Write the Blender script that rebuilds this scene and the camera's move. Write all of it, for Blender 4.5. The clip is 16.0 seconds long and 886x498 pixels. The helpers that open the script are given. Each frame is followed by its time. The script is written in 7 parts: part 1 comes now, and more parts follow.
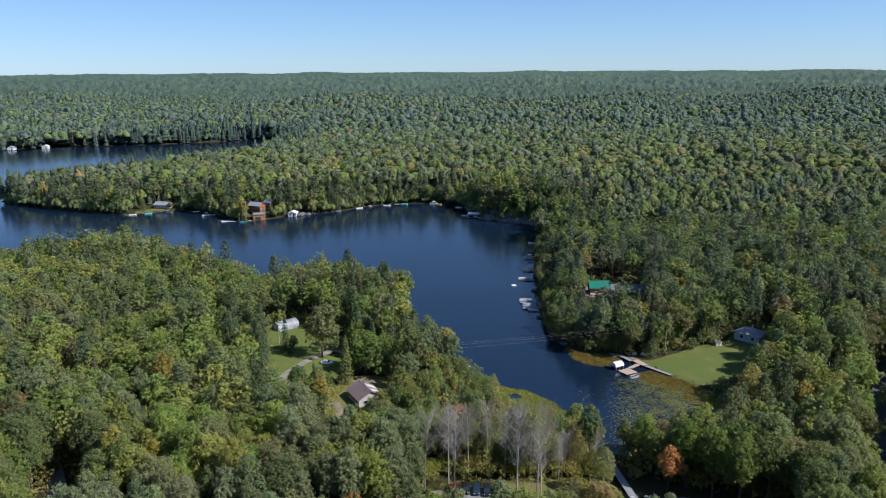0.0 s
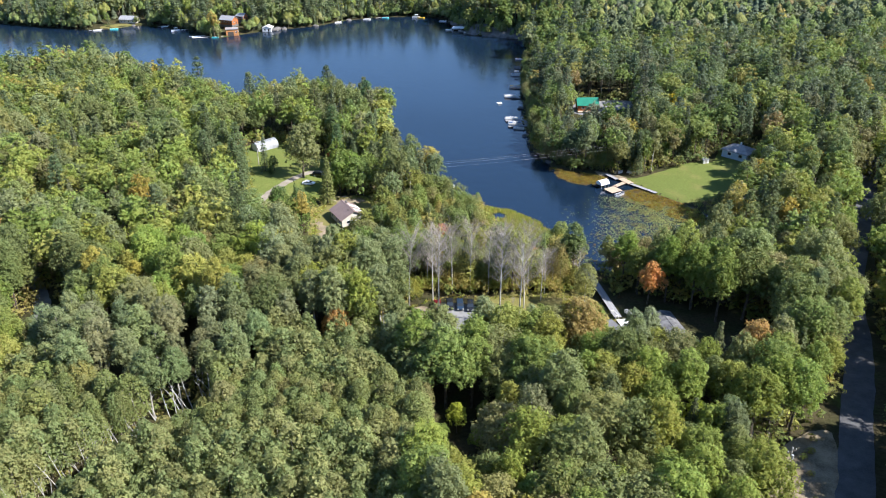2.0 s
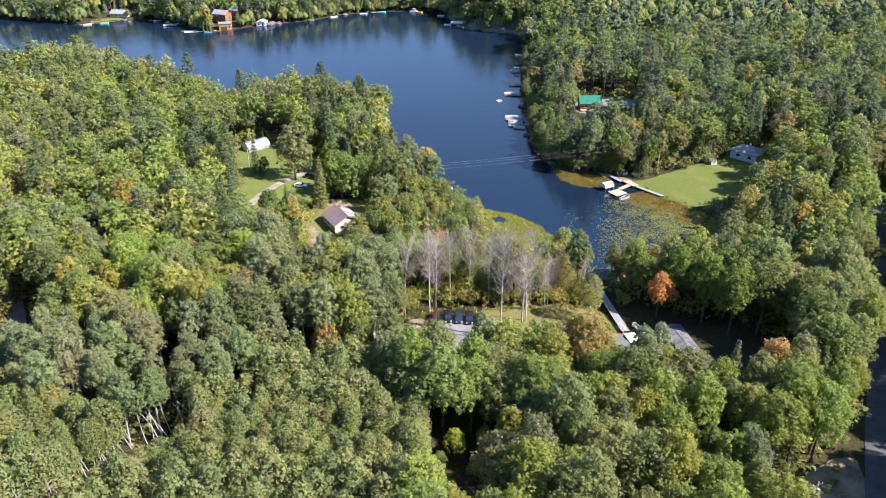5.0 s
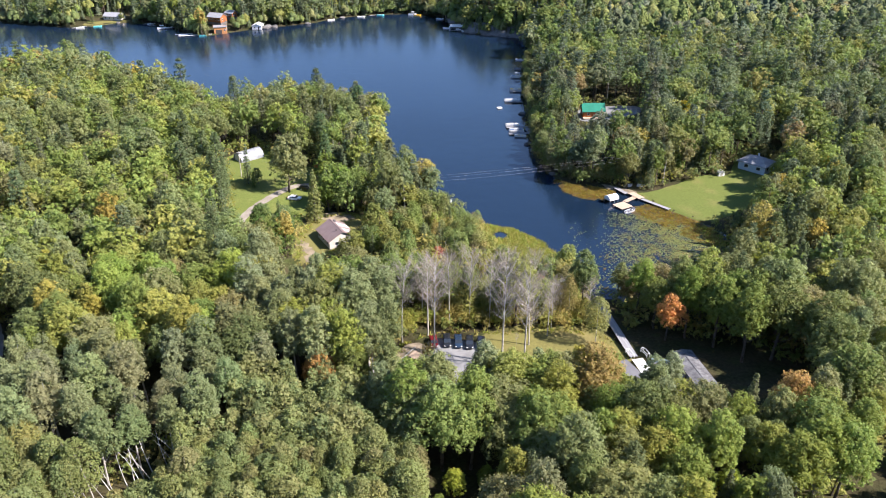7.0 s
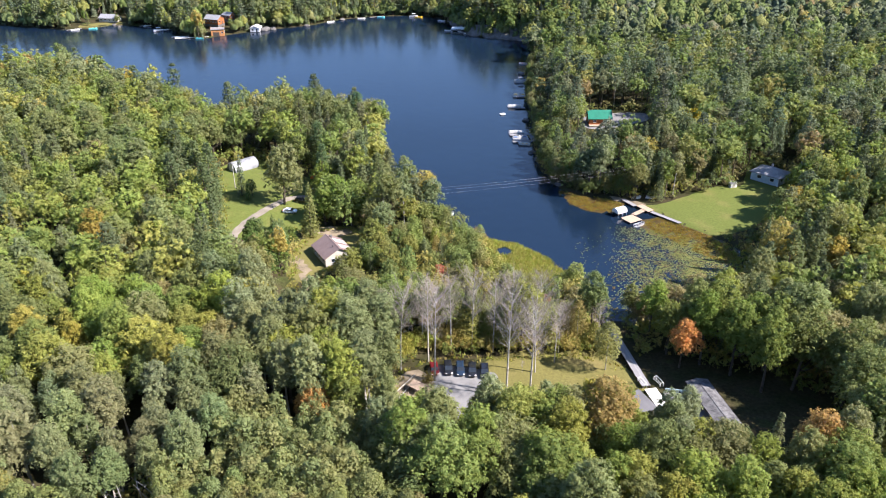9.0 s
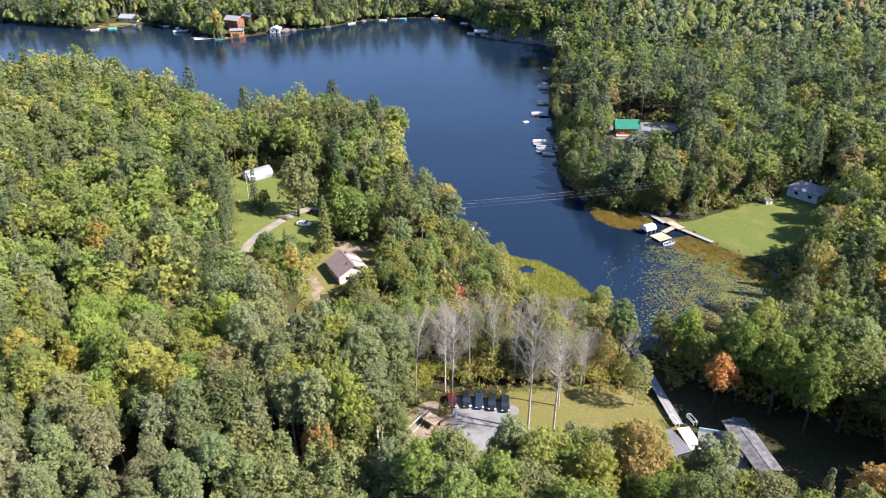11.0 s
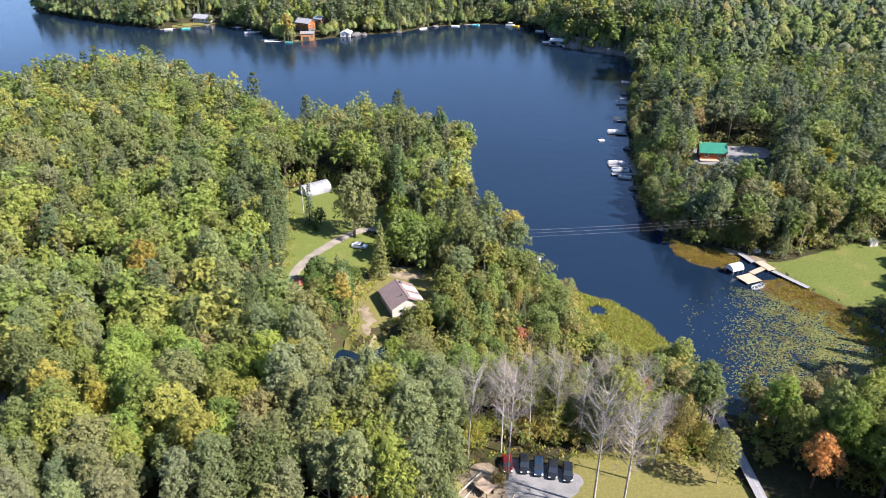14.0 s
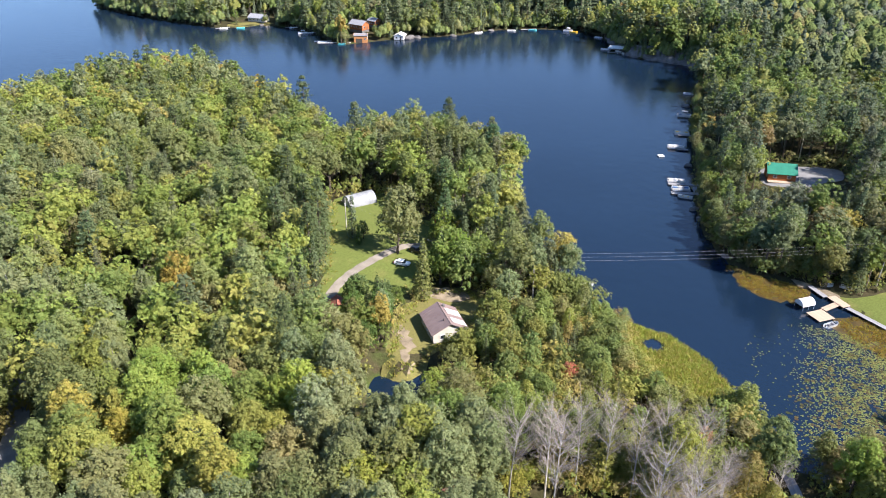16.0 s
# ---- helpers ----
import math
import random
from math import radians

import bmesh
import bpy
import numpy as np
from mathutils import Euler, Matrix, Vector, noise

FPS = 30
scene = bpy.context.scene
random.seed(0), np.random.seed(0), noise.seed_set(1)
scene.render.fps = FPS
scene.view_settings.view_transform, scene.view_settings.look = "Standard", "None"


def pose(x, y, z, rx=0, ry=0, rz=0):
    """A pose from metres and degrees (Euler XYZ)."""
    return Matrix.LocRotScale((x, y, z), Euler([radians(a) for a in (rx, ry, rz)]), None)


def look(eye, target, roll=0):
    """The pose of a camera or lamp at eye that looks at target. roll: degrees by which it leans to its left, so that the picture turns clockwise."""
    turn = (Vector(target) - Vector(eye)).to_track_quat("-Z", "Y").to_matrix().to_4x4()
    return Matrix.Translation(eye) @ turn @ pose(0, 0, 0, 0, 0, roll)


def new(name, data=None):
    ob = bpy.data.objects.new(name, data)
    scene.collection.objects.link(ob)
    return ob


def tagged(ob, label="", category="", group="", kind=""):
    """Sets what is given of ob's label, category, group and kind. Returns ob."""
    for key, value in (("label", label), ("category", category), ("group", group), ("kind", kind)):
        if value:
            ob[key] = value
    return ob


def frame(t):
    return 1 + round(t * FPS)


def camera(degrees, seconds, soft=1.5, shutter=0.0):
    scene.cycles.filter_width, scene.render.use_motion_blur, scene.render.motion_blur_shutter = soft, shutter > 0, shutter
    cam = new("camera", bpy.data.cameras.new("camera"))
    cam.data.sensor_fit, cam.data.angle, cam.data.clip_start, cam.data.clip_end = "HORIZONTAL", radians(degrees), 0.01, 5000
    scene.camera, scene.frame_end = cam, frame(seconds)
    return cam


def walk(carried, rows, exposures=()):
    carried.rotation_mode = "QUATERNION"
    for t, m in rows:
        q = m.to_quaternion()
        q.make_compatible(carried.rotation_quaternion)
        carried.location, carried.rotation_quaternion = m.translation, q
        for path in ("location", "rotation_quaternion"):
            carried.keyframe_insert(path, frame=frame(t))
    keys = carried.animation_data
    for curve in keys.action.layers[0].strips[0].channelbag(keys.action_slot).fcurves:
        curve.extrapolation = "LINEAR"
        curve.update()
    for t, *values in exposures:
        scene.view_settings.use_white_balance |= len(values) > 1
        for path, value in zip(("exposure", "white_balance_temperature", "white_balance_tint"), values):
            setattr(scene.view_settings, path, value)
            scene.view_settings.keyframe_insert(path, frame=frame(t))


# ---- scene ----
cam = camera(60.6, 16.0, soft=1.0)

PATH = [
    (0, (0.334, 3.634, 109.918), (0.3, 5.579, 109.453), -0.4),
    (0.5, (0.173, 4.829, 109.01), (0.153, 6.756, 108.474), -0.4),
    (1, (0.251, 6.033, 108.151), (0.244, 7.916, 107.477), -0.4),
    (1.5, (0.475, 7.41, 107.446), (0.475, 9.236, 106.631), -0.4),
    (2, (0.783, 9.081, 106.836), (0.786, 10.865, 105.933), -0.4),
    (2.5, (0.945, 10.607, 106.223), (0.95, 12.386, 105.308), -0.4),
    (3, (1.09, 12.116, 105.488), (1.097, 13.895, 104.574), -0.4),
    (3.5, (1.119, 13.878, 105.214), (1.126, 15.656, 104.298), -0.3),
    (4, (1.018, 15.984, 105.179), (1.025, 17.762, 104.262), -0.3),
    (6.5, (0.976, 27.924, 105.539), (0.986, 29.702, 104.624), -0.2),
    (7, (0.987, 30.683, 105.6), (0.998, 32.461, 104.684), -0.2),
    (7.5, (0.947, 33.328, 105.602), (0.958, 35.106, 104.685), -0.2),
    (8, (0.957, 36.145, 105.656), (0.969, 37.922, 104.739), -0.2),
    (8.5, (1.013, 38.968, 105.651), (1.025, 40.745, 104.732), -0.2),
    (9, (1.133, 41.944, 105.598), (1.14, 43.721, 104.68), -0.2),
    (11.5, (0.926, 56.549, 105.594), (0.869, 58.325, 104.674), -0.1),
    (12, (0.798, 59.667, 105.599), (0.73, 61.442, 104.68), -0.1),
    (12.5, (0.754, 62.562, 105.477), (0.671, 64.337, 104.558), -0.0),
    (13, (0.577, 65.786, 105.361), (0.446, 67.558, 104.443), 0.0),
    (13.5, (0.44, 68.641, 105.214), (0.265, 70.41, 104.297), 0.2),
    (14, (0.378, 71.861, 105.029), (0.167, 73.627, 104.114), 0.1),
    (14.5, (0.262, 74.858, 104.816), (0.02, 76.62, 103.902), 0.2),
    (15, (-0.188, 78.098, 104.69), (-0.464, 79.856, 103.776), 0.3),
    (15.5, (-0.636, 80.978, 104.595), (-0.941, 82.731, 103.682), 0.4),
    (16, (-0.984, 83.855, 104.816), (-1.319, 85.602, 103.902), 0.4),
]
walk(cam, [(t, look(eye, target, roll)) for t, eye, target, roll in PATH],
     exposures=[(0.0, 0.91, 5850, 15), (0.6, 1.05, 5800, 13), (1.2, 1.47, 5900, 12), (2.0, 1.94, 6200, 13), (4.0, 2.06, 6330, 18), (9.0, 2.04, 6450, 20), (12.5, 2.02, 6450, 20), (16.0, 1.99, 6380, 18)])

# ---- world and sun ----
SUN_AZ, SUN_EL = radians(-15.0), radians(42.0)      # direction to the sun: from +x, turned towards -y
to_sun = Vector((math.cos(SUN_AZ) * math.cos(SUN_EL), math.sin(SUN_AZ) * math.cos(SUN_EL), math.sin(SUN_EL)))
world = bpy.data.worlds.new("sky")
scene.world = world
world.use_nodes = True
wn = world.node_tree
wn.nodes.clear()
w_out = wn.nodes.new("ShaderNodeOutputWorld")
w_bg = wn.nodes.new("ShaderNodeBackground")
w_sky = wn.nodes.new("ShaderNodeTexSky")
w_sky.sky_type = 'NISHITA'
w_sky.sun_disc = False
w_sky.sun_elevation = SUN_EL
w_sky.sun_rotation = math.atan2(to_sun.x, to_sun.y)
w_sky.altitude = 300
w_sky.air_density, w_sky.dust_density, w_sky.ozone_density = 0.8, 0.05, 3.5
w_bg.inputs["Strength"].default_value = 0.068
w_tint = wn.nodes.new("ShaderNodeMix")
w_tint.data_type, w_tint.blend_type = 'RGBA', 'MULTIPLY'
w_tint.inputs[0].default_value = 1.0
w_tint.inputs[7].default_value = (0.66, 0.86, 1.10, 1)      # a cool, clear September sky
wn.links.new(w_sky.outputs[0], w_tint.inputs[6])
w_even = wn.nodes.new("ShaderNodeGamma")      # thin high haze evens out the sky
w_even.inputs["Gamma"].default_value = 0.7
wn.links.new(w_tint.outputs[2], w_even.inputs["Color"])
w_veil = wn.nodes.new("ShaderNodeMix")
w_veil.data_type, w_veil.blend_type = 'RGBA', 'MULTIPLY'
w_veil.inputs[0].default_value = 1.0
w_veil.inputs[7].default_value = (1.42, 1.50, 1.52, 1)
wn.links.new(w_even.outputs[0], w_veil.inputs[6])
wn.links.new(w_veil.outputs[2], w_bg.inputs["Color"])
wn.links.new(w_bg.outputs[0], w_out.inputs["Surface"])
sun = new("sun", bpy.data.lights.new("sun", 'SUN'))
sun.data.energy, sun.data.angle, sun.data.color = 4.0, radians(0.55), (1.0, 0.95, 0.86)
sun.matrix_world = look(to_sun * 400, (0, 0, 0))


# ---- materials ----
class Nodes:
    """A material's node tree with short ways to add and link nodes."""

    def __init__(self, name, rough=0.8, spec=0.3):
        self.mat = bpy.data.materials.new(name)
        self.mat.use_nodes = True
        self.nt = self.mat.node_tree
        self.bsdf = self.nt.nodes["Principled BSDF"]
        self.out = self.nt.nodes["Material Output"]
        self.bsdf.inputs["Roughness"].default_value = rough
        self.bsdf.inputs["Specular IOR Level"].default_value = spec

    def add(self, kind, **values):
        n = self.nt.nodes.new(kind)
        for k, v in values.items():
            n.inputs[k].default_value = v
        return n

    def link(self, a, b):
        self.nt.links.new(a, b)

    def coords(self):
        return self.add("ShaderNodeNewGeometry").outputs["Position"]

    def local(self):
        return self.add("ShaderNodeTexCoord").outputs["Object"]

    def noise(self, vec, scale, detail=4.0, rough=0.55):
        n = self.add("ShaderNodeTexNoise", Scale=scale, Detail=detail, Roughness=rough)
        self.link(vec, n.inputs["Vector"])
        return n.outputs["Fac"]

    def ramp(self, fac, stops):
        n = self.add("ShaderNodeValToRGB")
        el = n.color_ramp.elements
        while len(el) < len(stops):
            el.new(0.5)
        for e, (p, c) in zip(el, stops):
            e.position, e.color = p, (*c, 1)
        self.link(fac, n.inputs[0])
        return n.outputs["Color"]

    def mix(self, fac, a, b, how='MIX'):
        n = self.add("ShaderNodeMix")
        n.data_type, n.blend_type = 'RGBA', how
        for sock, v in ((n.inputs[0], fac), (n.inputs[6], a), (n.inputs[7], b)):
            if isinstance(v, (int, float)):
                sock.default_value = v
            elif isinstance(v, tuple):
                sock.default_value = (*v, 1)
            else:
                self.link(v, sock)
        return n.outputs[2]

    def maths(self, op, a, b):
        n = self.add("ShaderNodeMath")
        n.operation = op
        for sock, v in ((n.inputs[0], a), (n.inputs[1], b)):
            if isinstance(v, (int, float)):
                sock.default_value = v
            else:
                self.link(v, sock)
        return n.outputs[0]

    def colour(self, sock):
        self.link(sock, self.bsdf.inputs["Base Color"])

    def bump(self, height, strength=0.3, distance=0.1):
        n = self.add("ShaderNodeBump", Strength=strength, Distance=distance)
        self.link(height, n.inputs["Height"])
        self.link(n.outputs[0], self.bsdf.inputs["Normal"])


def varied(name, a, b, scale, rough=0.8, spec=0.3, fine=0.0, bump=0.0, distance=0.05, metal=0.0, local=True):
    """A surface that wanders between two colours at two scales."""
    m = Nodes(name, rough, spec)
    v = m.local() if local else m.coords()
    big = m.noise(v, scale, 5)
    small = m.noise(v, scale * 9, 3)
    col = m.ramp(m.maths('ADD', m.maths('MULTIPLY', big, 0.65), m.maths('MULTIPLY', small, 0.35)), [(0.36, a), (0.64, b)])
    m.colour(col)
    m.bsdf.inputs["Metallic"].default_value = metal
    if bump:
        m.bump(small, bump, distance)
    return m.mat


def leaf_material(name, own, gaps):
    """Leaves: the tree's own colour, each spray a little lighter, darker or yellower; light shines through."""
    m = Nodes(name, 0.65, 0.12)
    if own:
        base = m.add("ShaderNodeObjectInfo").outputs["Color"]
    else:
        at = m.add("ShaderNodeAttribute")
        at.attribute_name = "tint"
        base = at.outputs["Color"]
    geo = m.add("ShaderNodeNewGeometry")
    rnd = geo.outputs["Random Per Island"]
    v = geo.outputs["Position"]
    lum = m.add("ShaderNodeMapRange")
    m.link(rnd, lum.inputs[0])
    lum.inputs[3].default_value, lum.inputs[4].default_value = (0.91, 1.09)
    patch = m.add("ShaderNodeMapRange")
    m.link(m.noise(v, 0.55, 3), patch.inputs[0])
    patch.inputs[1].default_value, patch.inputs[2].default_value = 0.3, 0.7
    patch.inputs[3].default_value, patch.inputs[4].default_value = 0.92, 1.08
    leaflet = m.noise(v, 5.5, 2, 0.7)
    # shade in the gaps between leaflets, painted into the colour
    fine = m.add("ShaderNodeMapRange")
    m.link(leaflet, fine.inputs[0])
    fine.inputs[1].default_value, fine.inputs[2].default_value = 0.34, 0.6
    fine.inputs[3].default_value, fine.inputs[4].default_value = (0.84, 1.08) if gaps else (0.76, 1.10)
    hsv = m.add("ShaderNodeHueSaturation", Saturation=1.0)
    m.link(base, hsv.inputs["Color"])
    m.link(m.maths('MULTIPLY', fine.outputs[0], m.maths('MULTIPLY', lum.outputs[0], patch.outputs[0])), hsv.inputs["Value"])
    m.bump(leaflet, 0.9, 0.12)
    hue = m.add("ShaderNodeMapRange")
    m.link(m.maths('FRACT', m.maths('MULTIPLY', rnd, 17.3), 0.0), hue.inputs[0])
    hue.inputs[3].default_value, hue.inputs[4].default_value = 0.485, 0.515
    m.link(hue.outputs[0], hsv.inputs["Hue"])
    m.colour(hsv.outputs[0])
    tr = m.add("ShaderNodeBsdfTranslucent")
    m.link(m.mix(1.0, hsv.outputs[0], (0.75, 0.75, 0.5), 'MULTIPLY'), tr.inputs["Color"])
    both = m.add("ShaderNodeAddShader")      # a leaf reflects and lets through about as much
    m.link(m.bsdf.outputs[0], both.inputs[0])
    m.link(tr.outputs[0], both.inputs[1])
    if not gaps:
        m.link(both.outputs[0], m.out.inputs["Surface"])
        return m.mat
    gap = m.add("ShaderNodeMapRange")        # each spray is a bunch of leaves with gaps between them
    m.link(m.noise(v, 4.2, 2, 0.6), gap.inputs[0])
    gap.inputs[1].default_value, gap.inputs[2].default_value = 0.44, 0.45
    clear = m.add("ShaderNodeBsdfTransparent")
    cut = m.add("ShaderNodeMixShader")
    m.link(gap.outputs[0], cut.inputs[0])
    m.link(clear.outputs[0], cut.inputs[1])
    m.link(both.outputs[0], cut.inputs[2])
    m.link(cut.outputs[0], m.out.inputs["Surface"])
    return m.mat


def canopy_material():
    """Whole crowns seen from far: clumps of leaves as relief, sprays lightened and gaps darkened in the colour as
    painted shade, each crown in its own colour.
    """
    m = Nodes("far_canopy", 0.75, 0.1)
    at = m.add("ShaderNodeAttribute")
    at.attribute_name = "tint"
    v = m.coords()
    clump, spray = m.noise(v, 0.55, 3, 0.6), m.noise(v, 1.6, 2, 0.7)
    both = m.maths('ADD', m.maths('MULTIPLY', clump, 0.6), m.maths('MULTIPLY', spray, 0.4))
    shade = m.ramp(both, [(0.36, (0.80, 0.82, 0.84)), (0.52, (1.06, 1.06, 1.06)), (0.66, (1.32, 1.30, 1.24))])
    m.colour(m.mix(1.0, at.outputs["Color"], shade, 'MULTIPLY'))
    m.bump(both, 1.0, 2.2)
    return m.mat


def ground_material():
    m = Nodes("forest_floor", 0.95, 0.1)
    v = m.coords()
    a = m.ramp(m.noise(v, 0.09, 5), [(0.35, (0.035, 0.04, 0.014)), (0.55, (0.06, 0.05, 0.026)), (0.7, (0.05, 0.07, 0.018))])
    b = m.ramp(m.noise(v, 1.3, 4), [(0.3, (0.45, 0.45, 0.45)), (0.7, (1.0, 1.0, 1.0))])
    m.colour(m.mix(0.8, a, b, 'MULTIPLY'))
    m.bump(m.noise(v, 2.0, 4), 0.6, 0.3)
    return m.mat


def grass_material(name, lush, dry, worn):
    m = Nodes(name, 0.9, 0.1)
    v = m.coords()
    a = m.ramp(m.noise(v, 0.12, 5), [(0.35, lush), (0.52, lush), (0.66, dry), (0.85, worn)])
    b = m.ramp(m.noise(v, 2.2, 4), [(0.3, (0.6, 0.6, 0.6)), (0.7, (1.0, 1.0, 1.0))])
    m.colour(m.mix(0.85, a, b, 'MULTIPLY'))
    m.bump(m.noise(v, 5.0, 3), 0.5, 0.08)
    return m.mat


def water_material(name, base, ripple):
    m = Nodes(name, 0.10, 0.5)
    m.bsdf.inputs["IOR"].default_value = 1.33
    v = m.coords()
    col = m.ramp(m.noise(v, 0.012, 3), [(0.35, base), (0.7, tuple(c * 1.25 for c in base))])
    m.colour(col)
    h = m.maths('ADD', m.noise(v, 1.1, 3), m.maths('MULTIPLY', m.noise(v, 0.25, 2), 2.0))
    m.bump(h, 1.0, ripple)
    return m.mat


M_LEAF = leaf_material("leaves", True, True)
M_WOODS = leaf_material("woods_leaves", False, False)
M_BUSH = leaf_material("bush_leaves", False, True)
M_CANOPY = canopy_material()
M_GROUND = ground_material()
M_LAWN = grass_material("lawn_grass", (0.112, 0.138, 0.034), (0.142, 0.150, 0.044), (0.170, 0.148, 0.062))
M_MARSH = grass_material("marsh_grass", (0.150, 0.155, 0.030), (0.190, 0.175, 0.042), (0.150, 0.120, 0.050))
M_DRY = grass_material("dry_grass", (0.150, 0.138, 0.046), (0.185, 0.158, 0.062), (0.205, 0.165, 0.078))
M_WATER = water_material("lake_water", (0.0045, 0.0115, 0.024), 0.04)
M_BARK = varied("bark", (0.05, 0.04, 0.03), (0.13, 0.11, 0.09), 1.2, 0.95, 0.1, bump=0.5)
M_PALE = varied("pale_bark", (0.22, 0.20, 0.17), (0.46, 0.44, 0.40), 1.6, 0.9, 0.1, bump=0.4)


# ---- plan: the shore and the clearings ----
SHORE_NEAR = [(40, 222), (37, 231), (33, 237), (26, 247), (17, 253), (3, 264), (-5, 272), (-12, 286), (-19, 304), (-20, 330),
              (-26, 346), (-42, 366), (-68, 375), (-84, 359), (-100, 357), (-116, 380), (-137, 398), (-160, 418), (-194, 441),
              (-217, 432), (-240, 412), (-262, 388), (-330, 375), (-480, 420), (-800, 520)]
SHORE_FAR = [(-1100, 800), (-900, 1020), (-640, 1062), (-599, 1075), (-582, 1105), (-521, 1118), (-435, 1155), (-338, 1214),
             (-280, 1200), (-250, 1080), (-248, 980), (-266, 890), (-305, 825), (-338, 765), (-368, 715), (-390, 676), (-397, 652)]
SHORE_MID = [(-382, 634), (-330, 607), (-281, 587), (-250, 582), (-226, 597), (-186, 579), (-160, 549), (-145, 557), (-122, 576),
             (-92, 591), (-74, 611), (-44, 625), (-16, 627), (3, 612), (20, 559), (40, 546), (58, 536)]
SHORE_EAST = [(59, 515), (55, 496), (48.5, 450), (43.5, 405), (42, 370), (39.8, 345), (39, 318), (42.5, 297), (48.5, 287), (57, 284), (65, 281),
              (71, 275), (78, 264), (86, 254), (92, 240), (87, 222), (75, 208), (59, 204), (46, 206), (41, 213)]
SHORE = SHORE_NEAR + SHORE_FAR + SHORE_MID + SHORE_EAST
POND = [(-42, 222), (-37, 217.5), (-33, 222), (-30, 224), (-29, 214), (-31, 204), (-38, 203), (-43, 211)]


def smooth(points, n=4, closed=True):
    """A rounded line through the corners."""
    p, out = np.array(points, float), []
    k = len(p)
    for i in range(k if closed else k - 1):
        a, b, c, d = (p[(i + j) % k] if closed else p[min(max(i + j, 0), k - 1)] for j in (-1, 0, 1, 2))
        for s in np.arange(n) / n:
            out.append(0.5 * (2 * b + (c - a) * s + (2 * a - 5 * b + 4 * c - d) * s * s + (3 * b - a - 3 * c + d) * s ** 3))
    if not closed:
        out.append(p[-1])
    return np.array(out)


def inside(poly, x, y):
    x, y = np.asarray(x, float), np.asarray(y, float)
    hit = np.zeros(x.shape, bool)
    q = np.roll(poly, -1, 0)
    for (ax, ay), (bx, by) in zip(poly, q):
        if ay == by:
            continue
        hit ^= ((ay > y) != (by > y)) & (x < (bx - ax) * (y - ay) / (by - ay) + ax)
    return hit


def to_line(poly, x, y, closed=True):
    x, y = np.asarray(x, float), np.asarray(y, float)
    best = np.full(x.shape, 1e9)
    q = np.roll(poly, -1, 0)
    for (ax, ay), (bx, by) in list(zip(poly, q))[:None if closed else -1]:
        dx, dy = bx - ax, by - ay
        s = np.clip(((x - ax) * dx + (y - ay) * dy) / (dx * dx + dy * dy + 1e-9), 0, 1)
        best = np.minimum(best, (x - ax - s * dx) ** 2 + (y - ay - s * dy) ** 2)
    return np.sqrt(best)


LAKE = smooth(SHORE, 3)
PONDLINE = smooth(POND, 3)


def waves(x, y, size, seed):
    """Soft rolling hills between -1 and 1."""
    r = np.random.RandomState(seed)
    h = np.zeros(np.shape(x))
    for _ in range(9):
        a, k, p = r.uniform(0, 6.28), r.uniform(0.6, 1.8) / size, r.uniform(0, 6.28)
        h += np.sin((np.cos(a) * x + np.sin(a) * y) * k * 6.28 + p)
    return h / 4.5


def ease(a, b, v):
    s = np.clip((np.asarray(v, float) - a) / (b - a), 0, 1)
    return s * s * (3 - 2 * s)


def ground_height(x, y):
    x, y = np.asarray(x, float), np.asarray(y, float)
    d = to_line(LAKE, x, y)
    wet = inside(LAKE, x, y)
    rise = 0.25 + 4.6 * (1 - np.exp(-d / 45)) + 9 * (0.4 + waves(x, y, 420, 5)) * ease(60, 420, d)
    flat = ease(95, 20, np.hypot(x - 25, (y - 180) * 0.9))        # the low ground round the boardwalk
    rise = rise * (1 - 0.55 * flat)
    rise += 11 * ease(1, 16, d) * ease(75, 30, np.hypot(x - 42, y - 555))      # rock bluff over the bay
    rise += 3.0 * ease(70, 25, np.hypot(x - 82, y - 358)) * ease(2, 25, d)      # the cabin's knoll
    rise += 2.4 * ease(65, 15, np.hypot(x + 68, y - 302))        # the barn stands a little higher
    far = np.hypot(x, y)
    rise += 62 * ease(1300, 4700, far) + 13 * waves(x, y, 800, 9) * ease(700, 2000, far) * ease(4700, 3000, far)
    pd = to_line(PONDLINE, x, y)
    rise = np.where(inside(PONDLINE, x, y), np.minimum(rise, 0.9 - np.minimum(pd, 3) * 0.4), np.maximum(rise, np.minimum(1.0 + pd * 0.2, 2) * (pd < 12)))
    return np.where(wet, -np.minimum(0.15 + d * 0.25, 4.0), rise)


def stretched(parts):
    out = [parts[0][0]]
    for a, b, step in parts:
        n = max(1, int(round((b - a) / step)))
        out += list(a + (b - a) * (np.arange(n) + 1) / n)
    return np.array(out)


GX = stretched([(-4200, -1500, 150), (-1500, -700, 50), (-700, -320, 14), (-320, -120, 5), (-120, 130, 2.5), (130, 240, 5), (240, 700, 20),
                (700, 1500, 60), (1500, 4200, 180)])
GY = stretched([(-400, 60, 40), (60, 330, 2.5), (330, 660, 4), (660, 1250, 14), (1250, 2400, 50), (2400, 4800, 120)])
GXX, GYY = np.meshgrid(GX, GY)
GZZ = ground_height(GXX, GYY)


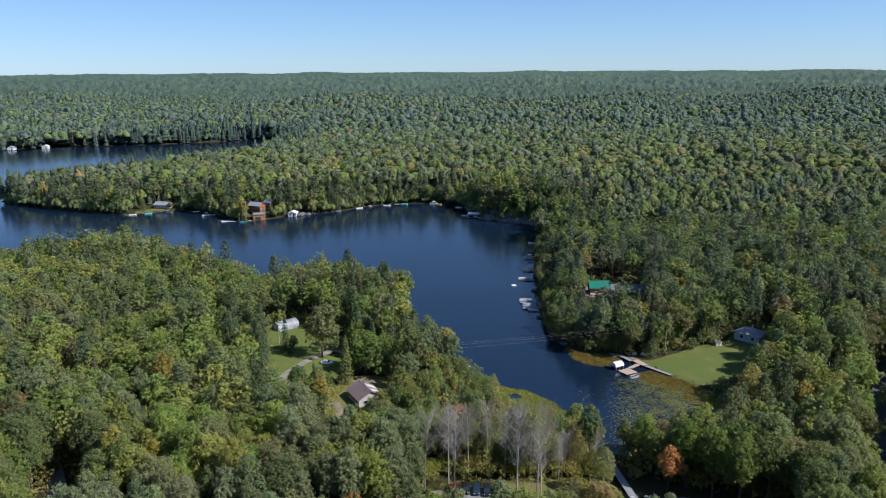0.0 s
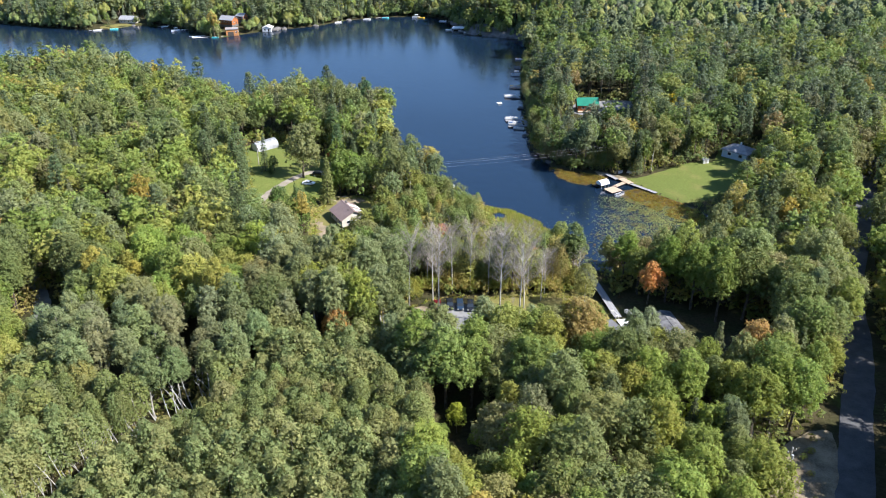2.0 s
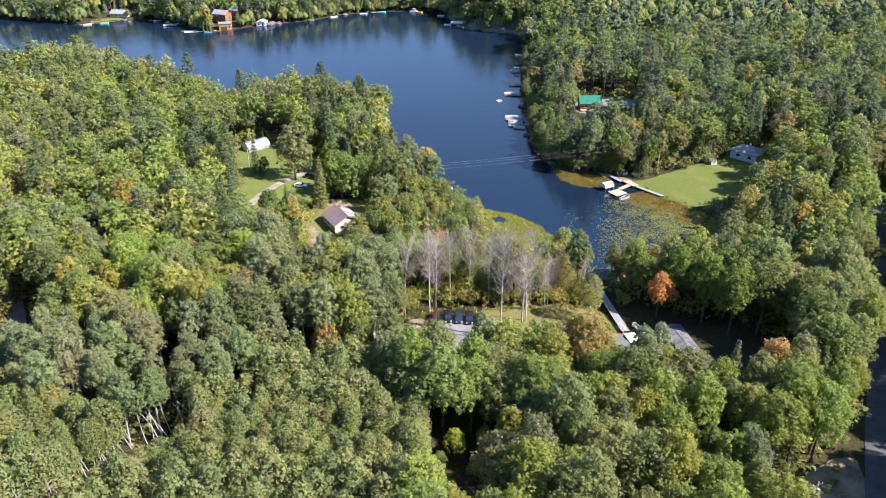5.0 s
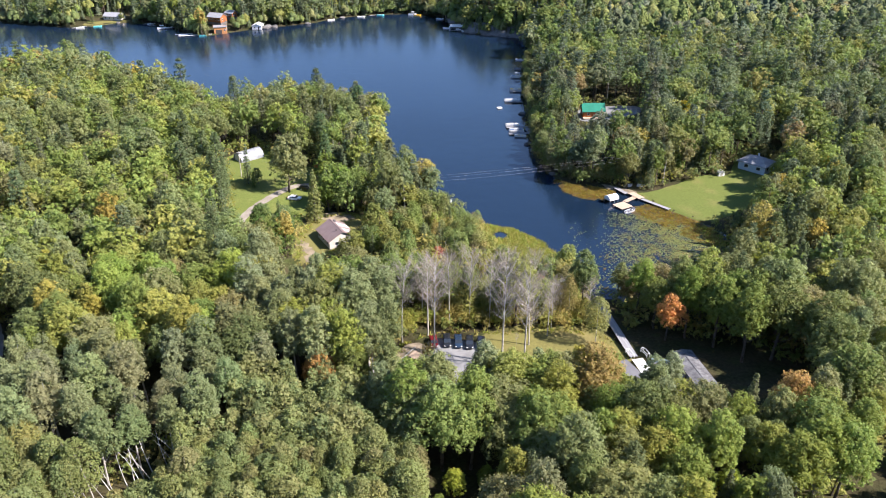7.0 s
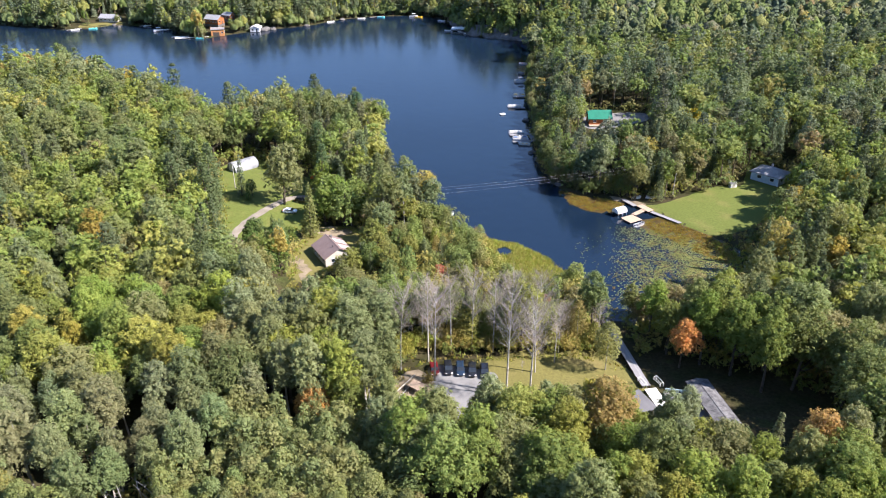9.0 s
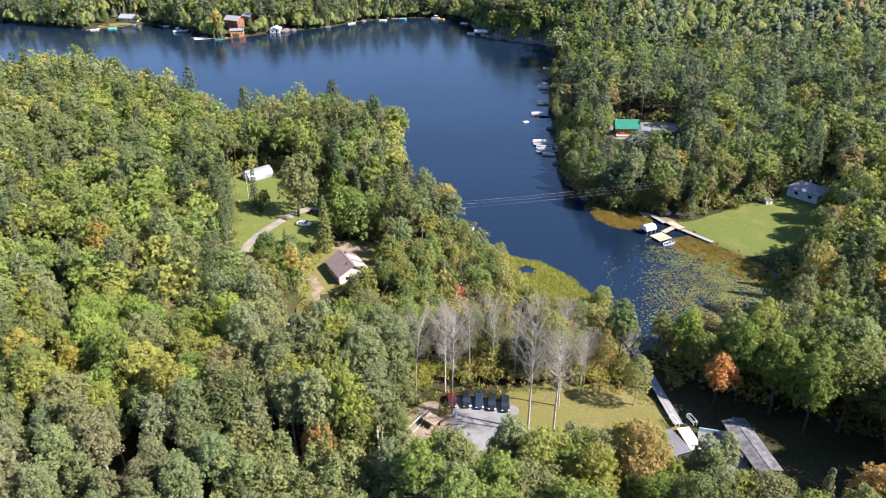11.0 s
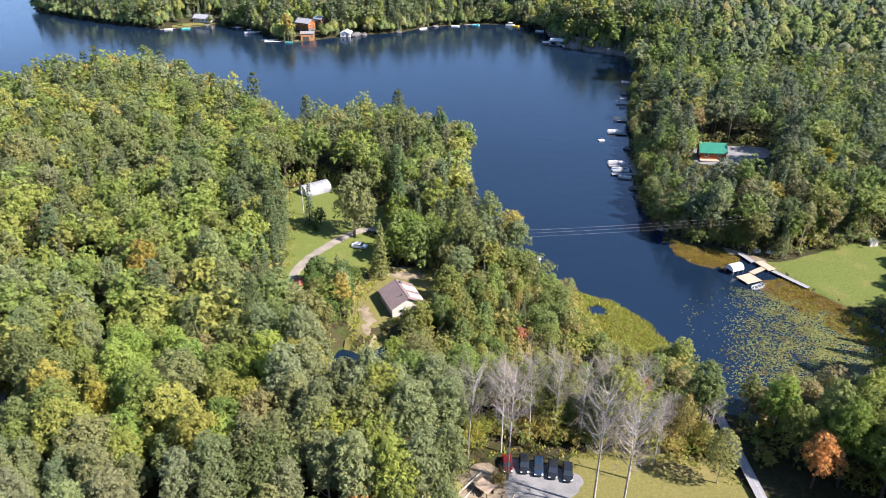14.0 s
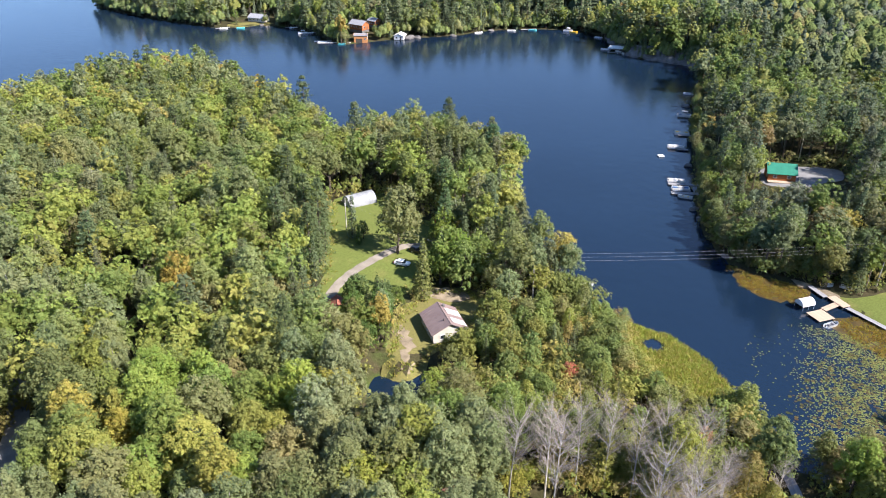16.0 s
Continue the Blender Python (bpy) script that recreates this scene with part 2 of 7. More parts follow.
def height(x, y):
    """The ground as built, between its corners."""
    x, y = np.asarray(x, float), np.asarray(y, float)
    i = np.clip(np.searchsorted(GX, x) - 1, 0, len(GX) - 2)
    j = np.clip(np.searchsorted(GY, y) - 1, 0, len(GY) - 2)
    u, v = (x - GX[i]) / (GX[i + 1] - GX[i]), (y - GY[j]) / (GY[j + 1] - GY[j])
    a, b, c, d = GZZ[j, i], GZZ[j, i + 1], GZZ[j + 1, i], GZZ[j + 1, i + 1]
    return a * (1 - u) * (1 - v) + b * u * (1 - v) + c * (1 - u) * v + d * u * v


def hz(x, y):
    return float(height(x, y))


def raw_mesh(name, verts, faces, mat, smooth_faces=False):
    """A mesh from arrays: faces all have the same number of corners."""
    verts, faces = np.asarray(verts, np.float32), np.asarray(faces, np.int32)
    me = bpy.data.meshes.new(name)
    n, k = faces.shape
    me.vertices.add(len(verts))
    me.vertices.foreach_set("co", verts.ravel())
    me.loops.add(n * k)
    me.loops.foreach_set("vertex_index", faces.ravel())
    me.polygons.add(n)
    me.polygons.foreach_set("loop_start", np.arange(n, dtype=np.int32) * k)
    me.polygons.foreach_set("loop_total", np.full(n, k, np.int32))
    if smooth_faces:
        me.polygons.foreach_set("use_smooth", np.ones(n, bool))
    me.materials.append(mat)
    me.update(calc_edges=True)
    return me


def grid_faces(nx, ny):
    i = (np.arange(ny - 1)[:, None] * nx + np.arange(nx - 1)[None]).ravel()
    return np.stack([i, i + 1, i + nx + 1, i + nx], 1)


ground = new("ground", raw_mesh("ground", np.stack([GXX, GYY, GZZ], -1).reshape(-1, 3), grid_faces(len(GX), len(GY)), M_GROUND, True))
tagged(ground, "dark forest floor of leaf litter and moss", "ground", kind="structure")

wx, wy = np.array([-2000, -400, -100, 150, 600.]), np.array([100, 250, 400, 700, 1300.])
wxx, wyy = np.meshgrid(wx, wy)
lake = new("water", raw_mesh("water", np.stack([wxx, wyy, 0 * wxx], -1).reshape(-1, 3), grid_faces(5, 5), M_WATER))
tagged(lake, "dark blue lake water with fine ripples", "lake", kind="structure")

# ---- trees ----
def soup(points, normals, size, rng, slender=1.0):
    """Small leafy triangles at the points, facing about along the normals."""
    n = len(points)
    nrm = normals / (np.linalg.norm(normals, axis=1, keepdims=True) + 1e-9)
    t = np.cross(nrm, rng.normal(size=(n, 3)))
    t /= np.linalg.norm(t, axis=1, keepdims=True) + 1e-9
    b = np.cross(nrm, t)
    s = (size * rng.uniform(0.6, 1.35, n))[:, None]
    v = np.empty((n, 3, 3))
    v[:, 0] = points + t * s * 0.62
    v[:, 1] = points - t * s * 0.45 + b * s * 0.5 * slender
    v[:, 2] = points - t * s * 0.35 - b * s * 0.5 * slender
    return v


def sphere_dirs(n, rng):
    d = rng.normal(size=(n, 3))
    return d / np.linalg.norm(d, axis=1, keepdims=True)


def broad_crown(rng, h, r, base, lumps, per, size, lump=0.15, jitter=0.6, floor=-0.5):
    """An uneven crown of two to four merging heads: lumps of foliage over each, covered with sprays of leaves."""
    out = []
    heads = [(0.0, 0.0, h, r * 0.82)]
    for i in range(rng.randint(2, 4)):
        a = rng.uniform(0, 6.283)
        heads.append((np.cos(a) * r * 0.48, np.sin(a) * r * 0.48, h - (h - base) * rng.uniform(0.12, 0.42), r * rng.uniform(0.45, 0.62)))
    share = np.array([hd[3] ** 2 for hd in heads])
    share = share / share.sum()
    for (hx, hy, top, hr), k in zip(heads, share):
        cz, rz = (top + base) / 2, (top - base) / 2
        n = max(2, int(round(lumps * k)))
        dirs = sphere_dirs(n * 4, rng)
        dirs = dirs[dirs[:, 2] > floor][:n]
        for d in dirs:
            f = rng.uniform(0.70, 1.02) * (1 - 0.22 * max(0.0, d[2]) ** 2)
            taper = 1 - 0.25 * max(0.0, d[2])
            c = np.array([hx + d[0] * hr * f * taper, hy + d[1] * hr * f * taper, cz + d[2] * rz * f * 1.05])
            lr = r * lump * rng.uniform(0.5, 1.3)
            q = sphere_dirs(per * 2, rng)
            q = q[(q @ d > -0.35) | (q[:, 2] > 0.3)][:per]
            p = c + q * lr * rng.uniform(0.35, 1.15, (len(q), 1)) * np.array([1, 1, 0.95])
            out.append(soup(p, q + rng.normal(size=q.shape) * jitter + np.array([0, 0, 0.62]), size, rng))
    n = lumps * per // 14
    q = sphere_dirs(n, rng)
    p = np.array([0, 0, (h + base) / 2 - 0.6]) + q * np.array([r, r, (h - base) / 2]) * rng.uniform(0.25, 0.55, (n, 1))
    out.append(soup(p, q + rng.normal(size=q.shape) * 0.6, size * 2.4, rng))
    return np.concatenate(out)


def pole_crown(rng, h, r, base, count, size):
    """A slim upright crown of a young tree, its shoots pointing up."""
    z = base + (h - base) * rng.power(1.3, count)
    k = (z - base) / (h - base)
    rad = r * np.sqrt(np.clip(np.sin(np.pi * np.clip(k * 0.86 + 0.12, 0, 1)), 0, 1)) * np.sqrt(rng.uniform(0.25, 1, count))
    a = rng.uniform(0, 6.283, count)
    p = np.stack([rad * np.cos(a), rad * np.sin(a), z], 1)
    n = np.stack([np.cos(a) * 0.7, np.sin(a) * 0.7, rng.uniform(0.1, 1.1, count)], 1) + rng.normal(size=(count, 3)) * 0.6
    return soup(p, n, size, rng)


def pine_crown(rng, h, r, base, whorls, per, size):
    """Flat plates of needles on uneven limbs, open between the tiers."""
    out = []
    for i in range(whorls):
        k = (i + rng.uniform(0, 0.6)) / whorls
        z = base + (h - base) * k
        for a in np.arange(5) * 1.2566 + rng.uniform(0, 6.28):
            ln = r * (1 - k) ** 0.75 * rng.uniform(0.55, 1.2) + 0.5
            s = rng.uniform(0.3, 1, per)
            w = (rng.normal(size=per)) * 0.17 * ln
            p = np.stack([np.cos(a) * s * ln - np.sin(a) * w, np.sin(a) * s * ln + np.cos(a) * w, z + 0.22 * s * ln + rng.normal(size=per) * 0.22], 1)
            n = rng.normal(size=(per, 3)) * 0.55 + np.array([np.cos(a) * 0.3, np.sin(a) * 0.3, 0.9])
            out.append(soup(p, n, size, rng))
    return np.concatenate(out)


def cone_crown(rng, h, r, base, count, size):
    """A dense narrow cone with drooping sprays."""
    k = 1 - np.sqrt(rng.uniform(0, 1, count))
    z = base + (h - base) * k
    a = rng.uniform(0, 6.283, count)
    rad = (r * (1 - k) ** 0.85 + 0.15) * (0.72 + 0.28 * np.sin(a * 5 + z * 2.1) * np.sin(z * 3.3 + a)) * rng.uniform(0.75, 1.05, count)
    p = np.stack([rad * np.cos(a), rad * np.sin(a), z], 1)
    n = np.stack([np.cos(a), np.sin(a), np.full(count, 0.45)], 1) + rng.normal(size=(count, 3)) * 0.5
    return soup(p, n, size, rng)


def spruce_crown(rng, h, r, base, tiers, per, size):
    """A pointed spruce: rings of drooping boughs, shorter towards the tip."""
    out = []
    for i in range(tiers):
        k = (i + rng.uniform(0, 0.5)) / tiers
        z = base + (h - base) * k
        boughs = 8 if k < 0.7 else 5
        for a in np.arange(boughs) * 6.2832 / boughs + rng.uniform(0, 6.28):
            ln = (r * (1 - k) ** 0.9 + 0.25) * rng.uniform(0.7, 1.12)
            s = rng.uniform(0.25, 1, per)
            w = rng.normal(size=per) * 0.16 * ln
            p = np.stack([np.cos(a) * s * ln - np.sin(a) * w, np.sin(a) * s * ln + np.cos(a) * w, z - 0.28 * s * ln + rng.normal(size=per) * 0.15], 1)
            n = rng.normal(size=(per, 3)) * 0.5 + np.array([np.cos(a) * 0.6, np.sin(a) * 0.6, 0.75])
            out.append(soup(p, n, size, rng))
    return np.concatenate(out)


ICO_BM = bmesh.new()
bmesh.ops.create_icosphere(ICO_BM, subdivisions=2, radius=1)
ICO_FINE = np.array([[tuple(v.co) for v in f.verts] for f in ICO_BM.faces])
ICO_BM.clear()
bmesh.ops.create_icosphere(ICO_BM, subdivisions=1, radius=1)
ICO_ROUGH = np.array([[tuple(v.co) for v in f.verts] for f in ICO_BM.faces])
ICO_BM.free()


def lumpy(points, rng, amount, wave):
    """Points of a unit ball pushed in and out by a few crossing waves, alike at shared corners."""
    k = np.zeros(points.shape[:-1])
    for _ in range(5):
        k += np.sin(points @ (rng.normal(size=3) * wave) + rng.uniform(0, 6.28))
    return points * (1 + amount * k / 2.2)[..., None]


def dome_crown(rng, h, r, base, heads, fine, sprays, size):
    """A far broad crown: a few merging uneven domes under a cover of leafy sprays."""
    out = []
    for i in range(heads):
        a = i * 2.4 + rng.uniform(-0.5, 0.5)
        off = r * (rng.uniform(0.0, 0.2) if i == 0 else rng.uniform(0.45, 0.72))
        top = h if i == 0 else h - (h - base) * rng.uniform(0.08, 0.40)
        hr = r * (0.68 if i == 0 else rng.uniform(0.36, 0.55)) if heads > 1 else r * 0.92
        tall = (top - base) * (0.42 if i == 0 else 0.36)
        turn = rng.uniform(0, 6.28)
        c, s = np.cos(turn), np.sin(turn)
        q = (ICO_FINE if fine and i == 0 else ICO_ROUGH) @ np.array([[c, s, 0], [-s, c, 0], [0, 0, 1]])
        q = q[q[:, :, 2].mean(1) > -0.3]
        q = lumpy(q, rng, 0.16, 3.2)
        size3, mid = np.array([hr, hr, tall]), np.array([np.cos(a) * off, np.sin(a) * off, top - tall])
        out.append(q * size3 + mid)
        d = sphere_dirs(sprays * 2, rng)
        d = d[d[:, 2] > -0.25][:max(3, int(sprays * (hr / r) ** 2))]
        out.append(soup(mid + d * size3 * rng.uniform(0.9, 1.18, (len(d), 1)), d / size3 * hr + rng.normal(size=d.shape) * 0.42 + np.array([0, 0, 0.3]), size, rng))
    return np.concatenate(out)


def tier_crown(rng, h, r, base, tiers, sides, droop=1.0, slim=1.0):
    """A far conifer: ragged skirts of boughs, one over the other."""
    out = []
    step = (h - base) / tiers
    a = np.arange(sides + 1) * 6.2832 / sides
    for i in range(tiers):
        k = i / tiers
        z = base + step * i
        rad = (r * (1 - k) ** slim + 0.3) * rng.uniform(0.62, 1.2, sides)
        rad, turn = np.append(rad, rad[0]), rng.uniform(0, 6.28)
        low = rng.normal(size=sides) * 0.14 * step
        low = np.append(low, low[0])
        rim = np.stack([np.cos(a + turn) * rad, np.sin(a + turn) * rad, z + low - 0.1 * step * droop], 1)
        tip = np.array([0, 0, z + step * (1.5 if i < tiers - 1 else 1.0)])
        out.append(np.stack([rim[:-1], rim[1:], np.broadcast_to(tip, (sides, 3))], 1))
    return np.concatenate(out)


def tube(path, radii, sides):
    """A tapered tube along a path, as triangles."""
    path, rings = np.asarray(path, float), []
    for i, (p, r) in enumerate(zip(path, radii)):
        d = path[min(i + 1, len(path) - 1)] - path[max(i - 1, 0)]
        d /= np.linalg.norm(d) + 1e-9
        u = np.cross(d, (0.31, 0.95, 0.05))
        u /= np.linalg.norm(u) + 1e-9
        w = np.cross(d, u)
        a = np.arange(sides) * 6.2832 / sides
        rings.append(p + r * (np.cos(a)[:, None] * u + np.sin(a)[:, None] * w))
    tris = []
    for a, b in zip(rings, rings[1:]):
        a2, b2 = np.roll(a, -1, 0), np.roll(b, -1, 0)
        tris += [np.stack([a, a2, b2], 1), np.stack([a, b2, b], 1)]
    return np.concatenate(tris)


def trunk_tris(rng, h, base, rad, limbs, reach, sides=6, lean=0.3):
    """A tapered trunk with rising limbs."""
    bend = rng.normal(size=2) * lean
    zs = np.linspace(0, h, 5)
    line = np.stack([bend[0] * (zs / h) ** 2, bend[1] * (zs / h) ** 2, zs - 0.3], 1)
    out = [tube(line, rad * np.array([1.25, 0.9, 0.7, 0.45, 0.12]), sides)]
    for i in range(limbs):
        k = rng.uniform(0, 1)
        z0 = base * 0.8 + (h - base) * 0.75 * k
        a = i * 2.4 + rng.uniform(-0.5, 0.5)
        ln = reach * rng.uniform(0.6, 1) * (1 - 0.5 * k)
        p0 = np.array([bend[0] * (z0 / h) ** 2, bend[1] * (z0 / h) ** 2, z0])
        d = np.array([np.cos(a), np.sin(a), 0.55])
        out.append(tube([p0, p0 + d * ln * 0.5, p0 + d * ln + np.array([0, 0, ln * 0.25])], rad * np.array([0.4, 0.25, 0.06]), 4))
    return np.concatenate(out)


def bare_tris(rng, h, rad):
    """A leafless tree: a slim trunk that forks high up, rising limbs, and a fine broom of twigs on them."""
    lean = rng.normal(size=2) * h * 0.03
    at = lambda z: np.array([lean[0] * (z / h) ** 2, lean[1] * (z / h) ** 2, z])
    wood = [tube([at(z) for z in np.linspace(-0.3, h, 8)], rad * np.array([1.2, 1, 0.88, 0.74, 0.58, 0.4, 0.22, 0.05]), 7)]
    twigs = []
    for i in range(44):
        k = rng.uniform(0.42, 0.98)
        a = i * 2.4 + rng.uniform(-0.4, 0.4)
        ln = h * 0.17 * math.sin(math.pi * min(0.97, (k - 0.30) / 0.74)) ** 0.6 * rng.uniform(0.6, 1.15)
        d = np.array([np.cos(a), np.sin(a), rng.uniform(0.7, 1.4)])
        p0 = at(h * k)
        p1, p2 = p0 + d * ln * 0.5, p0 + d * ln * 0.95 + np.array([0, 0, ln * 0.3])
        wood.append(tube([p0, p1, p2], rad * np.array([0.24, 0.14, 0.05]), 4))
        for j in range(34):
            s = rng.uniform(0.2, 1.05)
            q = p0 + (p2 - p0) * s
            e = d * 0.6 + rng.normal(size=3) * 0.75
            twigs.append(tube([q, q + e * ln * rng.uniform(0.14, 0.42)], rad * np.array([0.06, 0.025]), 3))
    return np.concatenate(wood), np.concatenate(twigs)


def tri_mesh(name, tris, mat):
    return raw_mesh(name, tris.reshape(-1, 3), np.arange(len(tris) * 3).reshape(-1, 3), mat)


# the plan of what stands where: clearings stay free of trees
CLEAR_LAWN_EAST = [(66, 279), (73, 271), (80, 260), (88, 255), (97, 257), (106, 264), (113, 276), (119, 284), (127, 293), (122, 303), (112, 297), (106, 287), (98, 287), (88, 282), (76, 277)]
CLEAR_PARKING = [(-9, 183), (-9, 170), (-1, 166), (1.8, 162), (3, 160), (6, 160), (8.5, 164), (12, 168), (24, 168), (35, 168), (46, 173), (46, 182), (40, 188), (30, 190), (16, 188), (3, 189)]
CLEAR_WALK = [(46, 167), (55, 161), (63, 163), (63, 172), (58, 180), (50, 179), (45, 203), (41, 203), (44, 180)]
CLEAR_YARD = [(-41, 231), (-40, 217), (-33, 220), (-30, 228), (-24, 238), (-21, 250), (-27, 257), (-37, 254), (-40.5, 246), (-41.5, 238)]
CLEAR_DRIVE = [(-66, 256), (-64.5, 243), (-57, 238), (-56, 247), (-46, 249), (-41, 257), (-41, 266), (-42, 276), (-43, 290), (-51, 292), (-58, 290), (-63, 306), (-73, 306), (-78, 297), (-76, 288), (-70, 270)]
CLEAR_GREEN = [(63, 345), (76, 344), (82, 348), (90, 353), (90, 362), (78, 364), (64, 361)]
CLEAR_ROAD = [(56, 80), (65, 80), (77, 96), (85, 112), (95, 132), (104, 155), (117, 190), (136, 222), (158, 262), (152, 266), (129, 224), (109, 190), (95, 158), (84, 138), (74, 130), (61, 121), (57, 110), (63, 103)]
CLEAR_LANE = [(-73.5, 105), (-69.5, 105), (-62.5, 122), (-56, 129), (-47, 138), (-48.5, 140), (-57, 132), (-64, 124)]
CLEAR_SHADE = [(50, 190), (55, 190), (62, 184), (70, 181), (79, 178), (76, 170), (67, 167), (63, 172), (58, 180), (51, 178)]
CLEAR_MARSH = [(14, 251), (24, 250), (33, 240), (37, 229), (30, 224), (21.5, 231), (15.5, 240)]
CLEAR_DARK = [(62, 171), (79, 177), (83, 166), (78, 152), (68, 149), (61, 156)]
CLEAR_SHED = [(38, 166), (45, 164), (50, 163), (50, 172), (40, 174)]
CLEAR_VERGE = [(57, 106), (66, 103), (70, 112), (68, 119), (60, 117)]
CLEAR_LODGE = [(-160, 571), (-152, 566), (-147, 571), (-141, 588), (-158, 586)]
CLEAR_BOATHOUSE = [(-153, 555), (-141, 555), (-141, 564), (-152, 566)]
CLEAR_WHITE = [(-129, 569), (-120, 569), (-114, 578), (-116, 586), (-124, 578)]
CLEAR_COTTAGE = [(-256, 586), (-250, 579), (-225, 595), (-226, 613), (-248, 613)]
CLEAR_WEST = [(-107, 184), (-101, 184), (-96, 172), (-97, 163), (-102, 163), (-103, 174)]
CLEARINGS = [np.array(c, float) for c in (CLEAR_LAWN_EAST, CLEAR_PARKING, CLEAR_WALK, CLEAR_YARD, CLEAR_DRIVE, CLEAR_GREEN, CLEAR_ROAD, CLEAR_WEST, POND, CLEAR_LANE, CLEAR_LODGE, CLEAR_COTTAGE, CLEAR_VERGE, CLEAR_BOATHOUSE, CLEAR_WHITE, CLEAR_SHADE, CLEAR_SHED, CLEAR_DARK, CLEAR_MARSH)]


# tree tops capped to fit the camera's view: (clearing, sight direction into it, slope)
WATER_EDGE = [(6, 262), (18, 254), (27, 248), (34, 238), (40, 230), (46, 250), (20, 262)]
MARSH = [(45, 234), (48, 225), (70, 224), (84, 230), (86, 244), (60, 256)]
SIGHTLINES = [(CLEAR_PARKING, (0.10, 1.0), 1.45), (CLEAR_WALK, (0.38, 1.0), 0.95), (CLEAR_SHED, (0.40, 1.0), 0.95), (CLEAR_YARD, (-0.26, 1.0), 0.68), (POND, (-0.26, 1.0), 0.95), (CLEAR_DRIVE, (-0.33, 1.0), 0.56),
         (CLEAR_LAWN_EAST, (0.40, 1.0), 0.42), ([(62, 344), (90, 345), (90, 360), (62, 357)], (0.25, 1.0), 0.27), ([(58, 109), (66, 104), (82, 116), (88, 130), (74, 128)], (0.66, 1.0), 0.85), (CLEAR_WEST, (-1.05, 1.0), 0.9), (CLEAR_LANE, (-0.45, 1.0), 0.95), (WATER_EDGE, (0.17, 1.0), 0.58), (CLEAR_MARSH, (0.14, 1.0), 0.62), (MARSH, (0.32, 1.0), 0.60), (CLEAR_SHADE, (0.55, 1.0), 1.1), (CLEAR_LODGE, (-0.30, 1.0), 0.3), (CLEAR_COTTAGE, (-0.42, 1.0), 0.2)]


def headroom(x, y):
    """How tall a tree may stand at a place before it blocks the camera's view."""
    out = np.full(np.shape(x), 99.0)
    for poly, (dx, dy), slope in SIGHTLINES:
        p = np.array(poly, float)
        n = math.hypot(dx, dy)
        for s in np.arange(0, 38, 1.5):
            hit = inside(p, x + dx / n * s, y + dy / n * s)
            out = np.where(hit, np.minimum(out, slope * s + 1.0), out)
    return out


def in_view(x, y, margin):
    """Where the flight can look: two wedges, from its start and from its end."""
    ok = np.zeros(np.shape(x), bool)
    for ex, ey, turn, half in ((0, 0, 0, 34), (-1, 84, 10.6, 36), (0, 40, 0, 34)):
        a = np.degrees(np.arctan2(-(x - ex), y - ey)) - turn
        d = np.hypot(x - ex, y - ey)
        ok |= (np.abs(a) < half + np.degrees(np.arctan2(np.where(x > 0, margin * 1.8, margin), d))) & (y > 78)
    return ok


def scatter(x0, x1, y0, y1, step, seed, margin, shore=0.6, edge=2.5, everywhere=False):
    """Places for trees on a shaken triangular grid, on dry ground away from clearings."""
    r = np.random.RandomState(seed)
    xs, ys = np.arange(x0, x1, step), np.arange(y0, y1, step * 0.87)
    x, y = np.meshgrid(xs, ys)
    x = x + (np.arange(len(ys)) % 2)[:, None] * step / 2
    x, y = (v + r.uniform(-0.36, 0.36, x.shape) * step for v in (x, y))
    x, y = x.ravel(), y.ravel()
    ok = in_view(x, y, margin) | everywhere
    x, y = x[ok], y[ok]
    ok = ~inside(LAKE, x, y) & (to_line(LAKE, x, y) > shore)
    for c in CLEARINGS:
        if y0 < c[:, 1].max() + 10 and y1 > c[:, 1].min() - 10:
            ok &= ~inside(c, x, y) & (to_line(c, x, y) > (min(edge, 0.4) if c is CLEARINGS[6] or c is CLEARINGS[9] else edge))
    return x[ok], y[ok]


PALETTE = {
    "maple": [(0.105, 0.142, 0.029), (0.124, 0.152, 0.031), (0.090, 0.126, 0.029), (0.144, 0.156, 0.035)],
    "oak": [(0.092, 0.110, 0.037), (0.106, 0.117, 0.043), (0.080, 0.102, 0.035), (0.116, 0.120, 0.049)],
    "ash": [(0.100, 0.126, 0.045), (0.112, 0.134, 0.050), (0.090, 0.116, 0.040)],
    "poplar": [(0.100, 0.124, 0.054), (0.110, 0.132, 0.059), (0.092, 0.117, 0.050)],
    "aspen": [(0.102, 0.124, 0.041), (0.112, 0.125, 0.043), (0.092, 0.119, 0.041)],
    "pine": [(0.066, 0.088, 0.035), (0.074, 0.094, 0.041), (0.058, 0.080, 0.035)],
    "spruce": [(0.062, 0.082, 0.036), (0.070, 0.088, 0.043), (0.054, 0.074, 0.034)],
    "cedar": [(0.066, 0.084, 0.031), (0.058, 0.078, 0.033), (0.078, 0.090, 0.033)],
    "sugar_maple": [(0.096, 0.130, 0.034), (0.108, 0.136, 0.036), (0.086, 0.116, 0.034), (0.112, 0.124, 0.042)],
    "shrub": [(0.130, 0.142, 0.033), (0.100, 0.130, 0.031), (0.150, 0.140, 0.041)],
    "autumn": [(0.19, 0.165, 0.030), (0.18, 0.150, 0.035), (0.18, 0.138, 0.045), (0.17, 0.150, 0.042), (0.15, 0.135, 0.042), (0.17, 0.160, 0.035)],
}
HAZE_TINT = np.array([0.86, 1.0, 1.75])      # aerial haze put into the base colour of woods further off
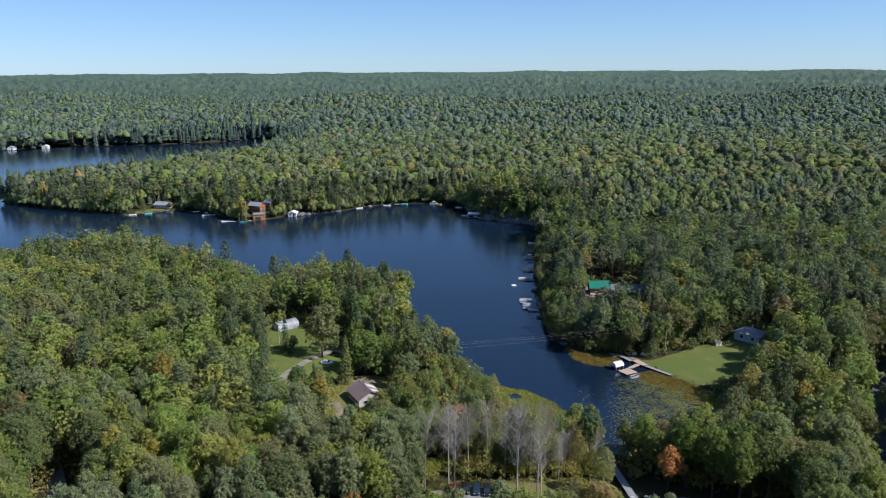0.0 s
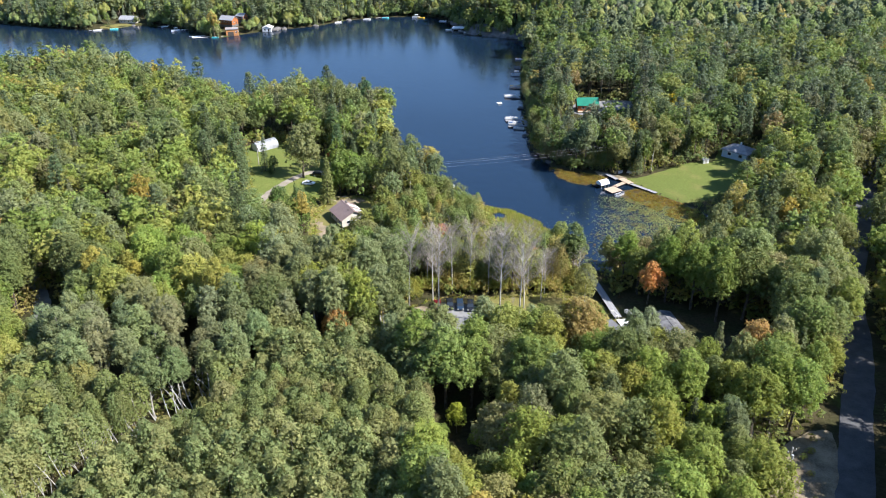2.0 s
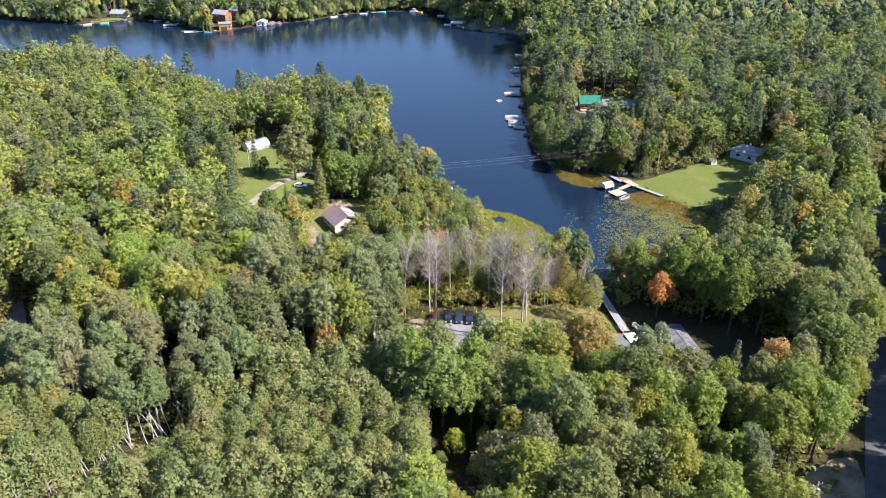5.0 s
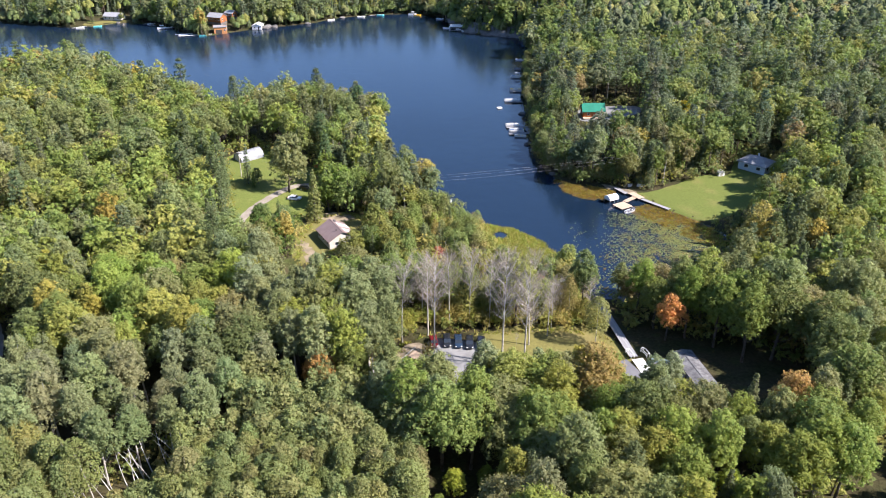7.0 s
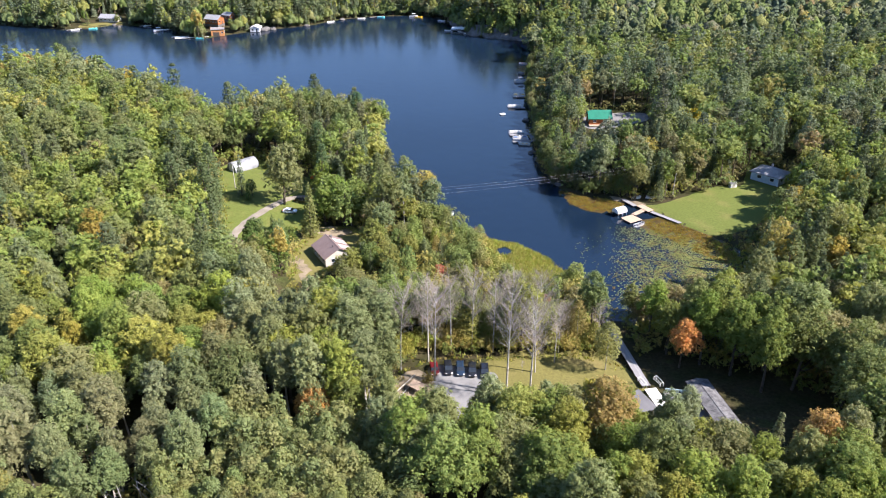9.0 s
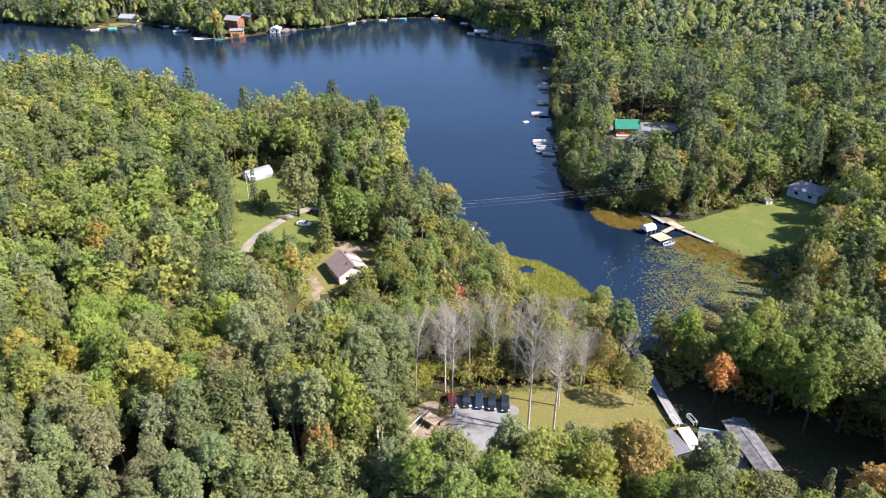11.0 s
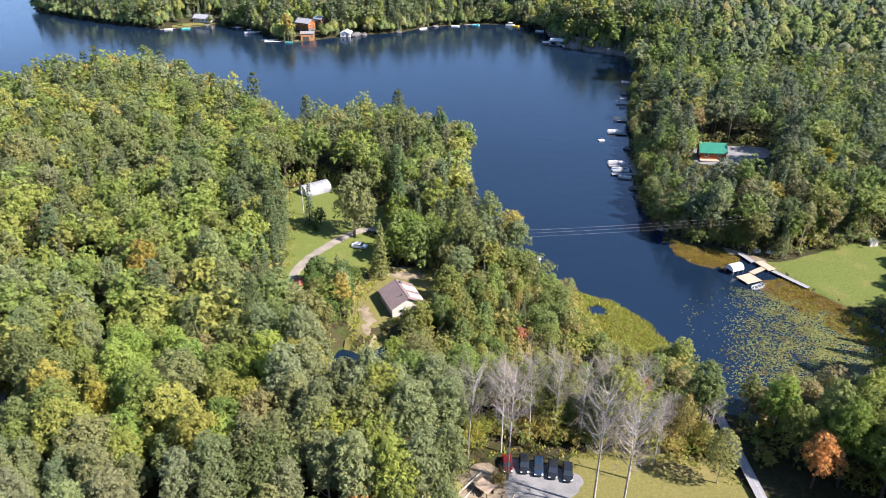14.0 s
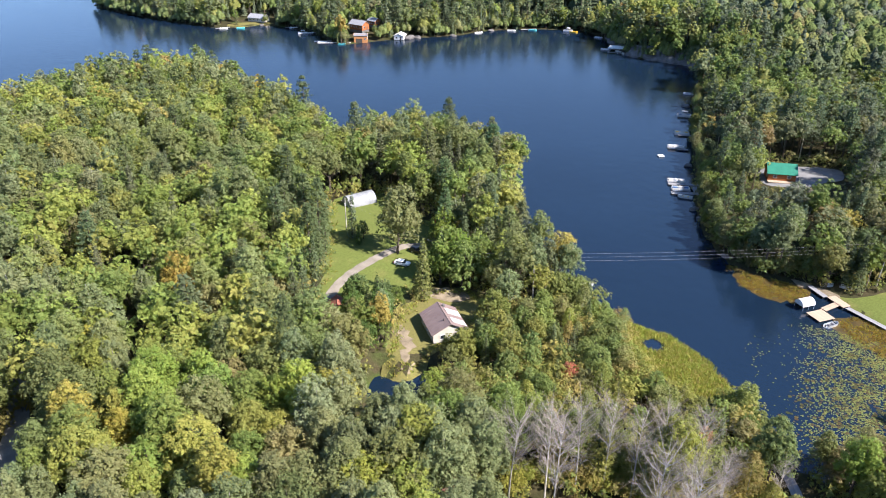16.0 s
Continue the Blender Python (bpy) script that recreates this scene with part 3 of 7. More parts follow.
WORDS = {
    "maple": ("full green maple tree standing in dense mixed woods", "maple tree"),
    "oak": ("broad olive-green oak tree in dense mixed woods", "oak tree"),
    "ash": ("tall soft green ash tree in dense mixed woods", "ash tree"),
    "poplar": ("grey-green poplar tree with a pale slim trunk", "poplar tree"),
    "aspen": ("slim young olive-green aspen in a crowded stand", "aspen tree"),
    "pine": ("dark green white pine with open tiers of limbs", "pine tree"),
    "spruce": ("pointed grey-green spruce tree with drooping boughs", "spruce tree"),
    "cedar": ("narrow dense dark green cedar tree", "cedar tree"),
    "sugar_maple": ("round open-grown maple leafy down to the ground", "maple tree"),
    "shrub": ("low yellow-green willow shrub on damp ground", "shrub"),
    "autumn": ("maple tree already turned to autumn colour", "maple tree"),
}
RNG = np.random.RandomState(11)
# full trees: (trunk, crown) meshes; the size of each kind is the height and reach it was drawn with
KINDS = {"maple": 5, "oak": 4, "ash": 4, "poplar": 3, "aspen": 4, "pine": 4, "spruce": 3, "cedar": 2, "shrub": 2, "sugar_maple": 4}


BROAD = {"maple": (17.5, 4.8, 5.0, 0.15, 1.0), "oak": (16.5, 5.5, 4.5, 0.16, 1.06), "ash": (19.5, 4.0, 6.0, 0.17, 0.95), "poplar": (18.0, 3.3, 6.5, 0.19, 0.85), "sugar_maple": (14.0, 4.6, 0.9, 0.16, 0.95)}      # height, reach, base, lump, spray
FIRS = {"pine": (21.0, 4.4, 4.5, 0.75), "spruce": (17.0, 3.0, 1.0, 0.95), "cedar": (14.0, 2.4, 0.6, 0.85)}      # height, reach, base, taper


def crown_of(kind, rng, level):
    """The crown's triangles. Level 0 is the fullest, 3 the plainest."""
    if level >= 2:
        if kind in BROAD:
            h, r, base, *_ = BROAD[kind]
            h, r = h * rng.uniform(0.9, 1.1), r * rng.uniform(0.9, 1.15)
            return dome_crown(rng, h, r * 1.08, base, 4, False, 80, 1.4) if level == 2 else dome_crown(rng, h, max(r, 4.4) * 1.08, base + 2, 1, False, 26 if level == 3 else 12, 2.1 if level == 3 else 3.0)
        if kind in FIRS:
            h, r, base, slim = FIRS[kind]
            return tier_crown(rng, h * rng.uniform(0.92, 1.1), r, base, 9 if level == 2 else 4, 9 if level == 2 else 6, slim=slim)
    lumps, per, size = {0: (270, 24, 0.36), 0.5: (170, 14, 0.52), 1: (84, 7, 0.78)}.get(level, (46, 6, 1.08))
    many, sprig = {0: (1600, 0.32), 0.5: (800, 0.42), 1: (440, 0.54)}.get(level, (150, 0.9))
    fir = {0: 0, 0.5: 1, 1: 2}.get(level, 3)
    if kind in BROAD:
        h, r, base, lump, spray = BROAD[kind]
        return broad_crown(rng, h * rng.uniform(0.92, 1.08), r * rng.uniform(0.88, 1.12), base, lumps, per, size * spray, lump, 0.38, (-0.5, -0.4, -0.2, -0.2)[fir])
    if kind == "aspen":
        return pole_crown(rng, 11.5 * rng.uniform(0.9, 1.1), 2.1, 3.0, many, sprig)
    if kind == "pine":
        return pine_crown(rng, 21.0 * rng.uniform(0.92, 1.06), 4.6, 5.0, (15, 14, 11, 9)[fir], (48, 26, 11, 6)[fir], (0.40, 0.55, 0.92, 1.2)[fir])
    if kind == "spruce":
        return spruce_crown(rng, 17.0 * rng.uniform(0.92, 1.08), 2.9, 1.2, (20, 17, 14, 11)[fir], (18, 9, 5, 3)[fir], (0.38, 0.55, 0.8, 1.05)[fir])
    if kind == "cedar":
        return cone_crown(rng, 14.0 * rng.uniform(0.92, 1.08), 2.4, 0.8, int(many * 1.7), sprig)
    return broad_crown(rng, 3.6, 2.0, 0.2, max(9, lumps // 4), max(5, int(per * 0.75)), size * 0.5, 0.3, 0.45)


def trunk_of(kind, rng, level):
    h, base, rad, limbs, reach = {"maple": (15.5, 5.0, 0.26, 7, 3.6), "oak": (14.5, 4.5, 0.3, 8, 4.2), "ash": (17.5, 6.0, 0.24, 7, 3.0), "poplar": (17, 6.5, 0.19, 6, 2.2), "aspen": (10.8, 3.5, 0.08, 3, 0.9),
                                  "pine": (20.5, 5.0, 0.28, 8, 2.6), "spruce": (16, 1.2, 0.22, 0, 1), "cedar": (13, 1.0, 0.18, 0, 1), "shrub": (2.4, 0.3, 0.06, 5, 1.5), "sugar_maple": (12.5, 1.5, 0.26, 9, 3.4)}[kind]
    if level == 0:
        return trunk_tris(rng, h, base, rad, limbs, reach)
    return tube([(0, 0, -0.4), (0.1, 0.05, h * 0.85)], (rad * 1.2, rad * 0.5), 3)


FULL = {}
for kind, n in KINDS.items():
    for i in range(n):
        rng = np.random.RandomState(100 + 17 * i + sum(map(ord, kind)))
        trunk = tri_mesh(kind + "_trunk", trunk_of(kind, rng, 0), M_PALE if kind in ("poplar", "aspen") else M_BARK)
        for level in (0, 0.5):
            FULL[kind, i, level] = (trunk, tri_mesh(kind + "_crown", crown_of(kind, rng, level), M_LEAF))


def plant(kind, x, y, scale, colour, words="", group=""):
    """One tree as a thing: an empty at its foot, with trunk and crown."""
    form = "maple" if kind == "autumn" else kind
    trunk, crown = FULL[form, RNG.randint(KINDS[form]), 0 if y < 205 else 0.5]
    tree = new("shrub" if kind == "shrub" else form + "_tree")
    tree.empty_display_size = 0.5
    label, category = WORDS[kind]
    tagged(tree, words or label, category, group)
    for name, me in (("trunk", trunk), ("crown", crown)):
        ob = new(name, me)
        ob.parent = tree
        if name == "crown":
            ob.color = (*colour, 1)
    wide = scale * (RNG.uniform(0.8, 1.5) if kind == "aspen" else RNG.uniform(0.9, 1.12))
    tree.matrix_basis = Matrix.LocRotScale((x, y, hz(x, y)), Euler((RNG.normal() * 0.03, RNG.normal() * 0.03, RNG.uniform(0, 6.28))), (wide, wide, scale))
    return tree


def pick(kind, n=1):
    c = PALETTE[kind][RNG.randint(len(PALETTE[kind]))]
    return tuple(np.clip(np.array(c) * RNG.uniform(0.84, 1.15) * (1 + RNG.normal(size=3) * np.array([0.05, 0.03, 0.06])) * np.array([1.07, 1.0, 1.04]), 0.005, 0.6))


class Woods:
    """Trees past counting, gathered into one mesh with each tree's colour."""

    def __init__(self):
        self.verts, self.faces, self.cols, self.count = [], [], [], 0

    def add(self, shape, x, y, z, scale, wide, turn, cols):
        """shape: a template's corners and triangles; the rest: arrays, one entry a tree."""
        corners, tris = shape
        c, s = np.cos(turn)[:, None], np.sin(turn)[:, None]
        px, py, pz = corners[None, :, 0], corners[None, :, 1], corners[None, :, 2]
        w = wide[:, None]
        v = np.stack([(px * c - py * s) * w + x[:, None], (px * s + py * c) * w + y[:, None], pz * scale[:, None] + z[:, None]], -1)
        self.verts.append(v.reshape(-1, 3).astype(np.float32))
        start = self.count + np.arange(len(x)) * len(corners)
        self.faces.append((tris[None] + start[:, None, None]).reshape(-1, 3))
        self.cols.append(np.repeat(cols, len(tris), 0).astype(np.float32))
        self.count += len(x) * len(corners)

    def build(self, name, label, category="woods", mat=M_WOODS, rounded=False):
        cols = np.concatenate(self.cols)
        me = raw_mesh(name, np.concatenate(self.verts), np.concatenate(self.faces), mat, rounded)
        at = me.attributes.new("tint", 'FLOAT_COLOR', 'FACE')
        at.data.foreach_set("color", np.concatenate([cols, np.ones((len(cols), 1), np.float32)], 1).ravel())
        return tagged(new(name, me), label, category, kind="stuff")


TEMPLATES = {}


def welded(tris):
    """Corners, each once, and the triangles between them."""
    corners, index = np.unique(np.round(tris.reshape(-1, 3), 4), axis=0, return_inverse=True)
    return corners, index.reshape(-1, 3)


def template(kind, level, i):
    if (kind, level, i) not in TEMPLATES:
        rng = np.random.RandomState(700 + i * 31 + int(level * 7) + sum(map(ord, kind)))
        crown = crown_of(kind, rng, level)
        trunk = trunk_of(kind, rng, level) if level < 3 else np.zeros((0, 3, 3))
        TEMPLATES[kind, level, i] = (welded(crown), welded(trunk))
    return TEMPLATES[kind, level, i]


def grow(woods, level, x, y, kinds, scale):
    """Adds trees of mixed kinds to a woods."""
    z = height(x, y)
    # leaf colours turn bluer with distance: haze painted into them
    cool = np.array([1.06, 1, 1.12]) + (HAZE_TINT - 1) * ease(430, 1300, np.hypot(x, y))[:, None]
    cool = cool * np.where(((x > 45) & (y > 285) & (y < 640))[:, None], np.array([0.83, 0.87, 1.08]), 1.0)      # colours set darker and bluer on the east hill, whatever the kind
    variants = (5, 6, 5, 4, 4)[int(level)]
    which = RNG.randint(variants, size=len(x))
    for kind in sorted(set(kinds)):
        form = "maple" if kind == "autumn" else kind
        for i in range(variants):
            m = (kinds == kind) & (which == i)
            n = int(m.sum())
            if not n:
                continue
            turn, wide = RNG.uniform(0, 6.28, n), scale[m] * RNG.uniform(0.88, 1.15, n)
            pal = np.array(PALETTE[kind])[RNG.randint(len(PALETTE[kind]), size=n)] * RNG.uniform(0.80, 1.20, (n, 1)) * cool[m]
            crown, trunk = template(form, level, i)
            woods.add(crown, x[m], y[m], z[m], scale[m], wide, turn, pal)
            if len(trunk[1]):
                bark = np.tile([[0.26, 0.24, 0.2]] if form in ("poplar", "aspen") else [[0.08, 0.065, 0.05]], (n, 1))
                woods.add(trunk, x[m], y[m], z[m], scale[m], wide, turn, bark)


STAND_ASPEN = np.array([(-3, 92), (-3, 135), (-17, 159), (-29, 157), (-46, 161), (-56, 153), (-70, 156), (-84, 151), (-92, 135), (-95, 92)], float)
STAND_POPLAR = np.array([(-93, 156), (-80, 138), (-67, 135), (-58, 131), (-54, 129), (-53, 135), (-47, 140), (-41, 143), (-37, 153), (-51, 161), (-74, 162), (-96, 157)], float)
STAND_POPLAR_EAST = np.array([(-47, 189), (-41, 203), (-22, 196), (-12, 188), (-8, 172), (-27, 171), (-39, 174)], float)
SCRUB = np.array([(-26, 203), (-22, 226), (-16, 246), (2, 262), (18, 251), (34, 236), (40, 214), (40, 203), (28, 194), (4, 196)], float)


def kinds_at(x, y):
    """What grows where."""
    n = len(x)
    u = RNG.uniform(size=n)
    k = np.full(n, "maple", dtype="<U8")
    w = RNG.uniform(size=n) + 0.28 * waves(x, y, 70, 13)
    k[w < 0.42] = "oak"
    k[w < 0.20] = "ash"
    k[u < 0.14] = "poplar"
    k[u < 0.045] = "autumn"
    d = to_line(LAKE, x, y)
    fir = np.where(d < 22, np.where(y < 400, 0.26, 0.45), 0.09)
    fir = np.where((x > -48) & (x < -10) & (y > 262) & (y < 352), 0.45, fir)
    fir = np.where((x > -84) & (x < -64) & (y > 228) & (y < 300), 0.5, fir)
    fir = np.where((y > 540) & (d < 45), 0.72, fir)
    fir = np.where((y > 460) & (x > 0) & (x < 130) & (y < 640), 0.35, fir)
    fir = np.where((x > 45) & (y > 285) & (y < 470), np.maximum(fir, 0.3), fir)
    fir = np.where(y > 1050, 0.22, fir)
    fir = np.where((x < -55) & (y > 290) & (y < 460), 0.10, fir)
    v = RNG.uniform(size=n)
    k[v < fir] = "pine"
    k[v < fir * 0.62] = "spruce"
    k[v < fir * 0.22] = "cedar"
    pop = inside(STAND_POPLAR, x, y) | (inside(STAND_POPLAR_EAST, x, y) & (RNG.uniform(size=n) < 0.7))
    k[pop] = "poplar"
    return k


# the near woods: one thing a tree, the nearest first; past the count they join the woods
near_x, near_y = scatter(-240, 260, 80, 470, 6.4, 3, 25, shore=1.8)
ok = (~inside(STAND_ASPEN, near_x, near_y) | inside(STAND_POPLAR, near_x, near_y)) & ~inside(SCRUB, near_x, near_y)
ok &= np.hypot(near_x - 5, (near_y - 126) * 0.55) > 7.5      # a dark gap in the canopy
near_x, near_y = near_x[ok], near_y[ok]
near_k = kinds_at(near_x, near_y)
near_s = RNG.uniform(0.8, 1.24, len(near_x)) * np.where(inside(STAND_POPLAR_EAST, near_x, near_y), 1.12, 1.0)
near_room = headroom(near_x, near_y) / np.where(near_k == "pine", 21.0, np.where(near_k == "cedar", 14.0, 17.5))
near_room = np.minimum(near_room, np.where((near_x > 36) & (near_x < 80) & (near_y > 300) & (near_y < 500), 0.42 + 0.042 * to_line(LAKE, near_x, near_y), 9.0))      # low trees lean out at the bank
near_s = np.minimum(near_s, near_room * RNG.uniform(0.86, 1.04, len(near_x)))
ok = near_s > 0.27
near_x, near_y, near_k, near_s = near_x[ok], near_y[ok], near_k[ok], near_s[ok]
order = np.argsort(np.hypot(near_x * 0.8, near_y - 60))
COUNT = {"maple": 200, "oak": 250, "ash": 250, "autumn": 30, "poplar": 200, "pine": 130, "spruce": 110, "cedar": 60}
planted, rest = {k: 0 for k in COUNT}, []
for i in order:
    k = str(near_k[i])
    if planted[k] < COUNT[k] and near_y[i] < 380:
        planted[k] += 1
        deep = (0.83, 0.87, 1.12) if near_x[i] > 45 and near_y[i] > 285 else (0.94, 0.92, 0.86) if near_x[i] > 12 and near_y[i] < 150 else (1.0, 1.0, 1.0)      # by place, not kind: darker, bluer east hill; slightly darker near right
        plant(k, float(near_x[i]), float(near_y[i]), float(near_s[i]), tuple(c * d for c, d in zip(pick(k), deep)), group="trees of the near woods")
    else:
        rest.append(i)
rest = np.array(rest)
woods = Woods()
for level, band in ((1, near_y[rest] < 390), (1.5, near_y[rest] >= 390)):
    r = rest[band]
    grow(woods, level, near_x[r], near_y[r], near_k[r], near_s[r])

ax, ay = scatter(-100, 5, 78, 165, 2.3, 4, 12, edge=1.0)
ok = inside(STAND_ASPEN, ax, ay) & ~inside(STAND_POPLAR, ax, ay)
ax, ay = ax[ok], ay[ok]
a_s = np.minimum(RNG.uniform(0.72, 1.2, len(ax)), np.maximum(headroom(ax, ay) / 11.5, 0.3))
order = np.argsort(np.abs(ay - 128))
for i in order[:290]:
    plant("aspen", float(ax[i]), float(ay[i]), float(a_s[i]), pick("aspen"), group="young aspen stand")
i = order[290:]
if len(i):
    grow(woods, 1, ax[i], ay[i], np.full(len(i), "aspen", dtype="<U8"), a_s[i])

sx, sy = scatter(-30, 45, 190, 265, 4.2, 5, 10, shore=1.0, edge=1.0)
ok = inside(SCRUB, sx, sy)
sx, sy = sx[ok], sy[ok]
for i in range(len(sx)):
    u = RNG.uniform()
    kind, s = ("shrub", RNG.uniform(1.2, 2.4)) if u < 0.45 else ("sugar_maple", RNG.uniform(0.5, 0.8)) if u < 0.8 else ("aspen", RNG.uniform(0.6, 0.9)) if u < 0.9 else ("cedar", RNG.uniform(0.5, 0.8))
    s = min(s, max(0.5, float(headroom(sx[i], sy[i]))) / {"shrub": 3.6, "sugar_maple": 14.0, "aspen": 11.5, "cedar": 14.0}[kind])
    if s < 0.14:
        continue
    plant(kind, float(sx[i]), float(sy[i]), float(s), pick("shrub" if kind in ("shrub", "aspen") and RNG.uniform() < 0.6 else kind), group="scrub by the water")
woods.build("mixed_woods", "dense mixed woods of green maples, poplars and dark conifers", mat=M_BUSH)

# a close row of leafy trees along the bank of the east shore and the upper edge of its lawn
bank_line = smooth([(57.5, 500), (50.5, 455), (45.5, 410), (43.8, 372), (41.6, 345), (40.8, 320), (44, 299), (50, 290), (58, 287.4), (66, 284.6)], 14, False)
for px, py in bank_line:
    k = ("sugar_maple", "cedar", "oak", "sugar_maple", "ash")[RNG.randint(5)]
    px, py = px + RNG.uniform(-0.6, 1.8), py + RNG.uniform(-1.2, 1.2)
    plant(k, float(px), float(py), float(RNG.uniform(0.36, 0.60)), pick(k), group="trees along the east bank")
for px, py in smooth([(74, 284), (80, 286.5), (88, 289.5), (96, 292), (103, 294.5)], 5, False):
    k = ("spruce", "sugar_maple", "cedar", "sugar_maple")[RNG.randint(4)]
    plant(k, float(px + RNG.uniform(-1, 1)), float(py + RNG.uniform(-0.5, 1.5)), float(RNG.uniform(0.5, 0.85)), pick(k), group="trees above the east lawn")

# low growth under and between the trees
low = Woods()
lx, ly = scatter(-200, 220, 80, 420, 3.4, 8, 10, shore=0.4, edge=0.3)
open_edge = np.minimum(to_line(LAKE, lx, ly), np.min([to_line(c, lx, ly) for c in CLEARINGS], 0))
lx, ly = lx[open_edge < 9], ly[open_edge < 9]
low_s = np.minimum(RNG.uniform(0.6, 1.7, len(lx)), headroom(lx, ly) / 5.0)
lx, ly, low_s = lx[low_s > 0.25], ly[low_s > 0.25], low_s[low_s > 0.25]
grow(low, 1.5, lx, ly, np.full(len(lx), "shrub", dtype="<U8"), low_s)
mx, my = scatter(-400, 70, 530, 640, 3.0, 12, 10, shore=0.3)
bank = (to_line(LAKE, mx, my) < 11) & (headroom(mx, my) > 6)
grow(low, 2, mx[bank], my[bank], np.where(RNG.uniform(size=bank.sum()) < 0.25, "cedar", "sugar_maple"), RNG.uniform(0.3, 0.7, bank.sum()))
wx, wy = scatter(-400, 80, 530, 660, 6.0, 13, 10, shore=2.0)
bank = (to_line(LAKE, wx, wy) < 42) & (headroom(wx, wy) > 12)
grow(low, 2, wx[bank], wy[bank], np.where(RNG.uniform(size=bank.sum()) < 0.6, "spruce", "maple"), RNG.uniform(0.42, 0.75, bank.sum()))
low.build("undergrowth", "low green undergrowth of saplings and bushes", "undergrowth", M_BUSH)

behind, beneath = Woods(), Woods()
bx2, by2 = scatter(-130, 130, -110, 82, 6.4, 14, 0, everywhere=True)
bk2, bs2 = kinds_at(bx2, by2), RNG.uniform(0.8, 1.15, len(bx2))
under = (np.abs(bx2) < 64) & (by2 > -25)
grow(beneath, 1, bx2[under], by2[under], bk2[under], bs2[under])
grow(behind, 2, bx2[~under], by2[~under], bk2[~under], bs2[~under])
beneath.build("woods_below", "dense mixed woods under the start of the flight", mat=M_BUSH)
behind.build("woods_behind", "dense mixed woods behind the start of the flight", mat=M_CANOPY, rounded=True)

far = Woods()
fx, fy = scatter(-460, 800, 470, 1080, 7.6, 6, 20)
fs = np.minimum(RNG.uniform(0.84, 1.24, len(fx)), headroom(fx, fy) / 17.5)
close = fy < 640
fk = kinds_at(fx, fy)
front = close & (to_line(LAKE, fx, fy) < 45)
back = close & ~front
shore_woods = Woods()
grow(shore_woods, 1.5, fx[front], fy[front], fk[front], fs[front])
shore_woods.build("shore_woods", "tall mixed woods along the far shore of the bay")
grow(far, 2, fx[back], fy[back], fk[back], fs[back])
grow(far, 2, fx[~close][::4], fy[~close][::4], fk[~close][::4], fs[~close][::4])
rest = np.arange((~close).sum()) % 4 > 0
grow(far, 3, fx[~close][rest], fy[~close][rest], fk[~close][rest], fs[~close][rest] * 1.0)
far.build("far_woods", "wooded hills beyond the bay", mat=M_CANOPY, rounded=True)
far2 = Woods()
er = np.random.RandomState(15)
ex, ey = er.uniform(-760, -210, 16000), er.uniform(1030, 1330, 16000)
belt = (to_line(LAKE, ex, ey) < 48) & (height(ex, ey) > 0.05) & in_view(ex, ey, 20)      # the dark wall of conifers along the far arm
belt &= np.arange(len(ex)) < np.searchsorted(np.cumsum(belt), 1700)
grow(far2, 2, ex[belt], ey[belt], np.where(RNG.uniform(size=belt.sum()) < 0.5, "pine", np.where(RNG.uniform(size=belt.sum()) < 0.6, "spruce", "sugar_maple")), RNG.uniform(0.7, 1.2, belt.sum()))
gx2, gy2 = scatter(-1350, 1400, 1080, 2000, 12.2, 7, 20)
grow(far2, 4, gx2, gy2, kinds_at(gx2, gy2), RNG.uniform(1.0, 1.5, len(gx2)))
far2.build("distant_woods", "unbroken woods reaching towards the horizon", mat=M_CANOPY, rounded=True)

# the last woods before the horizon: one rough canopy
cr, ca = stretched([(1900, 2600, 13), (2600, 4780, 36)]), np.radians(np.arange(-40, 40.01, 0.16))
crr, caa = np.meshgrid(cr, ca, indexing="ij")
cxx, cyy = -np.sin(caa) * crr, np.cos(caa) * crr
czz = height(cxx, cyy) + 11 + np.random.RandomState(2).uniform(0, 1, cxx.shape) ** 2 * (16 - 12 * ease(2200, 4700, crr))
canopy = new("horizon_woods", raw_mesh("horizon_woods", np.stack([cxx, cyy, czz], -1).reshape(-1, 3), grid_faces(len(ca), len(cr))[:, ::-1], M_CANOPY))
# the horizon canopy's face colours carry the painted haze too
cols = np.array(PALETTE["oak"][:3] + PALETTE["pine"] * 2)[RNG.randint(9, size=len(canopy.data.polygons))] * HAZE_TINT
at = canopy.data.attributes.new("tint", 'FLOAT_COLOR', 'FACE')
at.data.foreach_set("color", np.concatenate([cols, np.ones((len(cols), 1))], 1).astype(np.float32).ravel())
tagged(canopy, "green woods along the horizon with haze painted in", "woods", kind="stuff")


# ---- paths, lawns and yards ----
def plain(name, colour, rough=0.5, spec=0.4, metal=0.0):
    return varied(name, tuple(c * 0.88 for c in colour), tuple(min(1, c * 1.12) for c in colour), 0.7, rough, spec, metal=metal, bump=0.12)


M_GRAVEL = varied("pale_gravel", (0.135, 0.135, 0.135), (0.20, 0.20, 0.20), 0.35, 0.95, 0.1, bump=0.5, local=False)
M_TRACK = varied("sandy_gravel", (0.15, 0.132, 0.108), (0.235, 0.21, 0.175), 0.3, 0.95, 0.1, bump=0.5, local=False)
M_SAND = varied("trodden_sand", (0.11, 0.09, 0.06), (0.27, 0.22, 0.155), 0.35, 0.95, 0.1, bump=0.4, local=False)
M_ASPHALT = varied("old_asphalt", (0.055, 0.056, 0.060), (0.095, 0.096, 0.10), 0.4, 0.9, 0.2, bump=0.3, local=False)
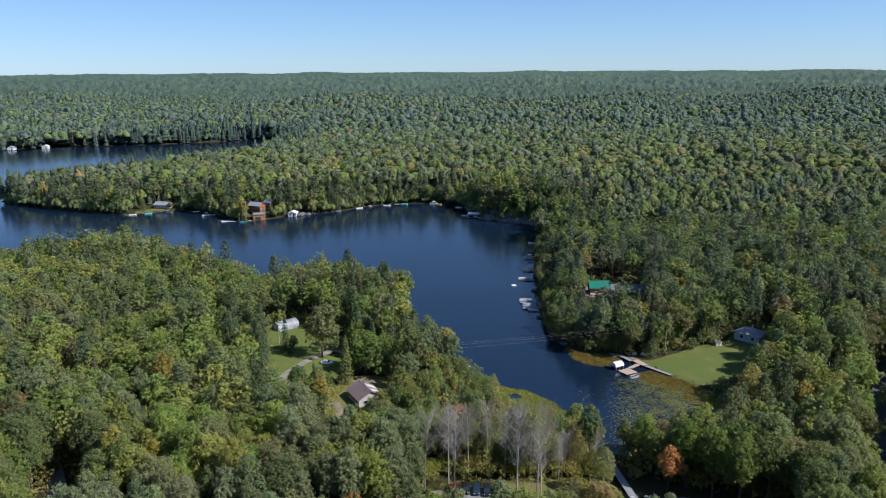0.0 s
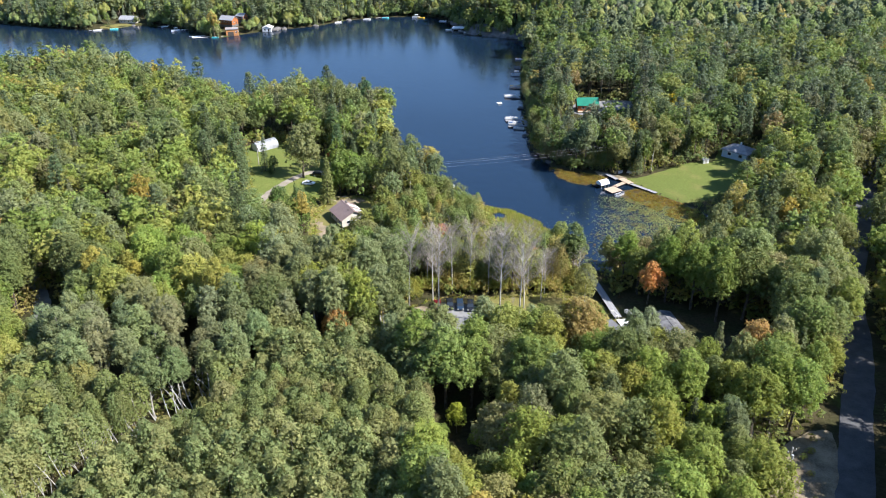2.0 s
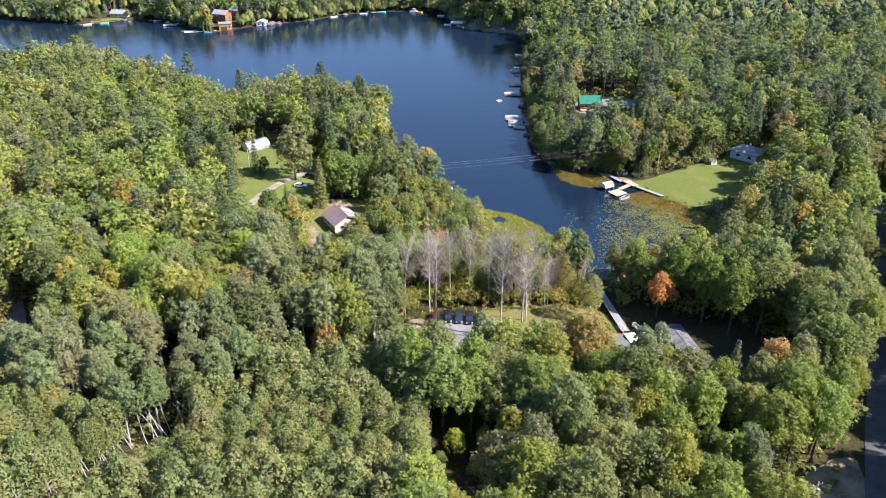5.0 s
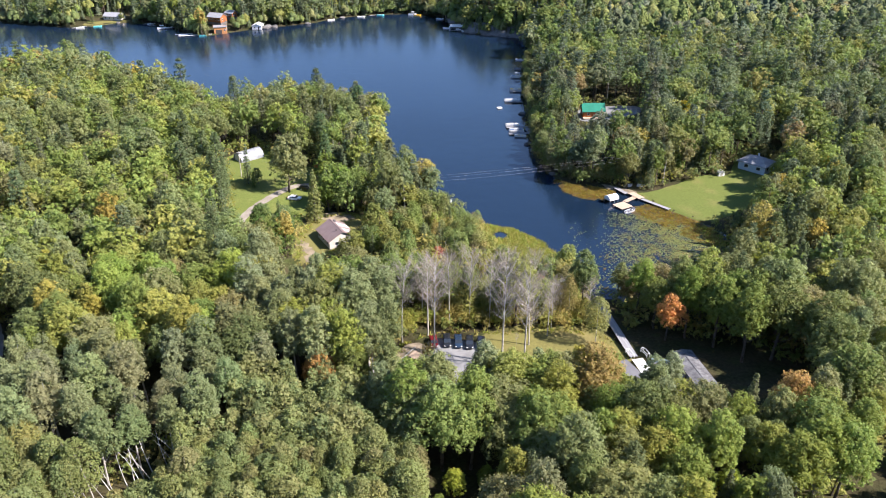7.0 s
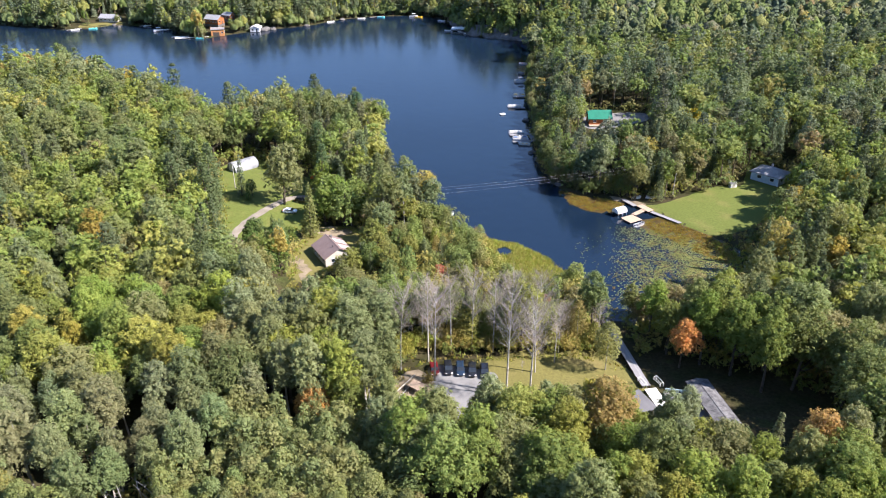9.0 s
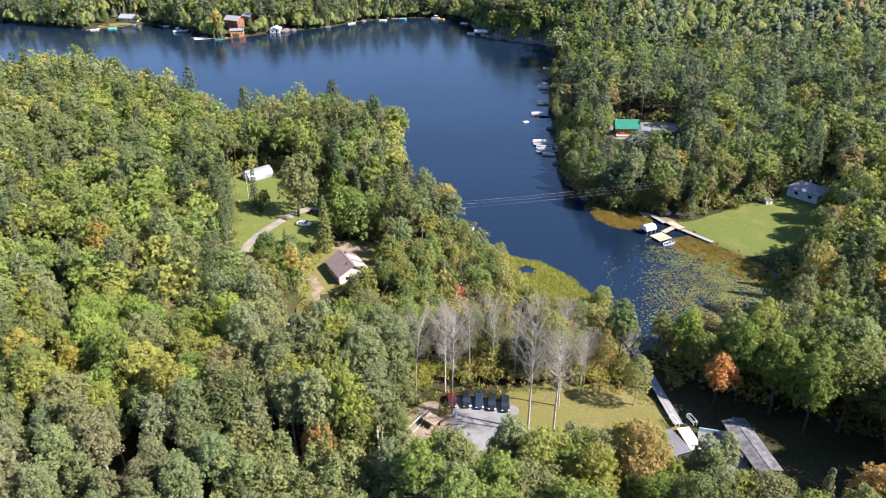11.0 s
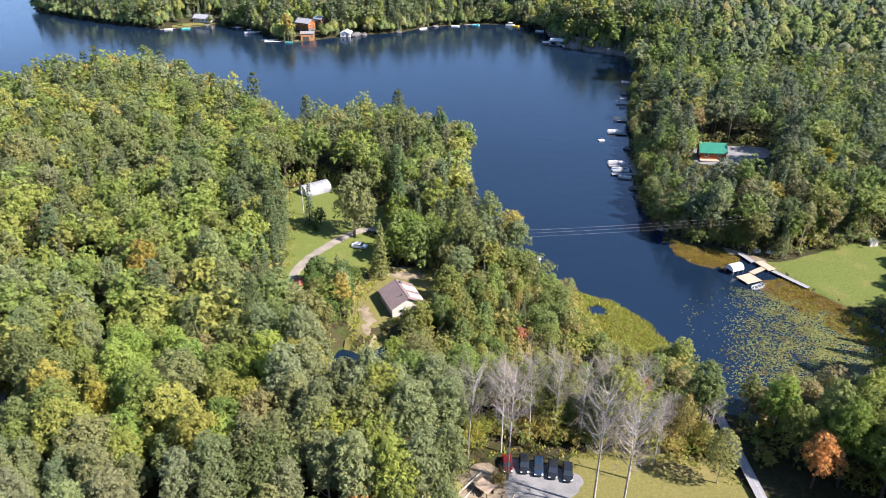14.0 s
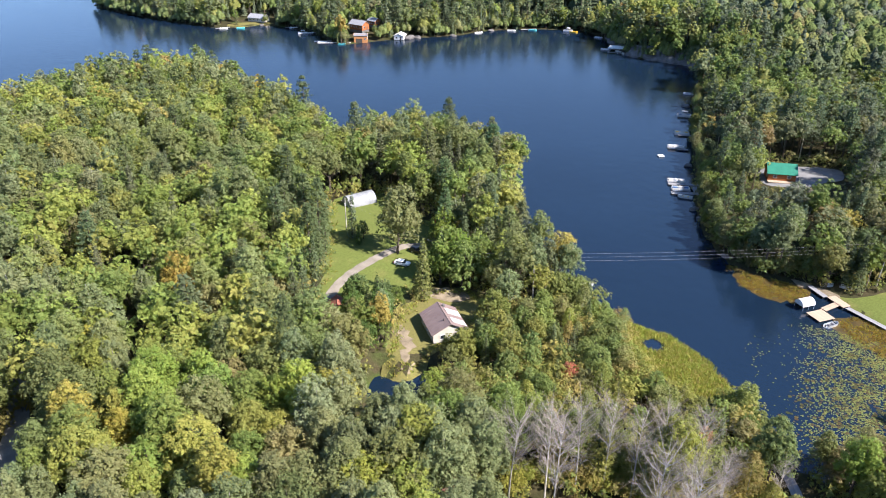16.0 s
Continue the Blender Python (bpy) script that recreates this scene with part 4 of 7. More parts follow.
M_PLANK = varied("weathered_planks", (0.15, 0.15, 0.158), (0.26, 0.26, 0.27), 1.5, 0.85, 0.2, bump=0.3)
# plank grey darkened in the colour for tree shade on the shelter roof
M_SHADEPLANK = varied("shade_darkened_planks", (0.05, 0.05, 0.055), (0.17, 0.17, 0.175), 0.8, 0.9, 0.15, bump=0.4)
M_TAN = varied("tan_planks", (0.28, 0.21, 0.155), (0.40, 0.31, 0.23), 1.5, 0.8, 0.2, bump=0.3)
M_WHITE = plain("white_paint", (0.60, 0.60, 0.585), 0.5)
M_CANVAS = plain("white_canvas", (0.6, 0.58, 0.56), 0.8, 0.2)
M_GREYROOF = varied("grey_shingles", (0.17, 0.175, 0.19), (0.27, 0.275, 0.29), 1.2, 0.9, 0.15, bump=0.4)
M_BROWNROOF = varied("brown_metal_roof", (0.16, 0.115, 0.105), (0.20, 0.15, 0.14), 0.6, 0.5, 0.4)
M_PALEROOF = varied("pale_roof_sheet", (0.42, 0.38, 0.36), (0.55, 0.50, 0.47), 0.8, 0.6, 0.3)
M_GREENROOF = varied("green_metal_roof", (0.004, 0.12, 0.075), (0.008, 0.16, 0.10), 0.6, 0.45, 0.4)
M_TEALROOF = varied("teal_metal_roof", (0.05, 0.24, 0.24), (0.09, 0.32, 0.32), 0.6, 0.45, 0.4)
M_REDROOF = varied("rusty_red_roof", (0.22, 0.07, 0.05), (0.34, 0.12, 0.08), 0.9, 0.7, 0.3)
M_CEDARWALL = varied("orange_cedar_boards", (0.31, 0.135, 0.05), (0.43, 0.20, 0.08), 1.2, 0.7, 0.25, bump=0.3)
M_LOGWALL = varied("stained_log_wall", (0.20, 0.07, 0.025), (0.32, 0.12, 0.045), 1.0, 0.75, 0.2, bump=0.4)
M_BLUEWALL = varied("pale_blue_siding", (0.30, 0.39, 0.47), (0.38, 0.47, 0.54), 0.8, 0.7, 0.25, bump=0.2)
M_CREAM = varied("cream_siding", (0.36, 0.34, 0.29), (0.46, 0.43, 0.38), 0.8, 0.7, 0.25, bump=0.2)
M_DARKWOOD = varied("dark_timber", (0.035, 0.03, 0.028), (0.08, 0.07, 0.06), 1.3, 0.85, 0.2, bump=0.3)
M_ALU = varied("dull_aluminium", (0.52, 0.53, 0.55), (0.66, 0.67, 0.69), 0.8, 0.35, 0.5, metal=0.6)
M_STEELSHEET = varied("white_steel_sheet", (0.14, 0.15, 0.165), (0.25, 0.26, 0.27), 0.5, 0.5, 0.4)
M_GLASS = plain("dark_window_glass", (0.02, 0.025, 0.03), 0.05, 0.8)
M_RUBBER = plain("black_rubber", (0.02, 0.02, 0.02), 0.9, 0.2)
M_ROCK = varied("grey_granite", (0.07, 0.066, 0.066), (0.17, 0.16, 0.15), 0.35, 0.95, 0.2, bump=0.6)
M_BLACKCAR = plain("black_car_paint", (0.012, 0.014, 0.018), 0.15, 0.6)
M_BLUECAR = plain("dark_blue_car_paint", (0.015, 0.028, 0.05), 0.15, 0.6)
M_REDCAR = plain("red_car_paint", (0.09, 0.010, 0.012), 0.25, 0.5)
M_WHITECAR = plain("white_car_paint", (0.75, 0.76, 0.78), 0.2, 0.6)
M_LAMP = plain("lamp_glass", (0.6, 0.6, 0.58), 0.1, 0.7)
M_TAIL = plain("red_lamp_glass", (0.35, 0.02, 0.02), 0.15, 0.6)
M_BLUE = plain("blue_vinyl", (0.06, 0.13, 0.28), 0.5)
M_TURQUOISE = plain("turquoise_plastic", (0.10, 0.48, 0.50), 0.4)
M_YELLOW = plain("yellow_plastic", (0.70, 0.45, 0.03), 0.4)
M_RED = plain("red_plastic", (0.5, 0.04, 0.03), 0.4)
M_POOLWALL = plain("pale_blue_panel", (0.42, 0.56, 0.62), 0.5)
M_FELT = varied("grey_roof_felt", (0.10, 0.10, 0.108), (0.14, 0.14, 0.15), 0.4, 0.95, 0.1)
M_CHAR = plain("black_metal", (0.02, 0.02, 0.022), 0.5)


def triangulated(outline, step):
    """A flat mesh plan inside an outline: corners, edge points and a net of points within."""
    from mathutils.geometry import delaunay_2d_cdt
    ring = []
    for a, b in zip(outline, np.roll(outline, -1, 0)):
        n = max(1, int(np.hypot(*(b - a)) / step))
        ring += [tuple(a + (b - a) * i / n) for i in range(n)]
    lo, hi = outline.min(0), outline.max(0)
    gx, gy = np.meshgrid(np.arange(lo[0], hi[0], step), np.arange(lo[1], hi[1], step))
    gx, gy = gx.ravel(), gy.ravel()
    ok = inside(outline, gx, gy) & (to_line(outline, gx, gy) > step * 0.4)
    pts = [Vector(p) for p in ring] + [Vector(p) for p in zip(gx[ok], gy[ok])]
    edges = [(i, (i + 1) % len(ring)) for i in range(len(ring))]
    v, _, f, *_ = delaunay_2d_cdt(pts, edges, [], 1, 1e-4)
    return np.array([tuple(p) for p in v]), [tuple(t) for t in f]


def patch(name, points, mat, label, category, lift=0.07, step=1.6, wobble=0.5, kind="structure", level=None, spread=0.0):
    """A surface draped over the ground inside a rounded, slightly ragged outline."""
    line = smooth(points, 5)
    if spread:
        away = line - line.mean(0)
        line = line + away / np.linalg.norm(away, axis=1, keepdims=True) * spread
    line = line + np.random.RandomState(len(points)).normal(size=line.shape) * wobble * 0.3
    v, f = triangulated(line, step)
    z = height(v[:, 0], v[:, 1]) + lift if level is None else np.full(len(v), level)
    me = bpy.data.meshes.new(name)
    me.from_pydata(np.column_stack([v, z]).tolist(), [], f)
    me.materials.append(mat)
    me.polygons.foreach_set("use_smooth", np.ones(len(f), bool))
    return tagged(new(name, me), label, category, kind=kind)


def strip(name, points, width, mat, label, category, lift=0.1):
    """A road along a line, draped over the ground."""
    line = smooth(points, 8, False)
    d = np.gradient(line, axis=0)
    d /= np.linalg.norm(d, axis=1, keepdims=True)
    side = np.stack([-d[:, 1], d[:, 0]], 1)
    r = np.random.RandomState(int(width * 10))
    cols = []
    for k in (-0.5, -0.25, 0, 0.25, 0.5):
        p = line + side * (k * width + r.normal(size=(len(line), 1)) * 0.12 * (abs(k) > 0.4))
        cols.append(np.column_stack([p, height(p[:, 0], p[:, 1]) + lift + 0.05 * (1 - abs(k) * 2)]))
    v = np.stack(cols, 1).reshape(-1, 3)
    return tagged(new(name, raw_mesh(name, v, grid_faces(5, len(line)), mat, True)), label, category, kind="structure")


patch("lawn", CLEAR_LAWN_EAST, M_LAWN, "mown bright green lawn sloping to the lake", "lawn", spread=1.2)
patch("lawn", [(14, 187), (13, 179), (11, 168), (20, 165), (34, 166), (45, 172), (44, 181), (38, 189), (28, 191)], M_DRY, "dry yellowish mown lawn beside the parking area", "lawn", spread=1.5)
patch("gravel_lot", [(-1, 185), (13.2, 182), (12, 176.5), (8.2, 171), (6.2, 164), (5.6, 154), (3.2, 154), (2.2, 162), (1.2, 170), (-0.5, 177)], M_GRAVEL, "pale grey gravel parking area", "parking area", lift=0.12)
patch("bare_sand", [(-10, 178), (-8, 168), (-2, 165), (1.5, 170), (-0.5, 178), (-4, 183)], M_SAND, "trodden sandy ground with wood scraps", "bare ground", lift=0.09)
patch("grass", CLEAR_DRIVE, M_LAWN, "green mown grass along the gravel drive", "lawn", wobble=1.0, spread=1.5)
patch("grass", CLEAR_YARD, M_DRY, "dry grass and weeds round the brown-roofed house", "yard", wobble=1.0, spread=1.0)
patch("marsh_grass", CLEAR_MARSH, M_MARSH, "yellow-green marsh grass on the low spit", "marsh", wobble=1.5, spread=1.0, lift=0.1)
patch("bare_sand", [(-41, 235), (-38.5, 226), (-36, 220), (-34.2, 221), (-35.5, 228), (-38, 233)], M_SAND, "bare sandy patch beside the house", "bare ground", lift=0.12, wobble=2.2)
patch("bare_sand", [(-38, 252), (-30, 250), (-26, 254), (-33, 257)], M_SAND, "bare sandy patch behind the house", "bare ground", lift=0.12)
patch("gravel_yard", CLEAR_GREEN, M_GRAVEL, "grey gravel yard beside the green-roofed cabin", "yard")
patch("road_shoulder", [(57, 110), (62, 104), (70, 108), (78, 122), (79, 130), (72, 128), (62, 120)], M_SAND, "sandy verge beside the paved road", "road verge")
strip("road", [(58, 76), (68, 97), (77.5, 115), (87, 134), (98.5, 156), (113, 190), (132, 222), (152, 258), (180, 310)], 6.2, M_ASPHALT, "shaded old paved road through the woods", "road", 0.14)
strip("driveway", [(-59.5, 236), (-61.3, 243), (-61.3, 250), (-59, 258), (-55.5, 265), (-52, 271), (-48.5, 275), (-43, 277)], 2.8, M_TRACK, "pale gravel drive curving through the grass", "driveway", 0.13)
strip("gravel_road", [(-98, 150), (-99, 166), (-103, 178), (-109, 188), (-118, 198)], 4.2, M_GRAVEL, "pale gravel road under the trees", "road", 0.13)
patch("marsh_pool", [(17.5, 244), (20, 246.5), (23.5, 245.5), (23, 242), (20, 240.5), (18, 241.5)], M_WATER, "dark pool in the marsh grass", "pool", lift=0.16, wobble=1.2)
pond = patch("water", POND, M_WATER, "small dark pond beside the yard", "pond", level=0.62, step=4, wobble=0)


# ---- building blocks ----
def part(name, bm, mat, parent, label=""):
    """One mesh under a thing or a part."""
    me = bpy.data.meshes.new(name)
    bm.to_mesh(me)
    bm.free()
    me.materials.append(mat)
    ob = new(name, me)
    ob.parent = parent
    return tagged(ob, label)


def box(*parts, bevel=0.0):
    """Boxes of centre and size in one mesh."""
    bm = bmesh.new()
    for cx, cy, cz, sx, sy, sz in parts:
        bmesh.ops.create_cube(bm, size=1, matrix=Matrix.Translation((cx, cy, cz)) @ Matrix.Diagonal((sx, sy, sz, 1)))
    if bevel:
        bmesh.ops.bevel(bm, geom=bm.edges[:], offset=bevel, segments=1, affect='EDGES')
    return bm


def prism(profile, y0, y1):
    """A profile in x and z drawn out along y."""
    bm = bmesh.new()
    a = [bm.verts.new((x, y0, z)) for x, z in profile]
    b = [bm.verts.new((x, y1, z)) for x, z in profile]
    n = len(profile)
    bm.faces.new(a)
    bm.faces.new(b[::-1])
    for i in range(n):
        bm.faces.new((a[i], b[i], b[(i + 1) % n], a[(i + 1) % n]))
    bmesh.ops.recalc_face_normals(bm, faces=bm.faces[:])
    return bm


def rod(a, b, r, sides=8, r2=None):
    """A round bar between two points."""
    bm = bmesh.new()
    a, b = Vector(a), Vector(b)
    d = b - a
    m = Matrix.Translation((a + b) / 2) @ d.to_track_quat('Z', 'Y').to_matrix().to_4x4()
    bmesh.ops.create_cone(bm, cap_ends=True, segments=sides, radius1=r, radius2=r if r2 is None else r2, depth=d.length, matrix=m)
    return bm


def thing(name, x, y, z, turn, label, category, group=""):
    ob = new(name)
    ob.empty_display_size = 0.5
    ob.matrix_basis = pose(x, y, z, 0, 0, turn)
    return tagged(ob, label, category, group)


def window(parent, x, y, z, w, h, along, frame_mat=None):
    """A window set into a wall that runs along x or y: frame and pane."""
    fm = frame_mat or M_WHITE
    t = 0.08
    if along == "x":
        bars = [(x, y, z + h / 2, w + 2 * t, 0.14, t), (x, y, z - h / 2, w + 2 * t, 0.18, t), (x - w / 2 - t / 2, y, z, t, 0.14, h), (x + w / 2 + t / 2, y, z, t, 0.14, h)]
        pane = (x, y, z, w, 0.06, h)
    else:
        bars = [(x, y, z + h / 2, 0.14, w + 2 * t, t), (x, y, z - h / 2, 0.18, w + 2 * t, t), (x, y - w / 2 - t / 2, z, 0.14, t, h), (x, y + w / 2 + t / 2, z, 0.14, t, h)]
        pane = (x, y, z, 0.06, w, h)
    fr = part("window", box(*bars), fm, parent)
    part("pane", box(pane), M_GLASS, fr)


def gable_house(name, x, y, turn, w, d, wall_h, roof_h, wall_mat, roof_mat, label, category="house", base=None, over=0.5, windows=3, sheets=0, deck=False, foot=1.2):
    """A house with its ridge along y: w across, d along the ridge."""
    z = hz(x, y) if base is None else base
    h = thing(name, x, y, z, turn, label, category)
    part("foundation", box((0, 0, -foot / 2 + 0.1, w - 0.1, d - 0.1, foot + 0.2)), M_ROCK, h, "grey stone footing")
    part("wall", prism([(-w / 2, 0.15), (w / 2, 0.15), (w / 2, wall_h), (0, wall_h + roof_h), (-w / 2, wall_h)], -d / 2, d / 2), wall_mat, h)
    s = roof_h / (w / 2)
    e = w / 2 + over
    for side in (-1, 1):
        slope = part("roof", prism([(0, wall_h + roof_h + 0.03), (side * e, wall_h + roof_h - s * e + 0.03), (side * e, wall_h + roof_h - s * e + 0.19), (0, wall_h + roof_h + 0.2)], -d / 2 - over, d / 2 + over), roof_mat, h)
        n = int(d / 0.9)
        for i in range(n if sheets else 0):
            yy = -d / 2 - over + (i + 0.5) * (d + 2 * over) / n
            part("seam", prism([(side * 0.05, wall_h + roof_h + 0.19 - s * 0.05), (side * (e - 0.02), wall_h + roof_h + 0.2 - s * e), (side * (e - 0.02), wall_h + roof_h + 0.25 - s * e), (side * 0.05, wall_h + roof_h + 0.25 - s * 0.05)], yy - 0.03, yy + 0.03), roof_mat, slope)
    part("ridge_cap", prism([(-0.22, wall_h + roof_h + 0.2 - 0.2 * s), (0, wall_h + roof_h + 0.28), (0.22, wall_h + roof_h + 0.2 - 0.2 * s), (0, wall_h + roof_h + 0.21)], -d / 2 - over, d / 2 + over), roof_mat, h)
    for side in (-1, 1):
        for i in range(windows):
            window(h, side * (w / 2 + 0.02), -d / 2 + (i + 0.5) * d / windows, wall_h * 0.58, 1.1, 1.0, "y")
        window(h, -w * 0.22, side * (d / 2 + 0.02), wall_h * 0.58, 1.2, 1.1, "x")
    door = part("door", box((w * 0.2, -d / 2 - 0.03, 1.15, 0.92, 0.1, 2.05), bevel=0.02), M_DARKWOOD, h)
    part("handle", box((w * 0.2 + 0.36, -d / 2 - 0.1, 1.1, 0.05, 0.06, 0.14)), M_ALU, door)
    return h


# ---- the brown-roofed house and its yard ----
house = gable_house("house", -29.8, 236.0, 29, 8.4, 9.6, 2.7, 2.2, M_CREAM, M_BROWNROOF, "cream house under a brown metal gable roof", base=max(hz(-29.8, 236.0), 3.0), sheets=1, foot=2.4)
for yy, ww in ((-2.9, 2.2), (1.4, 2.6)):
    part("roof_panel", prism([(0.9, 4.68), (4.4, 2.86), (4.4, 2.96), (0.9, 4.78)], yy - ww / 2, yy + ww / 2), M_PALEROOF, house, "pale faded roof panel")
part("vent_pipe", rod((-1.0, -2.6, 4.3), (-1.0, -2.6, 5.1), 0.13), M_CHAR, house)
part("chimney", box((0.9, 3.4, 4.8, 0.6, 0.6, 1.1), bevel=0.03), M_ROCK, house)

barn = thing("quonset_barn", -69.5, 300.5, hz(-69.5, 300.5), -45, "pale grey arched steel barn with a grey end wall", "barn")
arch = [(2.9 * math.cos(a), 3.3 * math.sin(a)) for a in np.linspace(0, math.pi, 19)]
inner = [(2.8 * math.cos(a), 3.2 * math.sin(a)) for a in np.linspace(math.pi, 0, 19)]
for i in range(12):
    y0 = -5.6 + i * 0.8
    k = 1 + 0.012 * (i % 2)
    part("roof_arch", prism([(px * k, pz * k) for px, pz in arch] + inner, y0, y0 + 0.8), M_STEELSHEET, barn)
part("end_wall", prism([(px * 0.97, pz * 0.97) for px, pz in arch], -5.5, -5.4), M_GREYROOF, barn, "grey sheet end wall")
part("end_wall", prism([(px * 0.97, pz * 0.97) for px, pz in arch], 3.9, 4.0), M_GREYROOF, barn, "grey sheet end wall")
door = part("door", box((0, -5.56, 1.4, 3.0, 0.1, 2.8), bevel=0.02), M_WHITE, barn, "wide white sliding door")
part("handle", box((1.2, -5.64, 1.3, 0.06, 0.06, 0.3)), M_CHAR, door)

shed = gable_house("shed", -57.4, 238.2, 20, 3.4, 4.2, 2.0, 1.2, M_LOGWALL, M_REDROOF, "small shed with a rusty red roof", "shed", windows=1)


def car(x, y, turn, paint, label, kind="suv", group=""):
    """A parked car: shell, glass, wheels, lamps. Its nose points to -y."""
    c = thing("car", x, y, hz(x, y) + 0.12, turn, label, "car", group)
    tall = 1.68 if kind == "suv" else 1.45
    w, L = 1.86, 4.65
    low = [(-2.3, 0.45), (-2.27, 0.68), (-2.05, 0.84), (-1.2, 0.98), (2.1, 1.02), (2.28, 0.88), (2.3, 0.42), (1.9, 0.28), (-1.9, 0.28)]
    bm = bmesh.new()
    rings = []
    for x0, k in ((-w / 2, 0.86), (-w / 2 + 0.10, 0.94), (-w / 2 + 0.34, 1.0), (w / 2 - 0.34, 1.0), (w / 2 - 0.10, 0.94), (w / 2, 0.86)):
        rings.append([bm.verts.new((x0, py * k, 0.28 + (pz - 0.28) * (0.9 if k < 0.9 else 0.97 if k < 1 else 1))) for py, pz in low])
    for a, b in zip(rings, rings[1:]):
        for i in range(len(low)):
            bm.faces.new((a[i], a[(i + 1) % len(low)], b[(i + 1) % len(low)], b[i]))
    bm.faces.new(rings[0])
    bm.faces.new(rings[-1][::-1])
    bmesh.ops.recalc_face_normals(bm, faces=bm.faces[:])
    body = part("body", bm, paint, c)
    back = 2.05 if kind == "suv" else 1.5

    def cabin(lo, hi, z0, z1, inset):
        b = bmesh.new()
        q = [[b.verts.new((sx * (w / 2 - i0), py, z)) for sx, py in ((-1, p0), (1, p0), (1, p1), (-1, p1))] for p0, p1, z, i0 in ((lo[0], lo[1], z0, 0.06), (hi[0], hi[1], z1, inset))]
        b.faces.new(q[0][::-1])
        b.faces.new(q[1])
        for i in range(4):
            b.faces.new((q[0][i], q[0][(i + 1) % 4], q[1][(i + 1) % 4], q[1][i]))
        return b

    part("glasshouse", cabin((-1.15, back + 0.15), (-0.45, back - 0.12), 0.96, tall - 0.1, 0.2), M_GLASS, c, "dark tinted glass")
    part("roof", cabin((-0.46, back - 0.1), (-0.36, back - 0.2), tall - 0.1, tall, 0.26), paint, c)
    for sx in (-1, 1):
        for py in (-1.42, 1.4):
            wheel = part("wheel", rod((sx * 0.72, py, 0.34), (sx * 0.94, py, 0.34), 0.34, 14), M_RUBBER, c)
            part("rim", rod((sx * 0.9, py, 0.34), (sx * 0.955, py, 0.34), 0.21, 10), M_ALU, wheel)
        part("headlight", box((sx * 0.66, -2.22, 0.74, 0.36, 0.16, 0.14), bevel=0.02), M_LAMP, c)
        part("taillight", box((sx * 0.74, 2.26, 0.86, 0.2, 0.1, 0.26), bevel=0.02), M_TAIL, c)
        part("mirror", box((sx * 1.0, -0.85, 1.05, 0.2, 0.12, 0.14), bevel=0.02), paint, c)
    return c


for cx, cy, turn, paint, label in ((2.8, 182.9, 4, M_BLACKCAR, "black station wagon parked on the gravel"), (5.5, 182.6, 2, M_BLUECAR, "dark blue hatchback parked on the gravel"),
                                   (8.2, 182.2, 0, M_BLACKCAR, "black sport utility car parked on the gravel"), (11.0, 181.8, 0, M_BLACKCAR, "black sport utility car at the end of the row")):
    car(cx, cy, turn, paint, label, group="cars parked in a row")
car(-0.4, 182.6, 6, M_REDCAR, "red car half hidden behind tree trunks", "sedan")
car(-47.2, 264.6, 84, M_WHITECAR, "white sedan parked on the grass by the drive", "sedan")
car(-44.6, 272.6, 80, M_BLACKCAR, "black car parked in tree shade by the drive")

# ---- wood store by the parking area ----
store = thing("wood_store", -4.2, 175.2, hz(-4.2, 175.2), -38, "open wood store with a tan tilted roof", "shed")
for px in (-1.3, 1.3):
    for py in (-0.9, 0.9):
        part("post", box((px, py, 0.8 + 0.12 * (py > 0), 0.12, 0.12, 1.6 + 0.24 * (py > 0))), M_DARKWOOD, store)
for i in range(7):
    b = box((-1.45 + i * 0.48, 0, 0, 0.46, 2.3, 0.06))
    b.transform(Matrix.Translation((0, 0, 1.72)) @ Matrix.Rotation(0.16, 4, 'X'))
    part("roof_board", b, M_TAN, store)
part("back_wall", box((0, 0.95, 0.85, 2.6, 0.06, 1.5)), M_DARKWOOD, store)
rw = np.random.RandomState(4)
for i in range(18):
    lx, ly = -4.2 + rw.normal() * 2.4, 174.2 + rw.normal() * 2.0
    a = rw.uniform(0, 3.14)
    ln = rw.uniform(0.6, 1.8)
    bm = rod((-ln / 2, 0, 0.1), (ln / 2, 0, 0.1), rw.uniform(0.08, 0.16), 7)
    me = bpy.data.meshes.new("log")
    bm.to_mesh(me)
    bm.free()
    me.materials.append(M_TAN if i % 3 == 0 else M_BARK)
    ob = tagged(new("log", me), "cut log lying on trodden sand", "log", "logs by the wood store")
    ob.matrix_basis = pose(lx, ly, hz(lx, ly) + 0.06, 0, 0, math.degrees(a))
for (ax0, ay0), (bx0, by0), r in (((-9.4, 173.4), (-4.8, 180.8), 0.2), ((-8.2, 172.2), (-6.0, 176.4), 0.15)):
    me = bpy.data.meshes.new("fallen_trunk")
    bm = rod((ax0, ay0, hz(ax0, ay0) + r), (bx0, by0, hz(bx0, by0) + r + 0.1), r, 8, r * 0.6)
    bm.to_mesh(me)
    bm.free()
    me.materials.append(M_PALE)
    tagged(new("fallen_trunk", me), "pale barkless trunk lying on the ground", "log")


